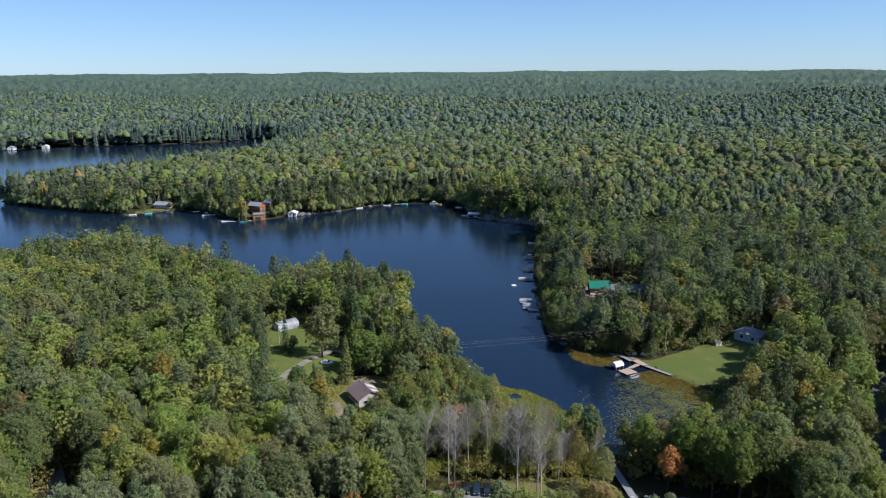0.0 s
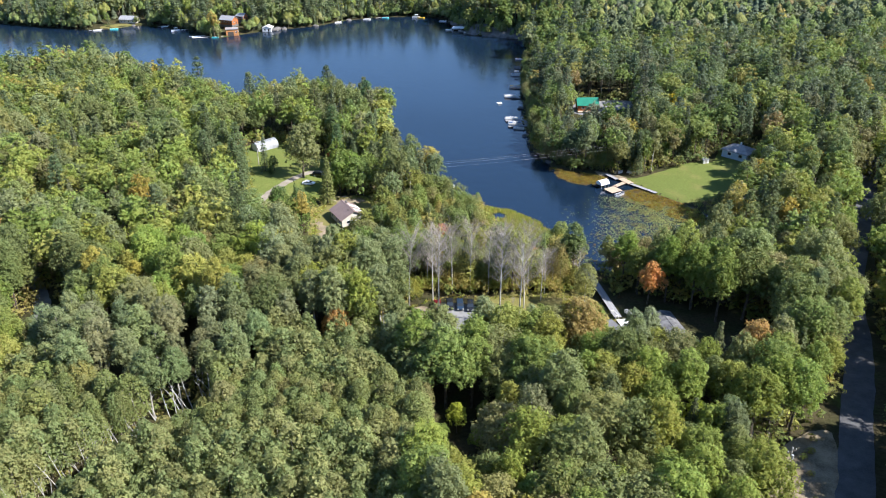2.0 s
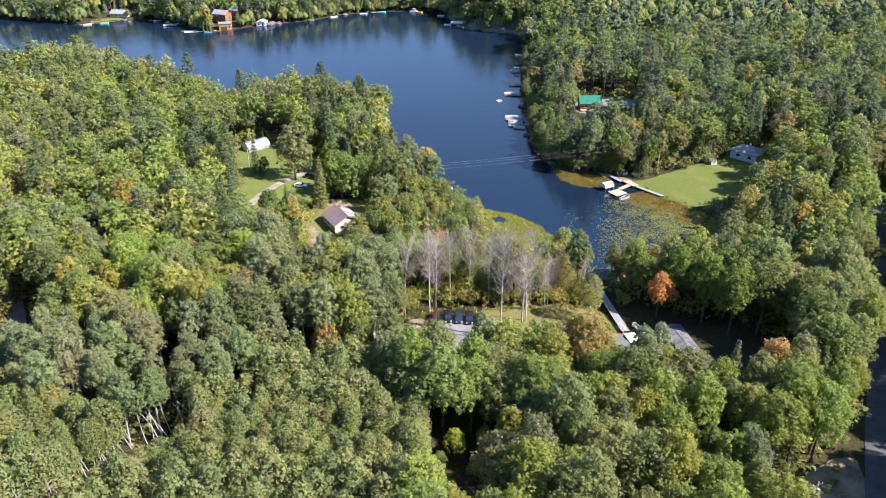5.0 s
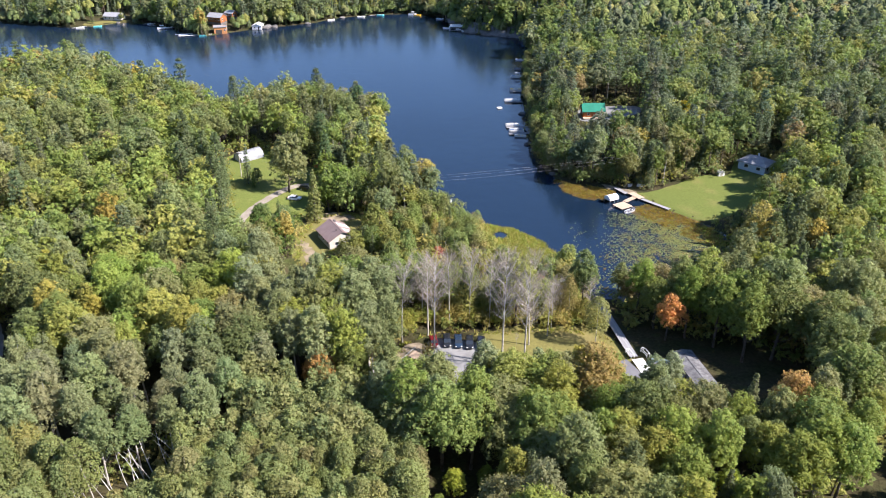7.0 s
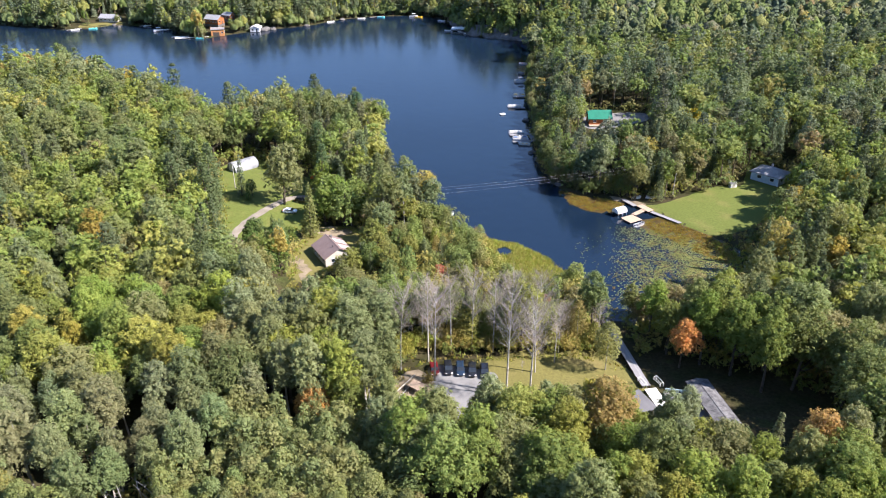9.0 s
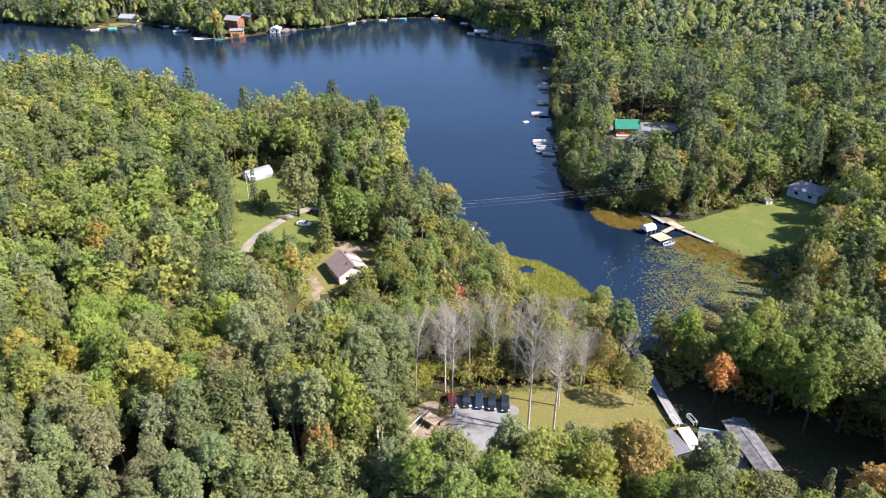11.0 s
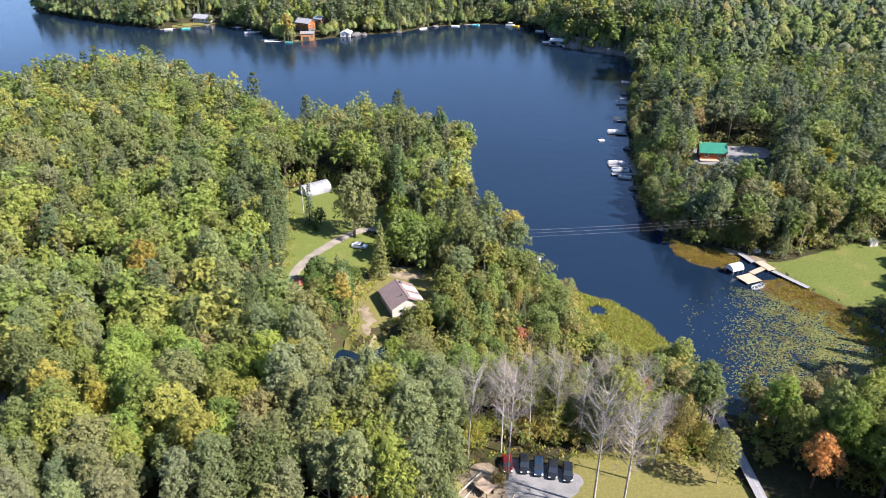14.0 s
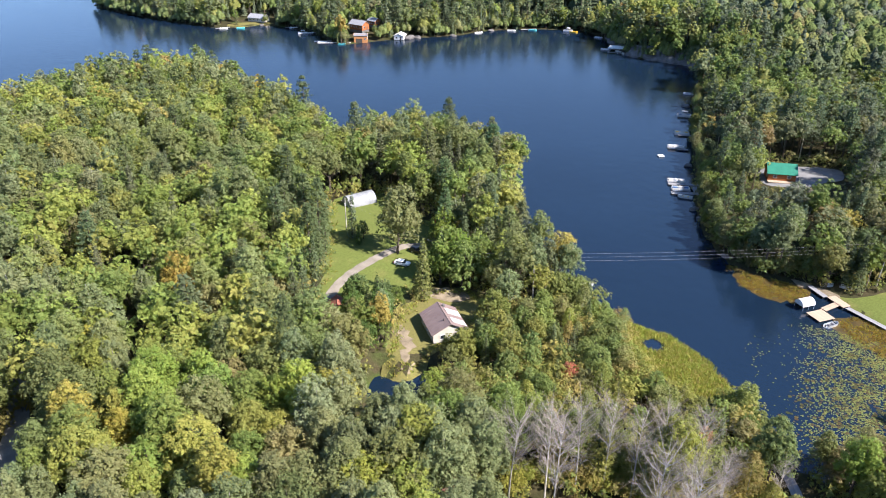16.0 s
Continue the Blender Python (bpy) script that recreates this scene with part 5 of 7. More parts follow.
# ---- boardwalk and the timber platform ----
def deck_run(name, x0, y0, x1, y1, width, z, mat, label, category, board=0.3, posts=True, rise=0.0, post_mat=None):
    """A run of boards across a line, on two beams and posts."""
    L = math.hypot(x1 - x0, y1 - y0)
    d = thing(name, x0, y0, z, math.degrees(math.atan2(y1 - y0, x1 - x0)), label, category)
    for s in (-1, 1):
        part("beam", box((L / 2, s * (width / 2 - 0.15), -0.12, L, 0.12, 0.18)), post_mat or M_DARKWOOD, d)
    n = max(2, int(L / board))
    me = None
    for i in range(n):
        if me is None:
            ob = part("plank", box((0, 0, 0, L / n * 0.93, width, 0.06)), mat, d)
            me = ob.data
        else:
            ob = new("plank", me)
            ob.parent = d
        ob.matrix_basis = pose((i + 0.5) * L / n, rw.normal() * 0.02, 0.02 + rw.normal() * 0.006, 0, 0, rw.normal() * 0.4)
    for i in range(max(2, int(L / 2.6)) if posts else 0):
        k = max(2, int(L / 2.6)) - 1
        for s in (-1, 1):
            part("post", rod((0.2 + (L - 0.4) * i / k, s * (width / 2 - 0.08), -1.6), (0.2 + (L - 0.4) * i / k, s * (width / 2 - 0.08), -0.02), 0.09), post_mat or M_DARKWOOD, d)
    return d


deck_run("boardwalk", 46.4, 176.4, 42.6, 203.5, 2.0, 1.9, M_PLANK, "long grey plank boardwalk leading to the water", "boardwalk")
deck_run("landing", 48.2, 169.0, 47.0, 175.4, 2.7, 1.95, M_WHITE, "white painted landing of wide boards", "deck", 0.35)
for px, py in ((45.2, 176.8), (48.9, 177.2)):
    g = thing("rail_frame", px, py, 1.9, -72, "white railing frame beside the boardwalk", "railing")
    for a, b in (((-1.3, 0, 0), (-1.3, 0, 1.05)), ((1.3, 0, 0), (1.3, 0, 1.05)), ((-1.3, 0, 1.02), (1.3, 0, 1.02)), ((-1.3, 0, 0.5), (1.3, 0, 0.5)), ((-1.3, 0.75, 0), (-1.3, 0.75, 1.05)),
                 ((1.3, 0.75, 0), (1.3, 0.75, 1.05)), ((-1.3, 0.75, 1.02), (1.3, 0.75, 1.02)), ((-1.3, 0, 1.02), (-1.3, 0.75, 1.02)), ((1.3, 0, 1.02), (1.3, 0.75, 1.02))):
        part("rail", rod(a, b, 0.06, 6), M_WHITE, g)
low_roof = thing("flat_roofed_shed", 42.0, 169.3, hz(42.0, 169.3), 22, "low shed under a flat grey felt roof", "shed")
part("wall", box((0, 0, 0.6, 6.8, 6.4, 1.9)), M_DARKWOOD, low_roof)
part("roof", box((0, 0, 1.62, 7.4, 7.0, 0.16), bevel=0.03), M_FELT, low_roof)
part("fascia", box((0, -3.52, 1.58, 7.4, 0.05, 0.22), (0, 3.52, 1.58, 7.4, 0.05, 0.22)), M_CHAR, low_roof)
pad = thing("sunken_terrace", 53.0, 168.0, hz(53, 168), -12, "concrete terrace behind a pale blue panel wall", "terrace")
part("slab", box((0, 0, 0.1, 9.0, 12.0, 0.5), bevel=0.03), M_GRAVEL, pad)
for i in range(6):
    part("wall_panel", box((-3.6 + i * 1.45, 5.9, 0.75, 1.4, 0.12, 1.1)), M_POOLWALL, pad)
for cx, cy in ((-2.6, 4.6), (-1.4, 4.9)):
    ch = thing("deck_chair", 0, 0, 0, 0, "black folding chair on the terrace", "chair")
    m = pad.matrix_basis @ pose(cx, cy, 0.36, 0, 0, 30 * cx)
    ch.matrix_basis = m
    part("seat", box((0, 0, 0.42, 0.5, 0.5, 0.05)), M_CHAR, ch)
    part("backrest", box((0, 0.26, 0.75, 0.5, 0.05, 0.6)), M_CHAR, ch)
    for sx in (-0.22, 0.22):
        for sy in (-0.22, 0.22):
            part("leg", box((sx, sy, 0.2, 0.04, 0.04, 0.42)), M_CHAR, ch)
shelter = thing("shelter", 58.2, 168.6, hz(58.2, 168.6) - 0.7, -81, "long open shelter under a low gable of weathered planks", "shelter")
for side, wide in ((-1, 2.55), (1, 2.65)):
    for i in range(26):
        b = box((-7.5 + 0.29 + i * 0.577, side * wide / 2, 0, 0.555, wide, 0.06))
        b.transform(Matrix.Translation((0, 0, 3.5 + rw.normal() * 0.008)) @ Matrix.Rotation(-side * 0.2, 4, 'X'))
        part("roof_plank", b, M_SHADEPLANK, shelter)
    part("fascia", box((0, side * (wide * 0.98 + 0.04), 2.9, 15.1, 0.06, 0.26)), M_CHAR, shelter)
    for i in range(5):
        part("post", box((-7.0 + i * 3.5, side * 2.1, 1.3, 0.16, 0.16, 2.9)), M_DARKWOOD, shelter)
part("ridge_board", box((0, 0, 3.56, 15.1, 0.3, 0.05)), M_SHADEPLANK, shelter)
part("back_wall", box((0, 2.2, 1.3, 14.0, 0.1, 2.7)), M_DARKWOOD, shelter)
part("end_wall", box((7.2, 0, 1.2, 0.1, 4.2, 2.5)), M_DARKWOOD, shelter)


# ---- the east shore: lawn, dock, cabin ----
blue = thing("house", 118.2, 292.0, hz(118.2, 292.0), 42, "pale blue house with a grey hipped roof", "house")
part("foundation", box((0, 0, -0.5, 8.0, 10.0, 1.4)), M_ROCK, blue)
part("wall", box((0, 0, 1.6, 8.2, 10.2, 3.0)), M_BLUEWALL, blue)
bm = bmesh.new()
lo = [bm.verts.new(p) for p in ((-4.7, -5.7, 3.0), (4.7, -5.7, 3.0), (4.7, 5.7, 3.0), (-4.7, 5.7, 3.0))]
lo2 = [bm.verts.new(p) for p in ((-4.7, -5.7, 3.2), (4.7, -5.7, 3.2), (4.7, 5.7, 3.2), (-4.7, 5.7, 3.2))]
top = [bm.verts.new(p) for p in ((0, -1.6, 5.2), (0, 1.6, 5.2))]
bm.faces.new(lo[::-1])
for i in range(4):
    bm.faces.new((lo[i], lo[(i + 1) % 4], lo2[(i + 1) % 4], lo2[i]))
bm.faces.new((lo2[0], lo2[1], top[0]))
bm.faces.new((lo2[1], lo2[2], top[1], top[0]))
bm.faces.new((lo2[2], lo2[3], top[1]))
bm.faces.new((lo2[3], lo2[0], top[0], top[1]))
part("roof", bm, M_GREYROOF, blue)
part("chimney", box((1.6, 0.6, 4.9, 0.5, 0.5, 1.3), bevel=0.03), M_WHITE, blue)
for i in range(2):
    window(blue, -4.12, -2.6 + i * 4.6, 1.9, 1.4, 1.2, "y")
    window(blue, -2.0 + i * 3.8, -5.12, 1.9, 1.3, 1.2, "x")
door = part("door", box((0.0, -5.16, 1.2, 0.95, 0.1, 2.1), bevel=0.02), M_WHITE, blue)
part("handle", box((0.36, -5.24, 1.15, 0.05, 0.06, 0.14)), M_ALU, door)

garden_box = thing("garden_shed", 103.6, 287.4, hz(103.6, 287.4), 10, "small white garden shed at the lawn's edge", "shed")
part("wall", box((0, 0, 0.8, 2.2, 1.6, 1.7)), M_WHITE, garden_box)
part("roof", prism([(-1.3, 1.6), (1.3, 1.6), (0, 2.2)], -0.95, 0.95), M_GREYROOF, garden_box)
part("door", box((0, -0.83, 0.75, 0.8, 0.06, 1.45)), M_CREAM, garden_box)


def stretch_of_hull(L, w, h, bow=0.35):
    """A small open hull, bow towards +x: a shell with thickness and a floor."""
    bm = bmesh.new()
    rows = []
    for i in range(9):
        k = i / 8
        half = w / 2 * (1 if k < 1 - bow else math.sqrt(max(0, 1 - ((k - 1 + bow) / bow) ** 2)) * 0.98 + 0.02)
        lift = 0.25 * h * max(0, k - 0.5) ** 2 * 4
        rows.append([bm.verts.new((-L / 2 + L * k, s * half * f, z + lift)) for s, f, z in ((-1, 1, h), (-1, 0.8, 0.12 * h), (0, 1, 0), (1, 0.8, 0.12 * h), (1, 1, h), (1, 0.88, h), (1, 0.72, 0.3 * h), (-1, 0.72, 0.3 * h), (-1, 0.88, h))])
    for a, b in zip(rows, rows[1:]):
        for j in range(9):
            bm.faces.new((a[j], b[j], b[(j + 1) % 9], a[(j + 1) % 9]))
    bm.faces.new(rows[0])
    bm.faces.new(rows[-1][::-1])
    bmesh.ops.recalc_face_normals(bm, faces=bm.faces[:])
    return bm


def motorboat(x, y, turn, label, hull=None, seats=None, L=5.2, cover=None):
    b = thing("motorboat", x, y, -0.12, turn, label, "boat")
    part("hull", stretch_of_hull(L, L * 0.38, 0.85), hull or M_WHITE, b)
    for sx in (-0.2, 0.12):
        part("seat", box((sx * L, 0, 0.5, 0.5, L * 0.24, 0.4), bevel=0.04), seats or M_BLUE, b)
    part("windscreen", prism([(0.22 * L, 0.82), (0.18 * L, 1.15), (0.17 * L, 1.15), (0.2 * L, 0.82)], -L * 0.14, L * 0.14), M_GLASS, b)
    motor = part("outboard_motor", box((-L / 2 - 0.2, 0, 0.75, 0.36, 0.34, 0.6), bevel=0.06), M_CHAR, b)
    part("shaft", box((-L / 2 - 0.2, 0, 0.2, 0.12, 0.1, 0.7)), M_ALU, motor)
    if cover:
        part("cover", prism([(-0.42 * L, 0.86), (-0.3 * L, 1.15), (0.2 * L, 1.2), (0.46 * L, 0.98), (0.4 * L, 0.86)], -L * 0.18, L * 0.18), cover, b)
    return b


def pontoon_boat(x, y, turn, label, seats=None, roof=None, L=6.6):
    b = thing("pontoon_boat", x, y, 0.0, turn, label, "boat")
    for s in (-0.85, 0.85):
        tube_ob = part("pontoon", rod((-L / 2, s, 0.12), (L / 2 - 0.5, s, 0.12), 0.3, 10), M_ALU, b)
        part("nose", rod((L / 2 - 0.5, s, 0.12), (L / 2, s, 0.25), 0.3, 10, 0.05), M_ALU, tube_ob)
    part("deck", box((0, 0, 0.48, L - 0.3, 2.4, 0.1)), M_GREYROOF, b)
    for s in (-1.15, 1.15):
        part("rail_panel", box((0, s, 0.85, L - 0.6, 0.05, 0.62)), M_WHITE, b)
    part("rail_panel", box((-L / 2 + 0.25, 0, 0.85, 0.05, 2.2, 0.62)), M_WHITE, b)
    for px, s in ((-0.3, -0.75), (-0.3, 0.75), (0.28, -0.75), (0.28, 0.75)):
        part("bench", box((px * L, s, 0.75, 1.5, 0.6, 0.45), bevel=0.05), seats or M_CANVAS, b)
    part("console", box((0.05 * L, -0.6, 0.95, 0.5, 0.6, 0.85), bevel=0.04), M_WHITE, b)
    if roof:
        for px in (-1.3, 0.9):
            for s in (-1.1, 1.1):
                part("roof_post", rod((px, s, 0.6), (px, s, 2.35), 0.03, 6), M_ALU, b)
        part("roof", prism([(-1.6, 2.35), (-1.2, 2.5), (0.8, 2.5), (1.2, 2.35)], -1.2, 1.2), roof, b)
    return b


dock = deck_run("dock", 62.4, 268.1, 64.8, 264.0, 5.0, 0.55, M_TAN, "tan plank swimming dock floating on the lake", "dock", 0.3)
deck_run("gangway", 65.0, 269.2, 69.8, 273.4, 1.8, 0.6, M_TAN, "tan plank gangway from the lawn to the dock", "dock", 0.3)
deck_run("dock", 68.6, 276.6, 71.4, 271.6, 2.6, 0.75, M_TAN, "tan shore deck at the lawn's foot", "dock", 0.3)
deck_run("dock", 71.4, 271.4, 78.6, 262.6, 1.5, 0.6, M_PLANK, "narrow grey dock along the weedy shore", "dock", 0.3)
deck_run("dock", 64.2, 282.0, 67.2, 276.2, 1.6, 0.6, M_PLANK, "grey plank dock along the sandy landing", "dock", 0.3)
patch("bare_sand", [(60, 285), (64, 279), (69, 275.5), (71, 278), (66, 282)], M_SAND, "sandy boat landing beside the lawn", "beach", lift=0.1, step=1.0)
tent = thing("boat_shelter", 60.6, 270.6, 0.35, -60, "white canvas boat shelter beside the dock", "boat shelter")
hoop = [(1.6 * math.cos(a), 0.8 + 1.5 * math.sin(a)) for a in np.linspace(0, math.pi, 13)]
part("canvas", prism(hoop + [(px * 0.97, 0.8 + (pz - 0.8) * 0.97) for px, pz in hoop[::-1]], -2.0, 2.0), M_CANVAS, tent)
part("end_flap", prism([(px * 0.96, pz) for px, pz in hoop], 1.9, 1.96), M_CANVAS, tent)
part("end_flap", prism([(px * 0.96, pz) for px, pz in hoop], -1.96, -1.9), M_CANVAS, tent)
for sx in (-1.5, 1.5):
    for sy in (-1.8, 0, 1.8):
        part("post", rod((sx, sy, -1.2), (sx, sy, 0.95), 0.06, 6), M_ALU, tent)
motorboat(65.4, 262.2, 35, "small grey aluminium boat tied to the dock", M_ALU, M_PLANK, 4.2)
motorboat(69.0, 282.2, 10, "white dinghy pulled up beside the lawn", M_WHITE, M_WHITE, 3.2).location.z = hz(69.0, 282.2) + 0.05
motorboat(73.6, 281.4, -25, "white rowing boat lying on the grass", M_WHITE, M_CREAM, 3.0).location.z = hz(73.6, 281.4) + 0.08

cabin = gable_house("cabin", 68.4, 351.8, 90, 6.6, 9.2, 3.0, 2.4, M_LOGWALL, M_GREENROOF, "log cabin under a bright green metal roof", "cabin", base=max(hz(68.4, 351.8), 3.6), foot=3, sheets=1, windows=2)
part("porch", box((-4.3, 0, 0.25, 2.0, 9.4, 0.2)), M_TAN, cabin, "pale plank porch floor")
heap = bmesh.new()
bmesh.ops.create_icosphere(heap, subdivisions=3, radius=1)
for v in heap.verts:
    v.co *= 1 + 0.22 * noise.noise(v.co * 1.9)
    v.co = Vector((v.co.x * 3.4, v.co.y * 2.6, max(-0.2, v.co.z) * 1.7))
heap_me = bpy.data.meshes.new("brush_heap")
heap.to_mesh(heap_me)
heap.free()
heap_me.materials.append(M_SAND)
hp = tagged(new("brush_heap", heap_me), "heap of brown cut brush beside the yard", "brush heap")
hp.matrix_basis = pose(77.6, 338.6, hz(77.6, 338.6))

# docks and boats along the shaded east shore
deck_run("dock", 42.5, 351.8, 31.0, 351.0, 2.0, 0.5, M_PLANK, "grey plank dock with boats tied on both sides", "dock", 0.4)
deck_run("dock", 41.0, 343.4, 31.5, 342.4, 2.2, 0.5, M_PLANK, "grey plank dock with boats tied on both sides", "dock", 0.4)
deck_run("dock", 39.8, 350.0, 40.6, 344.6, 2.4, 0.5, M_PLANK, "grey cross dock joining two jetties", "dock", 0.4)
pontoon_boat(34.0, 354.0, 182, "pontoon boat with pale seats at a grey dock", M_CANVAS)
pontoon_boat(35.0, 346.8, 185, "pontoon boat with blue seats at a grey dock", M_BLUE)
motorboat(36.0, 339.9, 170, "white and yellow motorboat tied to a dock", M_WHITE, M_YELLOW, 5.0)
deck_run("dock", 41.5, 390.0, 37.0, 390.0, 1.6, 0.45, M_PLANK, "short grey dock under overhanging trees", "dock", 0.4)
pontoon_boat(36.6, 392.4, 182, "white pontoon boat tied under overhanging trees", M_CANVAS)
pontoon_boat(40.6, 411.4, 176, "pontoon boat with yellow and orange floats", M_YELLOW)
deck_run("dock", 44.5, 408.5, 39.0, 409.0, 1.5, 0.45, M_PLANK, "short grey dock under overhanging trees", "dock", 0.4)
pontoon_boat(43.8, 438.0, 180, "grey canopied pontoon boat by the shore", M_BLUE, M_GREYROOF)
motorboat(49.4, 477.0, 175, "white motorboat with red trim at the shore", M_WHITE, M_RED, 5.4)
raft = thing("swim_raft", 30.2, 381.2, 0.0, 20, "small white swimming raft at anchor", "raft")
part("deck", box((0, 0, 0.35, 2.4, 2.2, 0.14), bevel=0.03), M_WHITE, raft)
for s in (-0.8, 0.8):
    part("float", rod((-1.1, s, 0.08), (1.1, s, 0.08), 0.2, 8), M_ALU, raft)
cover = thing("covered_dock", 15.6, 566.0, 0.0, -8, "white roofed boat dock with boats beneath", "dock")
part("roof", prism([(-6.2, 2.7), (0, 2.95), (6.2, 2.7), (6.2, 2.9), (0, 3.15), (-6.2, 2.9)], -4.4, 4.4), M_WHITE, cover)
part("deck", box((0, -4.2, 0.5, 12.4, 1.4, 0.2), (0, 4.2, 0.5, 12.4, 1.4, 0.2), (-5.8, 0, 0.5, 1.2, 8.0, 0.2)), M_PLANK, cover)
for px in (-5.8, 0, 5.8):
    for py in (-4.2, 4.2):
        part("post", rod((px, py, -2.0), (px, py, 3.3), 0.1), M_WHITE, cover)
motorboat(16.6, 566.8, 172, "white motorboat under a dock roof", M_WHITE, M_BLUE, 6.0)
motorboat(20.0, 560.6, 160, "white motorboat beside the covered dock", M_WHITE, M_CANVAS, 5.6)
motorboat(7.0, 571.0, 175, "white motorboat tied beside a covered dock", M_WHITE, M_CREAM, 4.6)

# ---- the far shore ----
boathouse = thing("boathouse", -147.0, 560.0, 0.0, 14, "orange cedar boathouse with a roof deck", "boathouse")
part("wall", box((0, 0, 2.3, 8.4, 7.6, 4.4)), M_CEDARWALL, boathouse)
part("roof_deck", box((0, 0, 4.6, 9.2, 8.4, 0.25)), M_PLANK, boathouse)
for a, b in (((-4.5, -4.1, 5.6), (4.5, -4.1, 5.6)), ((4.5, -4.1, 5.6), (4.5, 4.1, 5.6)), ((-4.5, -4.1, 5.6), (-4.5, 4.1, 5.6))):
    part("handrail", rod(a, b, 0.07, 6), M_CEDARWALL, boathouse)
for px in (-4.5, -1.5, 1.5, 4.5):
    part("rail_post", box((px, -4.1, 5.15, 0.12, 0.12, 0.95)), M_CEDARWALL, boathouse)
part("boat_door", box((-1.0, -3.84, 1.5, 4.0, 0.1, 2.7)), M_DARKWOOD, boathouse)
window(boathouse, 2.9, -3.84, 2.6, 1.0, 1.0, "x")
window(boathouse, 4.24, 0.5, 2.6, 1.4, 1.1, "y")
lodge = gable_house("house", -153.0, 577.0, 66, 7.0, 11.0, 3.6, 2.2, M_LOGWALL, M_GREYROOF, "brown timber lake house with a blue-grey roof", base=max(hz(-153, 577), 4.5), windows=4, foot=1.5)
for i in range(3):
    part("solar_panel", prism([(0.5, 5.60), (3.3, 3.84), (3.3, 3.94), (0.5, 5.70)], -4.5 + i * 3.0, -1.7 + i * 3.0), M_BLUE, lodge, "blue-grey solar panel")
gable_house("house", -145.5, 586.0, 60, 4.6, 7.0, 3.0, 1.6, M_LOGWALL, M_GREYROOF, "brown timber guest house behind the boathouse", base=max(hz(-145.5, 586), 6.0), foot=1.5)
white_boathouse = gable_house("boathouse", -124.5, 573.5, 0, 6.4, 7.0, 2.6, 1.3, M_WHITE, M_WHITE, "white boathouse under a white gable roof", "boathouse", base=0.1, windows=1)
cottage = gable_house("cottage", -236.0, 605.0, 78, 7.5, 13.0, 2.8, 2.0, M_CREAM, M_GREYROOF, "pale cottage with a grey roof above the shore", "cottage", windows=4, foot=3)
patch("grass", [(-250, 585), (-238, 588), (-225, 598.5), (-226, 603), (-240, 600), (-252, 592)], M_DRY, "pale grass slope below the cottage", "lawn", step=3)
gable_house("cottage", -216.0, 662.0, 80, 9.0, 12.0, 5.5, 3.0, M_CREAM, M_TEALROOF, "cottage with a teal metal roof among trees", "cottage", windows=3, base=hz(-216, 662) + 5, foot=7)
gable_house("boathouse", -594.0, 1098.0, 10, 8.0, 9.0, 3.2, 2.0, M_WHITE, M_WHITE, "white boathouse on the far arm of the lake", "boathouse", base=0.1, windows=1)
gable_house("cottage", -632.0, 1078.0, 10, 8.0, 12.0, 3.4, 2.4, M_WHITE, M_GREYROOF, "white cottage on the far point", "cottage", windows=2)
deck_run("dock", -152.0, 554.5, -172.0, 548.5, 2.2, 0.5, M_WHITE, "long pale dock in front of the boathouse", "dock", 0.8)
deck_run("dock", -165.0, 556.0, -176.0, 553.0, 1.8, 0.5, M_WHITE, "pale dock arm for tied boats", "dock", 0.8)
motorboat(-156.5, 550.0, 10, "turquoise paddle boat at the pale dock", M_TURQUOISE, M_TURQUOISE, 5.0)
motorboat(-170.0, 551.2, 15, "white motorboat at the pale dock", M_WHITE, M_BLUE, 6.0)
for bx, by, bt, lab, hull, seat in ((-251, 579.5, 30, "white motorboat near the cottage shore", M_WHITE, M_BLUE), (-240, 583, 20, "turquoise and white boat near the cottage", M_TURQUOISE, M_WHITE),
                                    (-205, 592, 10, "white motorboat moored along the wooded shore", M_WHITE, M_CREAM), (-188, 577, 30, "white motorboat at a small float", M_WHITE, M_CANVAS),
                                    (-77, 604, 35, "white rowing boat under the trees", M_WHITE, M_WHITE), (-56, 616, 10, "white rowing boat under the trees", M_WHITE, M_WHITE),
                                    (-42, 621, 0, "turquoise paddle boat at a short float", M_TURQUOISE, M_TURQUOISE), (-14, 621, -5, "yellow and white boat near the cove", M_YELLOW, M_WHITE),
                                    (3, 606, -20, "white motorboat near the rock bluff", M_WHITE, M_BLUE)):
    motorboat(bx, by, bt, lab, hull, seat, 5.6)
pontoon_boat(-18.0, 623.0, 175, "white pontoon boat with a canopy in the cove", M_CANVAS, M_WHITE)
pontoon_boat(-192.0, 575.0, 205, "white pontoon boat moored at a float", M_CANVAS, M_WHITE)
for dx, dy, ex, ey in ((-248, 583, -256, 577), (-184, 579.5, -193, 573), (-40, 625, -50, 620), (-206, 597, -210, 590)):
    deck_run("dock", dx, dy, ex, ey, 2.0, 0.45, M_PLANK, "small grey dock on the wooded shore", "dock", 0.8)
deck_run("dock", -4, 262.5, 4.5, 268.6, 1.6, 0.45, M_PLANK, "short dock hidden below the near trees", "dock", 0.4)
motorboat(3.6, 270.0, 35, "white motorboat under the near shore trees", M_WHITE, M_CREAM, 5.0)


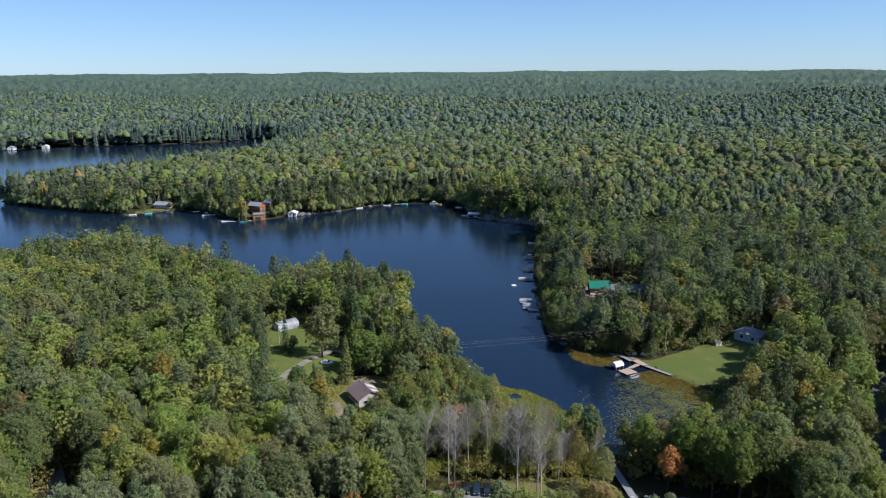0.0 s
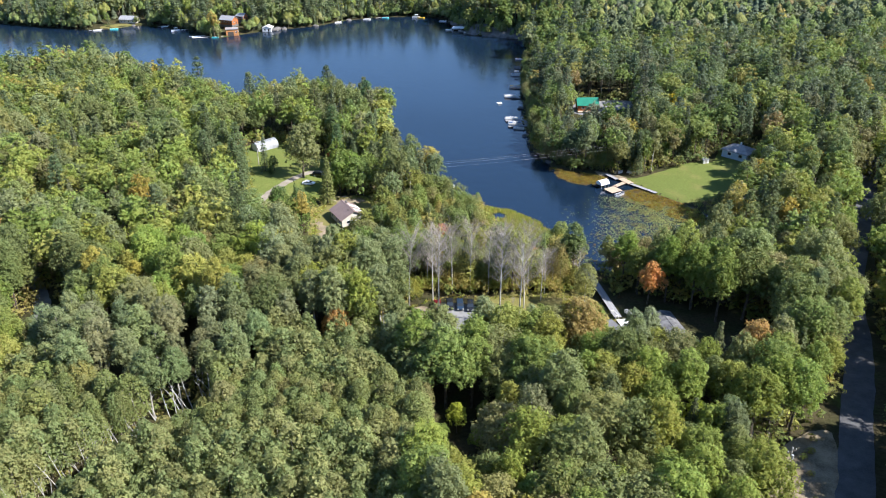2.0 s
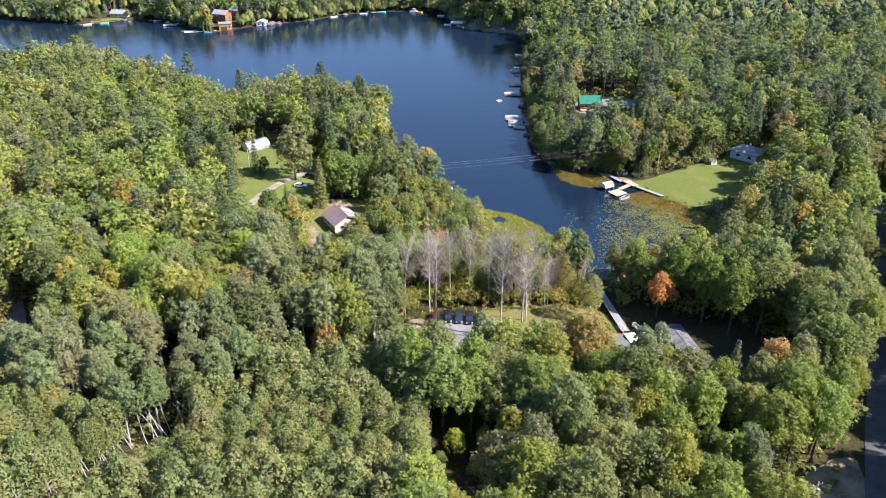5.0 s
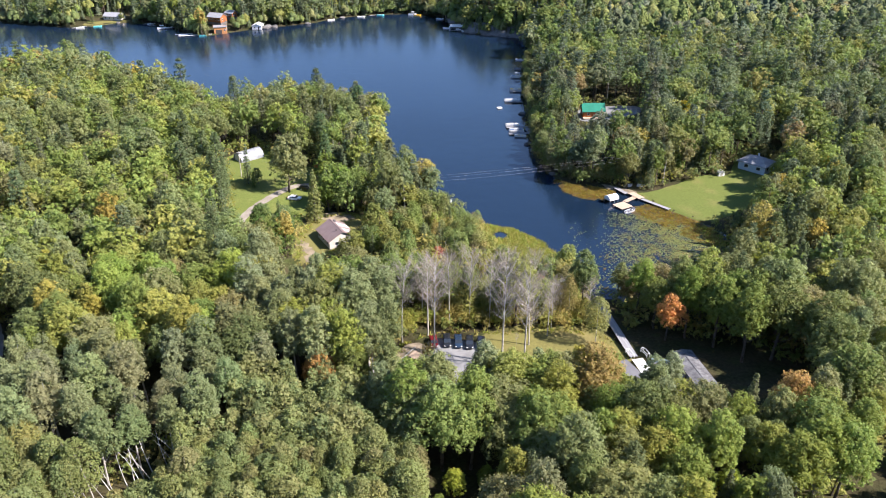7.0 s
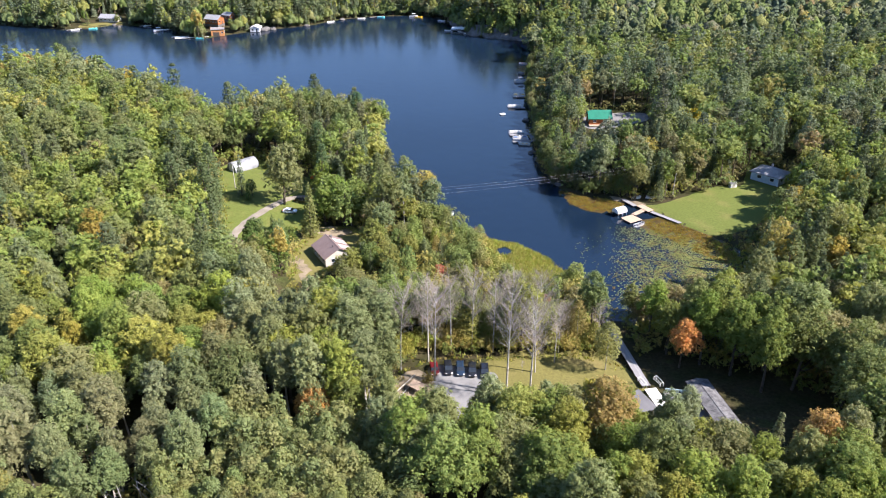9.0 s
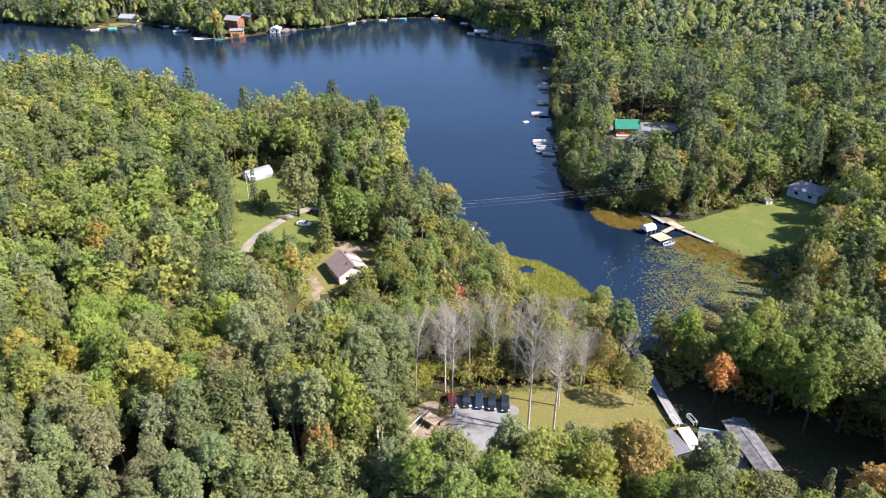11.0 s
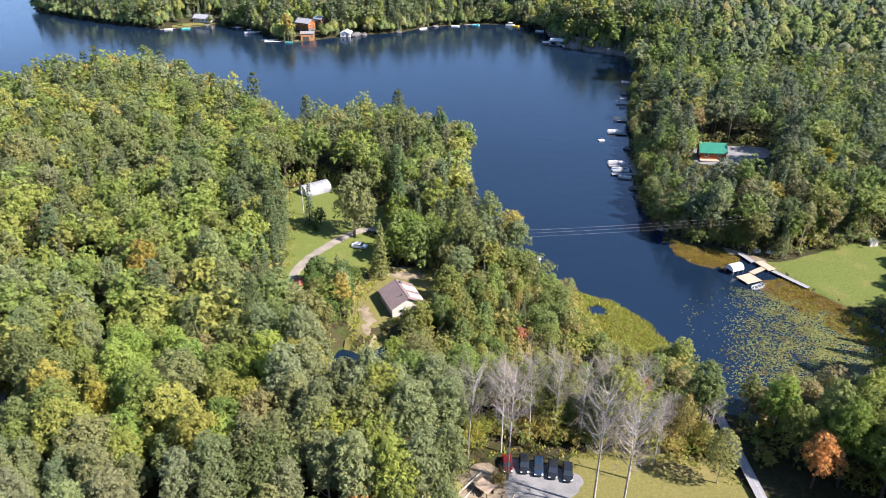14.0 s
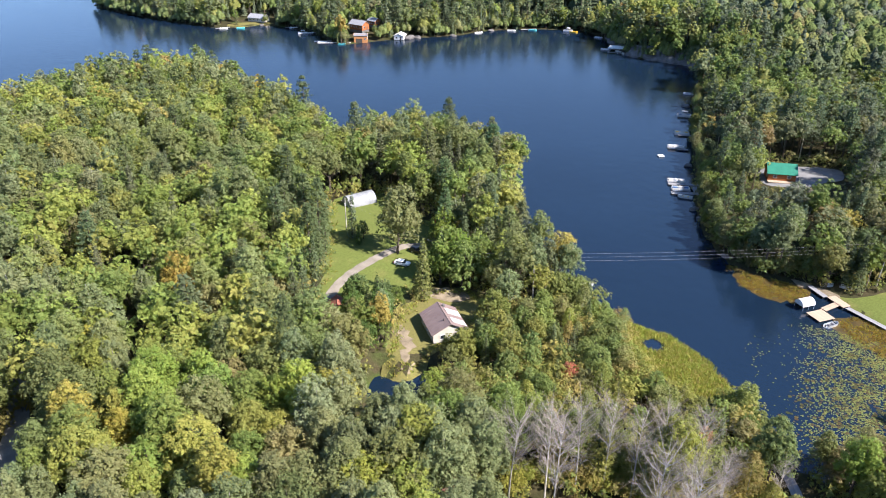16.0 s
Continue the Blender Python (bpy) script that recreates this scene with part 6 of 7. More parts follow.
for kind, px, py, size in (("spruce", -246.5, 590.5, 0.6), ("sugar_maple", -229.0, 600.0, 0.55), ("sugar_maple", -250.0, 597.0, 0.7), ("spruce", -160.5, 569.5, 0.7), ("sugar_maple", -141.5, 574.0, 0.6), ("sugar_maple", -158.5, 564.5, 0.42), ("sugar_maple", -138.5, 566.5, 0.5)):
    plant(kind, px, py, size, pick(kind), "green tree beside the far shore's houses", "trees beside the far houses")

# ---- rocks ----
def boulder(x, y, z, sx, sy, sz, seed, label, lift=0.0):
    bm = bmesh.new()
    bmesh.ops.create_icosphere(bm, subdivisions=3, radius=1)
    off = Vector((seed * 3.7, seed * 1.3, 0))
    for v in bm.verts:
        k = 1 + 0.35 * noise.noise(v.co * 1.1 + off) + 0.14 * noise.noise(v.co * 3.1 + off)
        v.co = Vector((v.co.x * sx * k, v.co.y * sy * k, v.co.z * sz * k))
    me = bpy.data.meshes.new("boulder")
    bm.to_mesh(me)
    bm.free()
    me.materials.append(M_ROCK)
    ob = tagged(new("boulder", me), label, "rock", "rocks of the shore")
    ob.matrix_basis = pose(x, y, z, 0, 0, seed * 47)


rr = np.random.RandomState(21)
bluff_line = smooth([(6, 606), (14, 580), (21, 558), (32, 550), (44, 544), (56, 537), (60, 522), (58, 502)], 12, False)
bluff_way = np.gradient(bluff_line, axis=0)
bluff_way /= np.linalg.norm(bluff_way, axis=1, keepdims=True)
inland = np.stack([-bluff_way[:, 1], bluff_way[:, 0]], 1)
if inside(LAKE, *(bluff_line[30] + inland[30] * 6)):
    inland = -inland
bluff_tall = 8.0 * np.sin(np.linspace(0.15, 3.0, len(bluff_line))) ** 0.6
rows_of_rock = []
for j in range(13):
    k = j / 12
    back = -1.2 + 5.5 * k ** 1.4
    p = bluff_line + inland * back
    z = -0.8 + bluff_tall * k
    rough = np.array([noise.fractal(Vector((x * 0.22, y * 0.22, zz * 0.3)), 1.0, 2.0, 5) for (x, y), zz in zip(p, z)])
    p = p - inland * (rough * 1.5)[:, None]
    rows_of_rock.append(np.column_stack([p, z + rough * 0.6]))
bluff = new("rock_bluff", raw_mesh("rock_bluff", np.stack(rows_of_rock, 1).reshape(-1, 3), grid_faces(13, len(bluff_line)), M_ROCK))
tagged(bluff, "grey granite bluff dropping into the lake", "cliff", kind="structure")
for i, (bx, by, s) in enumerate(((-119, 577, 3.0), (-114, 580, 2.2), (-92, 590, 1.6), (-70, 613, 1.5), (-230, 596, 1.4), (46, 455, 1.5), (40, 372, 1.1), (38, 330, 1.2), (39, 322, 1.0), (44, 296, 1.0))):
    boulder(bx, by, 0.2, s * 1.5, s, s * 0.7, 40 + i, "pale granite boulder at the waterline")


# ---- poles and lines ----
def utility_pole(x, y, h, turn, label):
    p = thing("utility_pole", x, y, hz(x, y), turn, label, "utility pole")
    part("pole", rod((0, 0, -0.3), (0, 0, h), 0.16, 10, 0.11), M_PALE, p)
    part("crossarm", box((0, 0, h - 0.7, 2.2, 0.12, 0.14)), M_DARKWOOD, p)
    for sx in (-0.95, 0.95, 0.0):
        part("insulator", rod((sx, 0, h - 0.62 if sx else h), (sx, 0, h - 0.4 if sx else h + 0.22), 0.06, 8), M_WHITE, p)
    part("transformer", rod((0.0, -0.35, h - 2.2), (0.0, -0.35, h - 1.3), 0.24, 10), M_ALU, p)
    return p


utility_pole(63.8, 114.5, 9.0, 20, "grey wooden utility pole beside the paved road")
utility_pole(-68.5, 281.0, 9.5, 10, "grey wooden utility pole on the grass")
utility_pole(-27.0, 258.6, 10.5, 75, "wooden utility pole hidden among trees")
utility_pole(92.0, 291.0, 10.5, 75, "wooden utility pole at the edge of the woods")

M_LINE = plain("dull_wire", (0.26, 0.26, 0.26), 0.7, 0.2)


def cable(a, b, sag, label):
    pts = []
    for k in np.linspace(0, 1, 33):
        pts.append((a[0] + (b[0] - a[0]) * k, a[1] + (b[1] - a[1]) * k, a[2] + (b[2] - a[2]) * k - sag * 4 * k * (1 - k)))
    me = tri_mesh("power_line", tube(pts, [0.014] * 33, 4), M_LINE)
    tagged(new("power_line", me), label, "power line", "overhead power lines")


for off, dz in ((-1.0, 0.0), (1.0, 0.0), (0.0, -1.6)):
    za, zb = hz(-27, 258.6) + 10.1 + dz, hz(92, 291) + 10.1 + dz
    cable((-27 - 0.26 * off, 258.6 + 0.96 * off, za), (92 - 0.26 * off, 291 + 0.96 * off, zb), 1.5, "thin overhead power line crossing the lake")
cable((-68.5, 281.0, hz(-68.5, 281) + 9.0), (-27, 258.6, hz(-27, 258.6) + 9.9), 1.0, "thin overhead power line across the drive")
cable((-68.5, 281.0, hz(-68.5, 281) + 8.6), (-70, 300, hz(-70, 300) + 3.6), 0.4, "thin service line running to the barn")


# ---- bare trees, dead birches and single trees ----
M_TWIG = varied("grey_twigs", (0.15, 0.125, 0.105), (0.26, 0.225, 0.20), 1.5, 0.9, 0.1)
BARE = [[tri_mesh(n, t, m) for n, t, m in zip(("trunk", "twig_crown"), bare_tris(np.random.RandomState(60 + i), 20.0, 0.165), (M_PALE, M_TWIG))] for i in range(4)]


def bare(x, y, h, label):
    tree = tagged(new("bare_tree"), label, "bare tree", "bare trees round the clearing")
    for name, me in zip(("trunk", "twig_crown"), BARE[RNG.randint(4)]):
        new(name, me).parent = tree
    s = h / 20
    tree.matrix_basis = Matrix.LocRotScale((x, y, hz(x, y)), Euler((0, 0, RNG.uniform(0, 6.28))), (s * 1.1, s * 1.1, s))


for x, y, h in ((15.4, 174.6, 26), (20.2, 172.4, 25.5), (22.5, 182.5, 18), (-0.2, 179.0, 24), (-1.8, 186.5, 21), (3.5, 190.5, 20), (8.5, 191.0, 21), (13.5, 190.5, 19), (-8.0, 183.0, 22),
                (18.5, 192.5, 20), (24.5, 192.5, 20), (29.0, 190.5, 13), (27.5, 186.5, 14), (31.5, 193.5, 12), (38.5, 192.0, 13)):
    bare(x, y, h, "tall grey leafless tree at the lawn's edge")
bare(19.6, 182.4, 3.2, "small dead sapling standing on the lawn")
rs = np.random.RandomState(77)
for k in np.linspace(0, 1, 17):      # slim saplings in front of the scrub
    px, py = -9 + 46 * k + rs.normal() * 1.2, 194.0 + rs.normal() * 2.0
    plant("aspen", float(px), float(py), float(rs.uniform(0.75, 1.15)), ((0.150, 0.150, 0.040), (0.120, 0.140, 0.036), (0.170, 0.140, 0.050))[rs.randint(3)], "slim yellowish sapling behind the lawn", "saplings behind the lawn")
for k in np.linspace(0, 1, 46):
    px, py = -8 + 48 * k + rs.normal() * 0.8, 191.5 + 3.0 * math.sin(k * 3.1) + rs.normal() * 1.6
    if not inside(np.array(CLEAR_WALK, float), px, py):
        plant("shrub", float(px), float(py), float(rs.uniform(0.9, 2.0)), ((0.155, 0.150, 0.028), (0.120, 0.138, 0.026), (0.17, 0.14, 0.04))[rs.randint(3)], "yellow-green bush behind the lawn", "bushes behind the lawn")
M_BIRCH = varied("white_birch_bark", (0.24, 0.235, 0.22), (0.42, 0.41, 0.39), 1.8, 0.85, 0.15, bump=0.3)
DEAD = [tri_mesh("dead_birch", trunk_tris(np.random.RandomState(310 + j), 9.5, 5, 0.10, 4, 1.5, 6, 1.0), M_BIRCH) for j in range(6)]
for k in np.linspace(0.02, 1, 12):
    for j in range(3):
        px, py = np.interp(k, (0, 0.45, 0.65, 1), (-71.5, -63, -57, -46)) + RNG.normal() * 0.9, np.interp(k, (0, 0.45, 0.65, 1), (105, 122.5, 130.5, 140)) + RNG.normal() * 0.9
        ob = tagged(new("dead_birch", DEAD[RNG.randint(6)]), "white leaning trunk of a dead birch", "birch trunk", "dead birches in the young stand")
        s = RNG.uniform(0.7, 1.1)
        ob.matrix_basis = pose(px, py, hz(px, py), RNG.normal() * 7 - 4, RNG.normal() * 7 - 14, 0) @ Matrix.Diagonal((s, s, s, 1))

SINGLE = [
    ("sugar_maple", -50.0, 270.5, 1.62, (0.105, 0.112, 0.044), "large brownish green maple beside the drive"),
    ("spruce", -64.8, 275.0, 0.85, (0.070, 0.092, 0.055), "grey-green spruce on the grass"),
    ("sugar_maple", -61.5, 275.5, 0.5, (0.05, 0.075, 0.028), "dark round bush beside the spruce"),
    ("cedar", -62.0, 272.0, 0.5, (0.04, 0.07, 0.02), "dark cedar on the grass"),
    ("cedar", -38.4, 250.2, 1.25, (0.098, 0.108, 0.034), "broad olive cedar beside the parked cars"),
    ("sugar_maple", -35.0, 258.0, 1.04, (0.09, 0.125, 0.025), "large full maple behind the house"),
    ("sugar_maple", -31.5, 261.0, 1.16, (0.075, 0.115, 0.018), "large full maple behind the house"),
    ("sugar_maple", -38.0, 276.0, 1.10, (0.085, 0.115, 0.020), "large full maple behind the house"),
    ("sugar_maple", -51.5, 232.5, 0.76, (0.05, 0.085, 0.018), "dark green maple between drive and house"),
    ("sugar_maple", -45.5, 235.5, 0.73, (0.05, 0.085, 0.018), "dark green maple between drive and house"),
    ("sugar_maple", -45.5, 222.5, 0.67, (0.05, 0.08, 0.02), "dark green maple between drive and house"),
    ("autumn", -50.0, 229.0, 0.6, (0.105, 0.104, 0.038), "maple with russet autumn leaves by the yard"),
    ("sugar_maple", -47.5, 241.0, 0.61, (0.075, 0.110, 0.018), "green maple at the edge of the yard"),
    ("sugar_maple", -53.2, 241.6, 0.72, (0.070, 0.098, 0.034), "dark green maple beside the gravel drive"),
    ("sugar_maple", -46.4, 239.6, 0.80, (0.066, 0.092, 0.034), "dark green maple beside the gravel drive"),
    ("sugar_maple", -29.0, 257.0, 1.12, (0.092, 0.124, 0.034), "large full maple behind the house"),
    ("sugar_maple", -23.5, 224.0, 0.81, (0.115, 0.122, 0.030), "olive maple standing close to the house"),
    ("sugar_maple", -16.5, 232.0, 0.85, (0.125, 0.125, 0.030), "olive maple standing close to the house"),
    ("sugar_maple", -13.0, 224.0, 0.88, (0.110, 0.115, 0.030), "olive maple among willow scrub"),
    ("maple", -8.0, 231.0, 0.62, (0.12, 0.12, 0.03), "olive maple among willow scrub"),
    ("sugar_maple", -19.0, 240.0, 0.92, (0.10, 0.115, 0.03), "green maple behind the house"),
    ("sugar_maple", -24.5, 262.0, 1.10, (0.085, 0.112, 0.028), "large full maple behind the house"),
    ("pine", -38.5, 279.0, 0.95, (0.055, 0.085, 0.035), "tall white pine behind the house"),
    ("pine", -42.0, 300.0, 0.95, (0.055, 0.085, 0.035), "tall white pine near the barn"),
    ("sugar_maple", -48.5, 298.0, 1.10, (0.085, 0.100, 0.032), "large brownish green maple near the barn"),
    ("poplar", -15.0, 184.0, 1.25, (0.108, 0.128, 0.056), "tall grey-green poplar beside the parking area"),
    ("poplar", -21.0, 182.0, 1.25, (0.108, 0.128, 0.056), "tall grey-green poplar beside the parking area"),
    ("poplar", -11.0, 180.0, 1.25, (0.108, 0.128, 0.056), "tall grey-green poplar beside the parking area"),
    ("poplar", -26.0, 186.0, 1.25, (0.108, 0.128, 0.056), "tall grey-green poplar beside the parking area"),
    ("poplar", -17.0, 176.0, 1.35, (0.108, 0.128, 0.056), "tall grey-green poplar beside the parking area"),
    ("spruce", -67.5, 254.0, 0.75, (0.066, 0.088, 0.036), "grey-green spruce beside the drive"),
    ("spruce", -69.5, 265.0, 0.75, (0.066, 0.088, 0.036), "grey-green spruce beside the drive"),
    ("spruce", -73.0, 275.0, 0.75, (0.066, 0.088, 0.036), "grey-green spruce beside the grass"),
    ("spruce", -72.0, 262.0, 0.85, (0.05, 0.08, 0.03), "tall grey-green spruce beside the drive"),
    ("spruce", -71.0, 252.0, 0.9, (0.05, 0.08, 0.03), "tall grey-green spruce beside the drive"),
    ("spruce", -76.0, 257.0, 0.9, (0.05, 0.08, 0.03), "tall grey-green spruce beside the drive"),
    ("spruce", -79.0, 268.0, 0.85, (0.05, 0.08, 0.03), "tall grey-green spruce beside the drive"),
    ("maple", -77.0, 312.0, 0.8, (0.11, 0.14, 0.02), "bright green maple beside the barn"),
    ("spruce", -66.5, 248.0, 0.8, (0.062, 0.082, 0.040), "tall grey-green spruce beside the drive"),
    ("spruce", -69.0, 258.5, 0.85, (0.066, 0.086, 0.042), "tall grey-green spruce beside the drive"),
    ("spruce", -67.5, 241.0, 0.85, (0.062, 0.082, 0.040), "tall grey-green spruce beside the drive"),
    ("poplar", 66.0, 127.5, 0.62, (0.15, 0.165, 0.115), "silvery willow beside the road verge"),
    ("poplar", 63.5, 129.0, 0.58, (0.14, 0.155, 0.105), "silvery willow beside the road verge"),
    ("autumn", 57.5, 126.5, 0.42, (0.24, 0.06, 0.06), "small crimson maple among green trees"),
    ("autumn", 53.0, 123.0, 0.3, (0.36, 0.03, 0.04), "small crimson maple among green trees"),
    ("maple", 50.5, 128.0, 0.62, (0.20, 0.24, 0.03), "bright yellow-green maple near the road"),
    ("pine", -30.8, 333.0, 1.18, (0.050, 0.088, 0.040), "old white pine leaning over the water"),
    ("autumn", 56.0, 184.5, 0.82, (0.36, 0.18, 0.06), "maple with orange autumn leaves by the boardwalk"),
    ("autumn", 85.5, 185.0, 0.68, (0.22, 0.12, 0.06), "maple with dull red leaves by the road"),
    ("autumn", -23.5, 158.5, 0.85, (0.27, 0.15, 0.05), "maple with pale orange leaves in the near woods"),
    ("autumn", -18.0, 174.5, 0.8, (0.20, 0.09, 0.08), "maple with purple-red leaves beside poplars"),
    ("autumn", 19.0, 152.0, 0.8, (0.28, 0.20, 0.03), "maple tinged with yellow beside the lawn"),
    ("autumn", 53.5, 143.0, 0.8, (0.30, 0.22, 0.02), "bright yellow maple beside the shelter"),
    ("autumn", 98.0, 320.0, 0.9, (0.28, 0.22, 0.02), "bright yellow maple at the lawn's edge"),
    ("autumn", -81.0, 186.0, 0.7, (0.26, 0.20, 0.02), "yellow maple in the green woods"),
    ("autumn", -93.0, 187.0, 0.5, (0.30, 0.12, 0.03), "small orange maple in the green woods"),
    ("autumn", 1.0, 221.0, 0.42, (0.26, 0.09, 0.06), "small red maple among the scrub"),
    ("autumn", 21.0, 196.0, 0.55, (0.28, 0.06, 0.05), "slim red maple among bare trees"),
    ("autumn", 71.0, 208.0, 0.5, (0.17, 0.07, 0.045), "low red maple at the marsh edge"),
    ("autumn", -43.0, 289.0, 0.22, (0.40, 0.10, 0.03), "small orange bush on the grass"),
    ("poplar", 49.0, 157.0, 0.86, (0.125, 0.145, 0.080), "silvery poplar over the flat-roofed shed"),
    ("poplar", 44.0, 154.5, 0.88, (0.115, 0.140, 0.074), "silvery poplar over the flat-roofed shed"),
    ("aspen", 38.8, 183.6, 1.1, (0.12, 0.125, 0.045), "slim pale-stemmed aspen at the edge of the boardwalk"),
    ("maple", 10.4, 157.2, 1.0, (0.135, 0.135, 0.032), "yellowish green maple beside the gravel drive"),
    ("sugar_maple", -53.5, 239.5, 0.73, (0.055, 0.085, 0.022), "dark green maple between drive and house"),
    ("cedar", -47.0, 239.0, 0.85, (0.06, 0.085, 0.03), "dark bushy cedar between drive and house"),
    ("sugar_maple", -43.5, 242.5, 0.51, (0.075, 0.10, 0.022), "small green maple at the edge of the yard"),
    ("sugar_maple", -43.8, 229.0, 0.63, (0.07, 0.10, 0.022), "green maple at the edge of the yard"),
    ("sugar_maple", -26.8, 227.6, 0.40, (0.11, 0.12, 0.03), "small olive maple in front of the house"),
    ("maple", 66.0, 190.0, 1.2, (0.095, 0.115, 0.025), "spreading maple over the boardwalk's shade"),
    ("maple", 74.5, 182.5, 1.2, (0.09, 0.112, 0.025), "tall maple shading the woods' floor"),
    ("oak", 78.0, 175.0, 1.25, (0.085, 0.10, 0.03), "tall oak shading the woods' floor"),
    ("maple", 71.0, 174.5, 1.2, (0.09, 0.115, 0.025), "tall maple shading the woods' floor"),
    ("maple", 54.5, 190.0, 0.85, (0.10, 0.115, 0.028), "maple leaning over the boardwalk's shade"),
    ("oak", 84.0, 160.0, 1.25, (0.085, 0.105, 0.034), "tall oak shading the woods' floor"),
    ("maple", 82.0, 151.0, 1.25, (0.090, 0.118, 0.030), "tall maple shading the woods' floor"),
    ("oak", 86.5, 170.0, 1.25, (0.092, 0.108, 0.034), "tall oak shading the woods' floor"),
    ("maple", 2.0, 120.0, 0.42, (0.10, 0.14, 0.022), "young maple in a shady gap of the woods"),
    ("maple", 7.0, 125.0, 0.36, (0.12, 0.16, 0.022), "young maple in a shady gap of the woods"),
    ("maple", 3.5, 131.0, 0.45, (0.16, 0.18, 0.022), "bright young maple in a shady gap of the woods"),
    ("maple", 9.0, 133.0, 0.42, (0.10, 0.13, 0.022), "young maple in a shady gap of the woods"),
    ("maple", 6.0, 115.5, 0.42, (0.09, 0.12, 0.025), "young maple in a shady gap of the woods"),
    ("maple", 0.5, 126.5, 0.36, (0.09, 0.12, 0.025), "young maple in a shady gap of the woods"),
    ("autumn", 10.0, 118.0, 0.4, (0.30, 0.17, 0.03), "small orange-yellow maple in a gap of the woods"),
    ("maple", 61.0, 185.5, 1.1, (0.085, 0.120, 0.022), "spreading maple over the boardwalk's shade"),
    ("maple", 66.5, 181.0, 1.2, (0.090, 0.120, 0.025), "spreading maple over the boardwalk's shade"),
    ("maple", 72.0, 186.0, 1.15, (0.075, 0.110, 0.02), "spreading maple beside the plank shelter"),
    ("oak", -4.5, 144.5, 1.22, (0.095, 0.112, 0.040), "tall olive-green oak at the edge of the parking area's woods"),
    ("ash", 1.5, 143.5, 1.08, (0.104, 0.128, 0.052), "tall soft green ash in front of the parking area"),
    ("maple", 7.0, 144.5, 1.15, (0.110, 0.140, 0.032), "tall green maple in front of the parking area"),
    ("oak", 13.0, 145.0, 1.15, (0.108, 0.117, 0.045), "broad olive oak in front of the dry lawn"),
    ("poplar", -9.5, 150.0, 0.95, (0.105, 0.128, 0.062), "grey-green poplar in front of the parking area"),
    ("maple", 17.0, 154.5, 1.04, (0.120, 0.135, 0.030), "green and yellow maple in front of the dry lawn"),
    ("maple", 23.0, 155.0, 1.04, (0.105, 0.130, 0.030), "green maple in front of the dry lawn"),
    ("autumn", 29.0, 155.5, 1.02, (0.210, 0.185, 0.032), "maple turning golden in front of the dry lawn"),
    ("maple", 35.0, 155.5, 1.04, (0.110, 0.140, 0.030), "green maple in front of the dry lawn"),
    # trees added beyond the view to cast shade on road and verge
    ("oak", 79.5, 101.0, 1.25, (0.085, 0.105, 0.035), "tall oak shading the paved road"),
    ("oak", 75.5, 90.0, 1.2, (0.085, 0.105, 0.035), "tall oak shading the paved road"),
    ("maple", 89.5, 119.0, 1.2, (0.090, 0.120, 0.030), "tall maple shading the paved road"),
    ("ash", 71.5, 131.5, 0.85, (0.100, 0.126, 0.050), "green ash leaning over the road verge"),
    ("maple", 78.0, 138.0, 0.95, (0.110, 0.140, 0.032), "full green maple leaning over the road"),
    ("sugar_maple", 121.5, 281.0, 0.78, (0.105, 0.130, 0.036), "round green maple in front of the pale blue house"),
    ("sugar_maple", -46.8, 215.5, 0.86, (0.100, 0.088, 0.038), "maple with russet leaves at the edge of the yard"),
    ("sugar_maple", -51.5, 217.5, 0.84, (0.078, 0.105, 0.032), "round green maple at the edge of the yard"),
    ("sugar_maple", -55.0, 223.0, 0.80, (0.086, 0.116, 0.034), "round green maple at the edge of the yard"),
    ("sugar_maple", 37.4, 219.5, 0.72, (0.130, 0.152, 0.042), "pale green young maple standing at the water's edge"),
    ("sugar_maple", 33.8, 214.5, 0.55, (0.120, 0.128, 0.042), "olive young maple beside the marsh"),
    ("autumn", 27.5, 206.0, 0.42, (0.24, 0.12, 0.07), "small maple with pinkish autumn leaves"),
]
for kind, x, y, s, colour, label in SINGLE:
    plant(kind, x, y, s, colour, label)


plant("shrub", -1.6, 178.2, 0.9, (0.12, 0.10, 0.03), "low yellowish bush beside the parked cars")
# dull brush and small trees between the marsh and the boardwalk
for k in np.linspace(0, 1, 15):
    px, py = 47.5 + 32 * k + rs.normal() * 0.9, 204.0 + 7 * k * k + rs.normal() * 1.2
    kind = ("sugar_maple", "ash", "sugar_maple", "aspen")[rs.randint(4)]
    size = rs.uniform(0.72, 0.98) if kind != "ash" else rs.uniform(0.5, 0.68)
    plant(kind, float(px), float(py), float(size), ((0.125, 0.122, 0.048), (0.105, 0.118, 0.040), (0.140, 0.120, 0.056))[rs.randint(3)], "dull olive tree beside the lily marsh", "trees beside the marsh")
# low bushes on the sandy verge
for x, y, s in ((70.0, 117.0, 0.35), (72.5, 123.0, 0.5), (68.0, 110.5, 0.3), (74.5, 127.0, 0.55), (66.5, 122.0, 0.6), (62.5, 109.5, 0.3), (70.5, 121.5, 0.45), (64.5, 118.8, 0.8)):
    plant("shrub", x, y, s, pick("shrub"), "low dry bush on the sandy road verge")
plant("aspen", 61.8, 117.0, 0.62, (0.14, 0.14, 0.04), "slim yellowish sapling beside the utility pole")


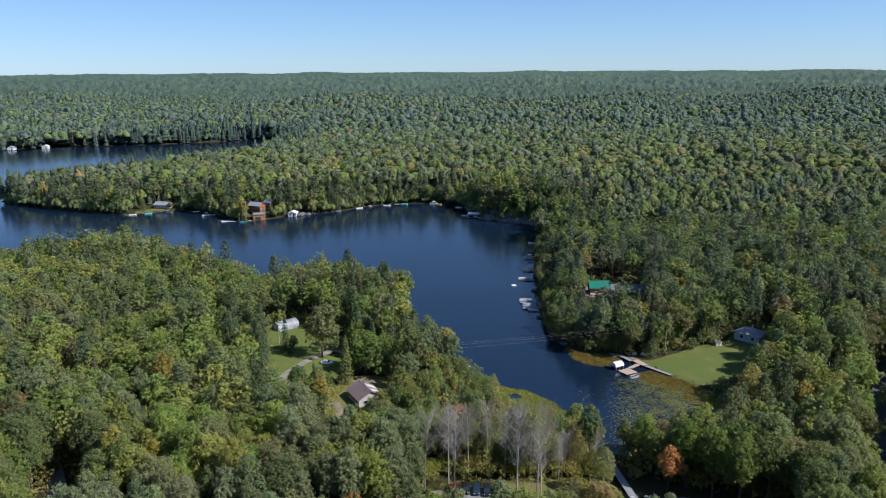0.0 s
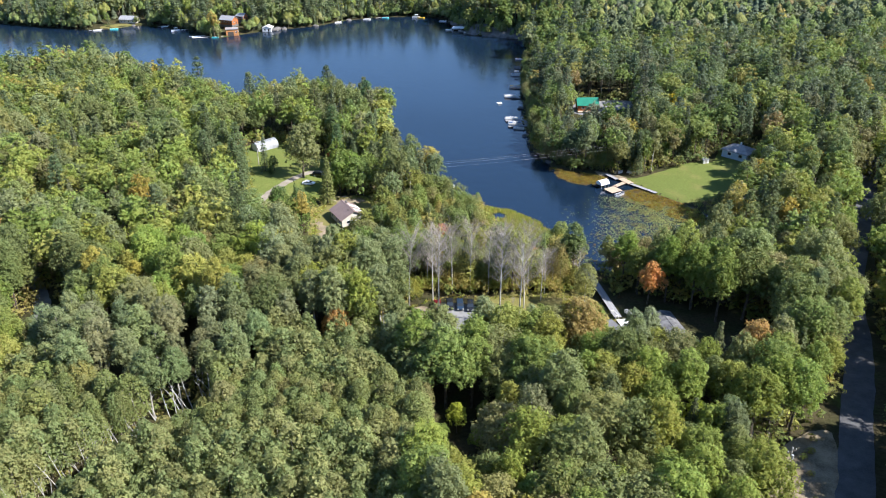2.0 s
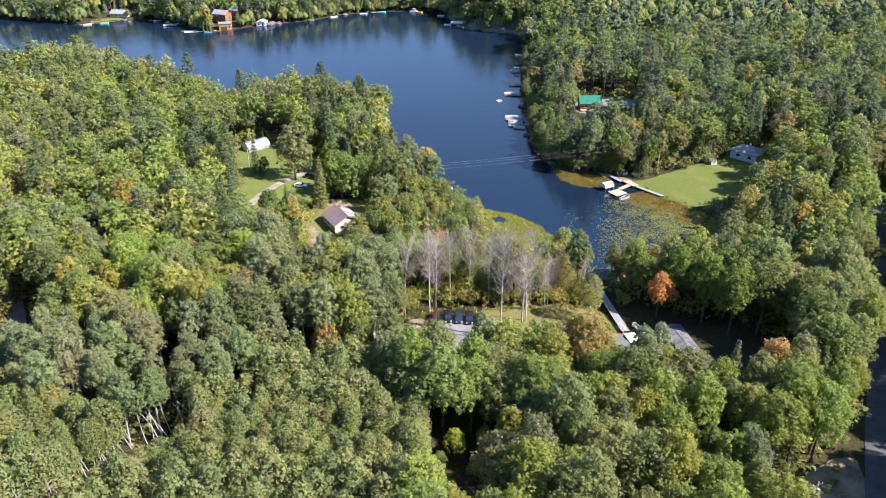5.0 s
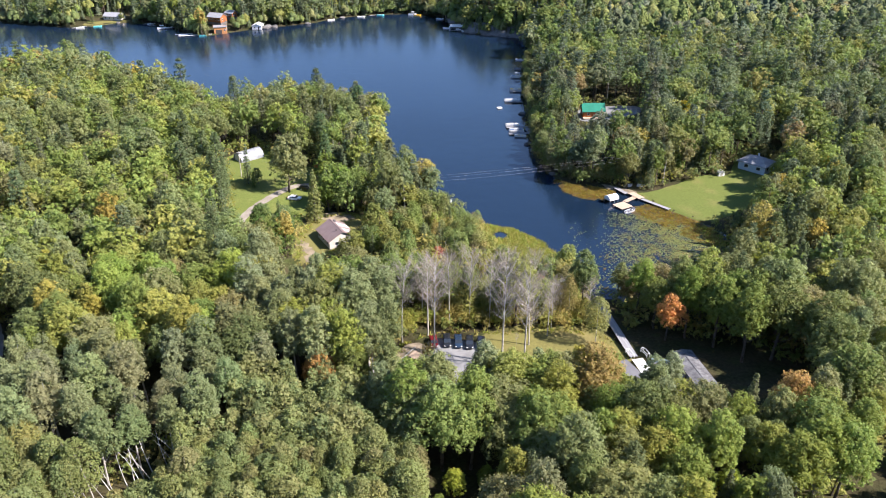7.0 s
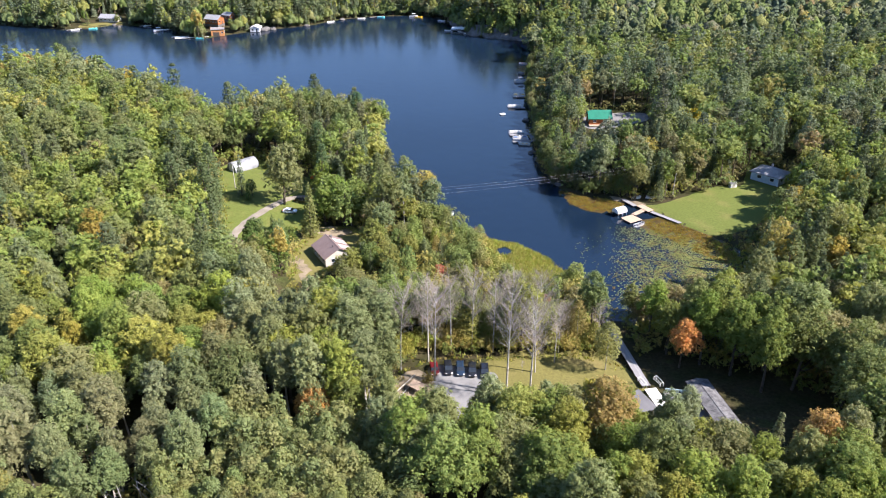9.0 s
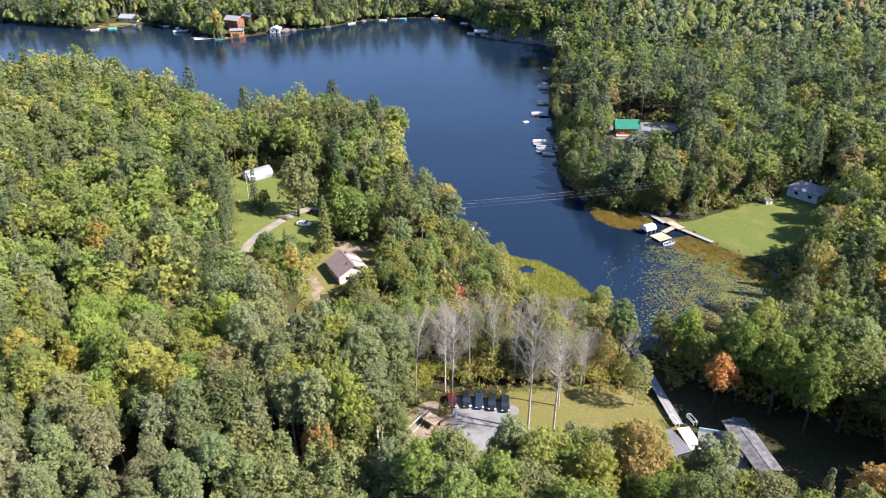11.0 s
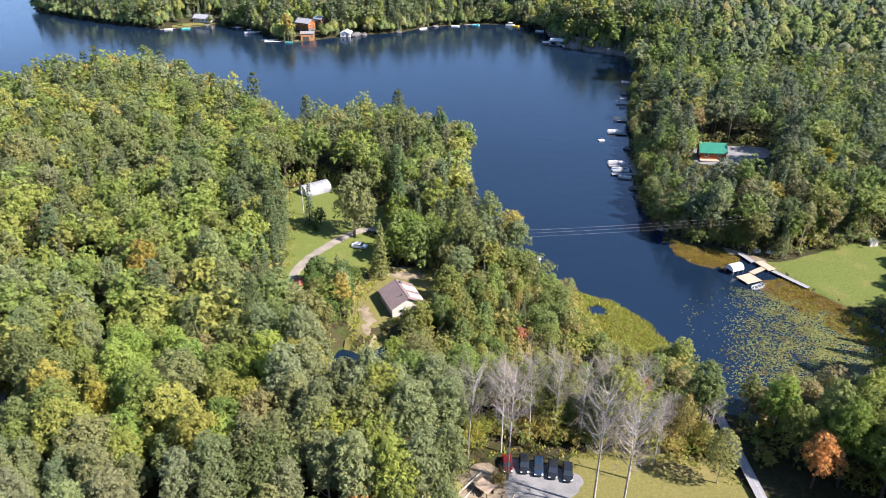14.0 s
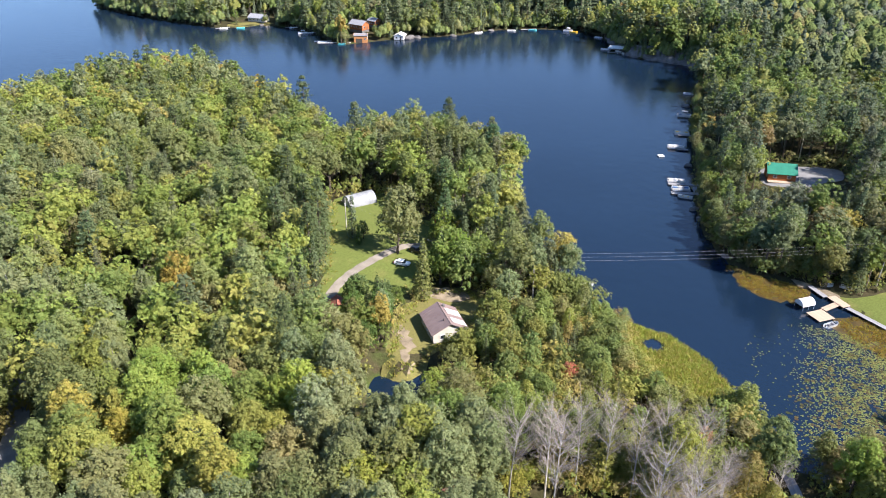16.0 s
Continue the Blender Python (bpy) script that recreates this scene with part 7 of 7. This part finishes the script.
# ---- water plants ----
def discs(name, points, sizes, cols, z, label, category):
    n = len(points)
    a = np.arange(7) * 6.2832 / 7
    v = np.zeros((n, 8, 3))
    v[:, :7, 0] = points[:, None, 0] + np.cos(a) * sizes[:, None]
    v[:, :7, 1] = points[:, None, 1] + np.sin(a) * sizes[:, None]
    v[:, :7, 2] = z + rr.uniform(0, 0.03, (n, 7))
    v[:, 7] = np.column_stack([points, np.full(n, z + 0.01)])
    base = (np.arange(n) * 8)[:, None, None]
    f = base + np.array([[i, (i + 1) % 7, 7] for i in range(7)])[None]
    me = raw_mesh(name, v.reshape(-1, 3), f.reshape(-1, 3), M_WOODS)
    at = me.attributes.new("tint", 'FLOAT_COLOR', 'FACE')
    at.data.foreach_set("color", np.repeat(np.column_stack([cols, np.ones(n)]), 7, 0).astype(np.float32).ravel())
    return tagged(new(name, me), label, category, kind="stuff")


def sown(n, poly, seed):
    r = np.random.RandomState(seed)
    poly = np.array(poly, float)
    lo, hi = poly.min(0), poly.max(0)
    p = r.uniform(lo, hi, (n, 2))
    return p[inside(poly, p[:, 0], p[:, 1])]


M_WEEDBED = varied("sunken_weed", (0.030, 0.022, 0.008), (0.085, 0.055, 0.014), 0.5, 0.45, 0.4, bump=0.3, local=False)
patch("weed_bed", [(66, 262), (73, 267.5), (80, 264), (86, 257), (90, 246), (82, 250), (72, 252), (67, 255)], M_WEEDBED, "amber weed bed just under the water", "weed bed", level=0.006, wobble=2.0)
patch("weed_bed", [(45, 288), (50, 286), (58, 285), (65, 280), (62, 274), (53, 272), (47, 279)], M_WEEDBED, "amber weed bed just under the water", "weed bed", level=0.006, wobble=2.0)
PADS = [(42, 247), (48, 258), (58, 262), (66, 260), (76, 256), (88, 246), (88, 224), (74, 209), (58, 206), (46, 208), (42, 220), (40, 232)]
pads = sown(46000, PADS, 3)
thick = np.clip((pads[:, 0] - 50) / 20 + (236 - pads[:, 1]) / 90, 0.03, 1) * (0.55 + 0.45 * waves(pads[:, 0], pads[:, 1], 12, 4))
pads = pads[rr.uniform(size=len(pads)) < thick]
pads = pads[inside(LAKE, pads[:, 0], pads[:, 1])]
discs("lily_pads", pads, rr.uniform(0.08, 0.21, len(pads)), np.array([(0.110, 0.128, 0.036), (0.090, 0.112, 0.032), (0.135, 0.124, 0.038)])[rr.randint(3, size=len(pads))], 0.02, "yellow-green lily pads floating on dark water", "lily pads")

deep = sown(15000, PADS, 31)
thick = np.clip((deep[:, 0] - 52) / 26 + (240 - deep[:, 1]) / 60, 0.0, 1) * (0.5 + 0.5 * waves(deep[:, 0], deep[:, 1], 9, 6))
deep = deep[(rr.uniform(size=len(deep)) < thick) & inside(LAKE, deep[:, 0], deep[:, 1])]
discs("sunken_plants", deep, rr.uniform(0.2, 0.5, len(deep)), np.array([(0.030, 0.034, 0.012), (0.045, 0.042, 0.014), (0.05, 0.035, 0.014)])[rr.randint(3, size=len(deep))], 0.004, "dull olive water plants just under the surface", "water plants")


def tufts(name, points, tall, cols, label, category, blades=7, spread=0.35):
    """Tufts of blades, several to a point."""
    n = len(points)
    p = np.repeat(points, blades, 0) + rr.normal(size=(n * blades, 2)) * spread
    z = np.maximum(height(p[:, 0], p[:, 1]), -0.05)
    h = tall * rr.uniform(0.5, 1.2, len(p))
    a = rr.uniform(0, 6.28, len(p))
    w = 0.10 + 0.12 * rr.uniform(size=len(p))
    v = np.zeros((len(p), 3, 3))
    v[:, 0] = np.column_stack([p[:, 0] - np.cos(a) * w, p[:, 1] - np.sin(a) * w, z])
    v[:, 1] = np.column_stack([p[:, 0] + np.cos(a) * w, p[:, 1] + np.sin(a) * w, z])
    v[:, 2] = np.column_stack([p[:, 0] + rr.normal(size=len(p)) * 0.3, p[:, 1] + rr.normal(size=len(p)) * 0.3, z + h])
    me = tri_mesh(name, v, M_WOODS)
    at = me.attributes.new("tint", 'FLOAT_COLOR', 'FACE')
    at.data.foreach_set("color", np.column_stack([np.repeat(cols, blades, 0), np.ones(len(p))]).astype(np.float32).ravel())
    return tagged(new(name, me), label, category, kind="stuff")


GOLD = np.array([(0.13, 0.085, 0.016), (0.17, 0.125, 0.022), (0.09, 0.055, 0.016), (0.13, 0.125, 0.022)])
weed = np.concatenate([sown(2600, [(44, 291), (50, 286.5), (58, 284), (64, 279), (60, 274), (53, 273), (46, 279), (43, 287)], 5),
                       sown(3600, [(67, 264), (73, 268), (79, 262), (87, 252), (90, 240), (84, 236), (76, 246), (70, 256)], 6)])
weed = weed[inside(LAKE, weed[:, 0], weed[:, 1]) & (waves(weed[:, 0], weed[:, 1], 7, 8) > -0.45)]
tufts("water_weed", weed, 0.35, GOLD[rr.randint(4, size=len(weed))], "golden brown weed mats in the shallows", "water weed", 6)
SEDGE = np.array([(0.16, 0.18, 0.035), (0.20, 0.19, 0.045), (0.13, 0.16, 0.03), (0.18, 0.15, 0.05)])
sedge = np.concatenate([sown(3000, [(2, 264), (18, 252), (34, 236), (39, 224), (33, 226), (22, 239), (8, 250), (-4, 262)], 7),
                        sown(3200, [(84, 252), (94, 246), (96, 232), (90, 216), (76, 205), (58, 201), (50, 204), (62, 210), (76, 216), (84, 230)], 8)])
sedge = np.concatenate([sedge, sown(2600, CLEAR_MARSH, 17)])
sedge = sedge[np.hypot(sedge[:, 0] - 20.5, sedge[:, 1] - 243.5) > 2.6]
tufts("sedge", sedge, 0.8, SEDGE[rr.randint(4, size=len(sedge))], "yellow-green sedge along the marshy shore", "sedge", 6)
grassy = np.concatenate([sown(2600, CLEAR_YARD, 9), sown(4200, CLEAR_DRIVE, 10), sown(2400, CLEAR_PARKING, 11)])
edge = np.min([to_line(np.array(c, float), grassy[:, 0], grassy[:, 1]) for c in (CLEAR_YARD, CLEAR_DRIVE, CLEAR_PARKING)], 0)
grassy = grassy[edge < 2.2 * rr.uniform(size=len(grassy)) ** 2 + 0.3]
tufts("tall_grass", grassy, 0.6, SEDGE[rr.randint(4, size=len(grassy))], "uncut tall grass at the edges of the clearings", "grass", 6)
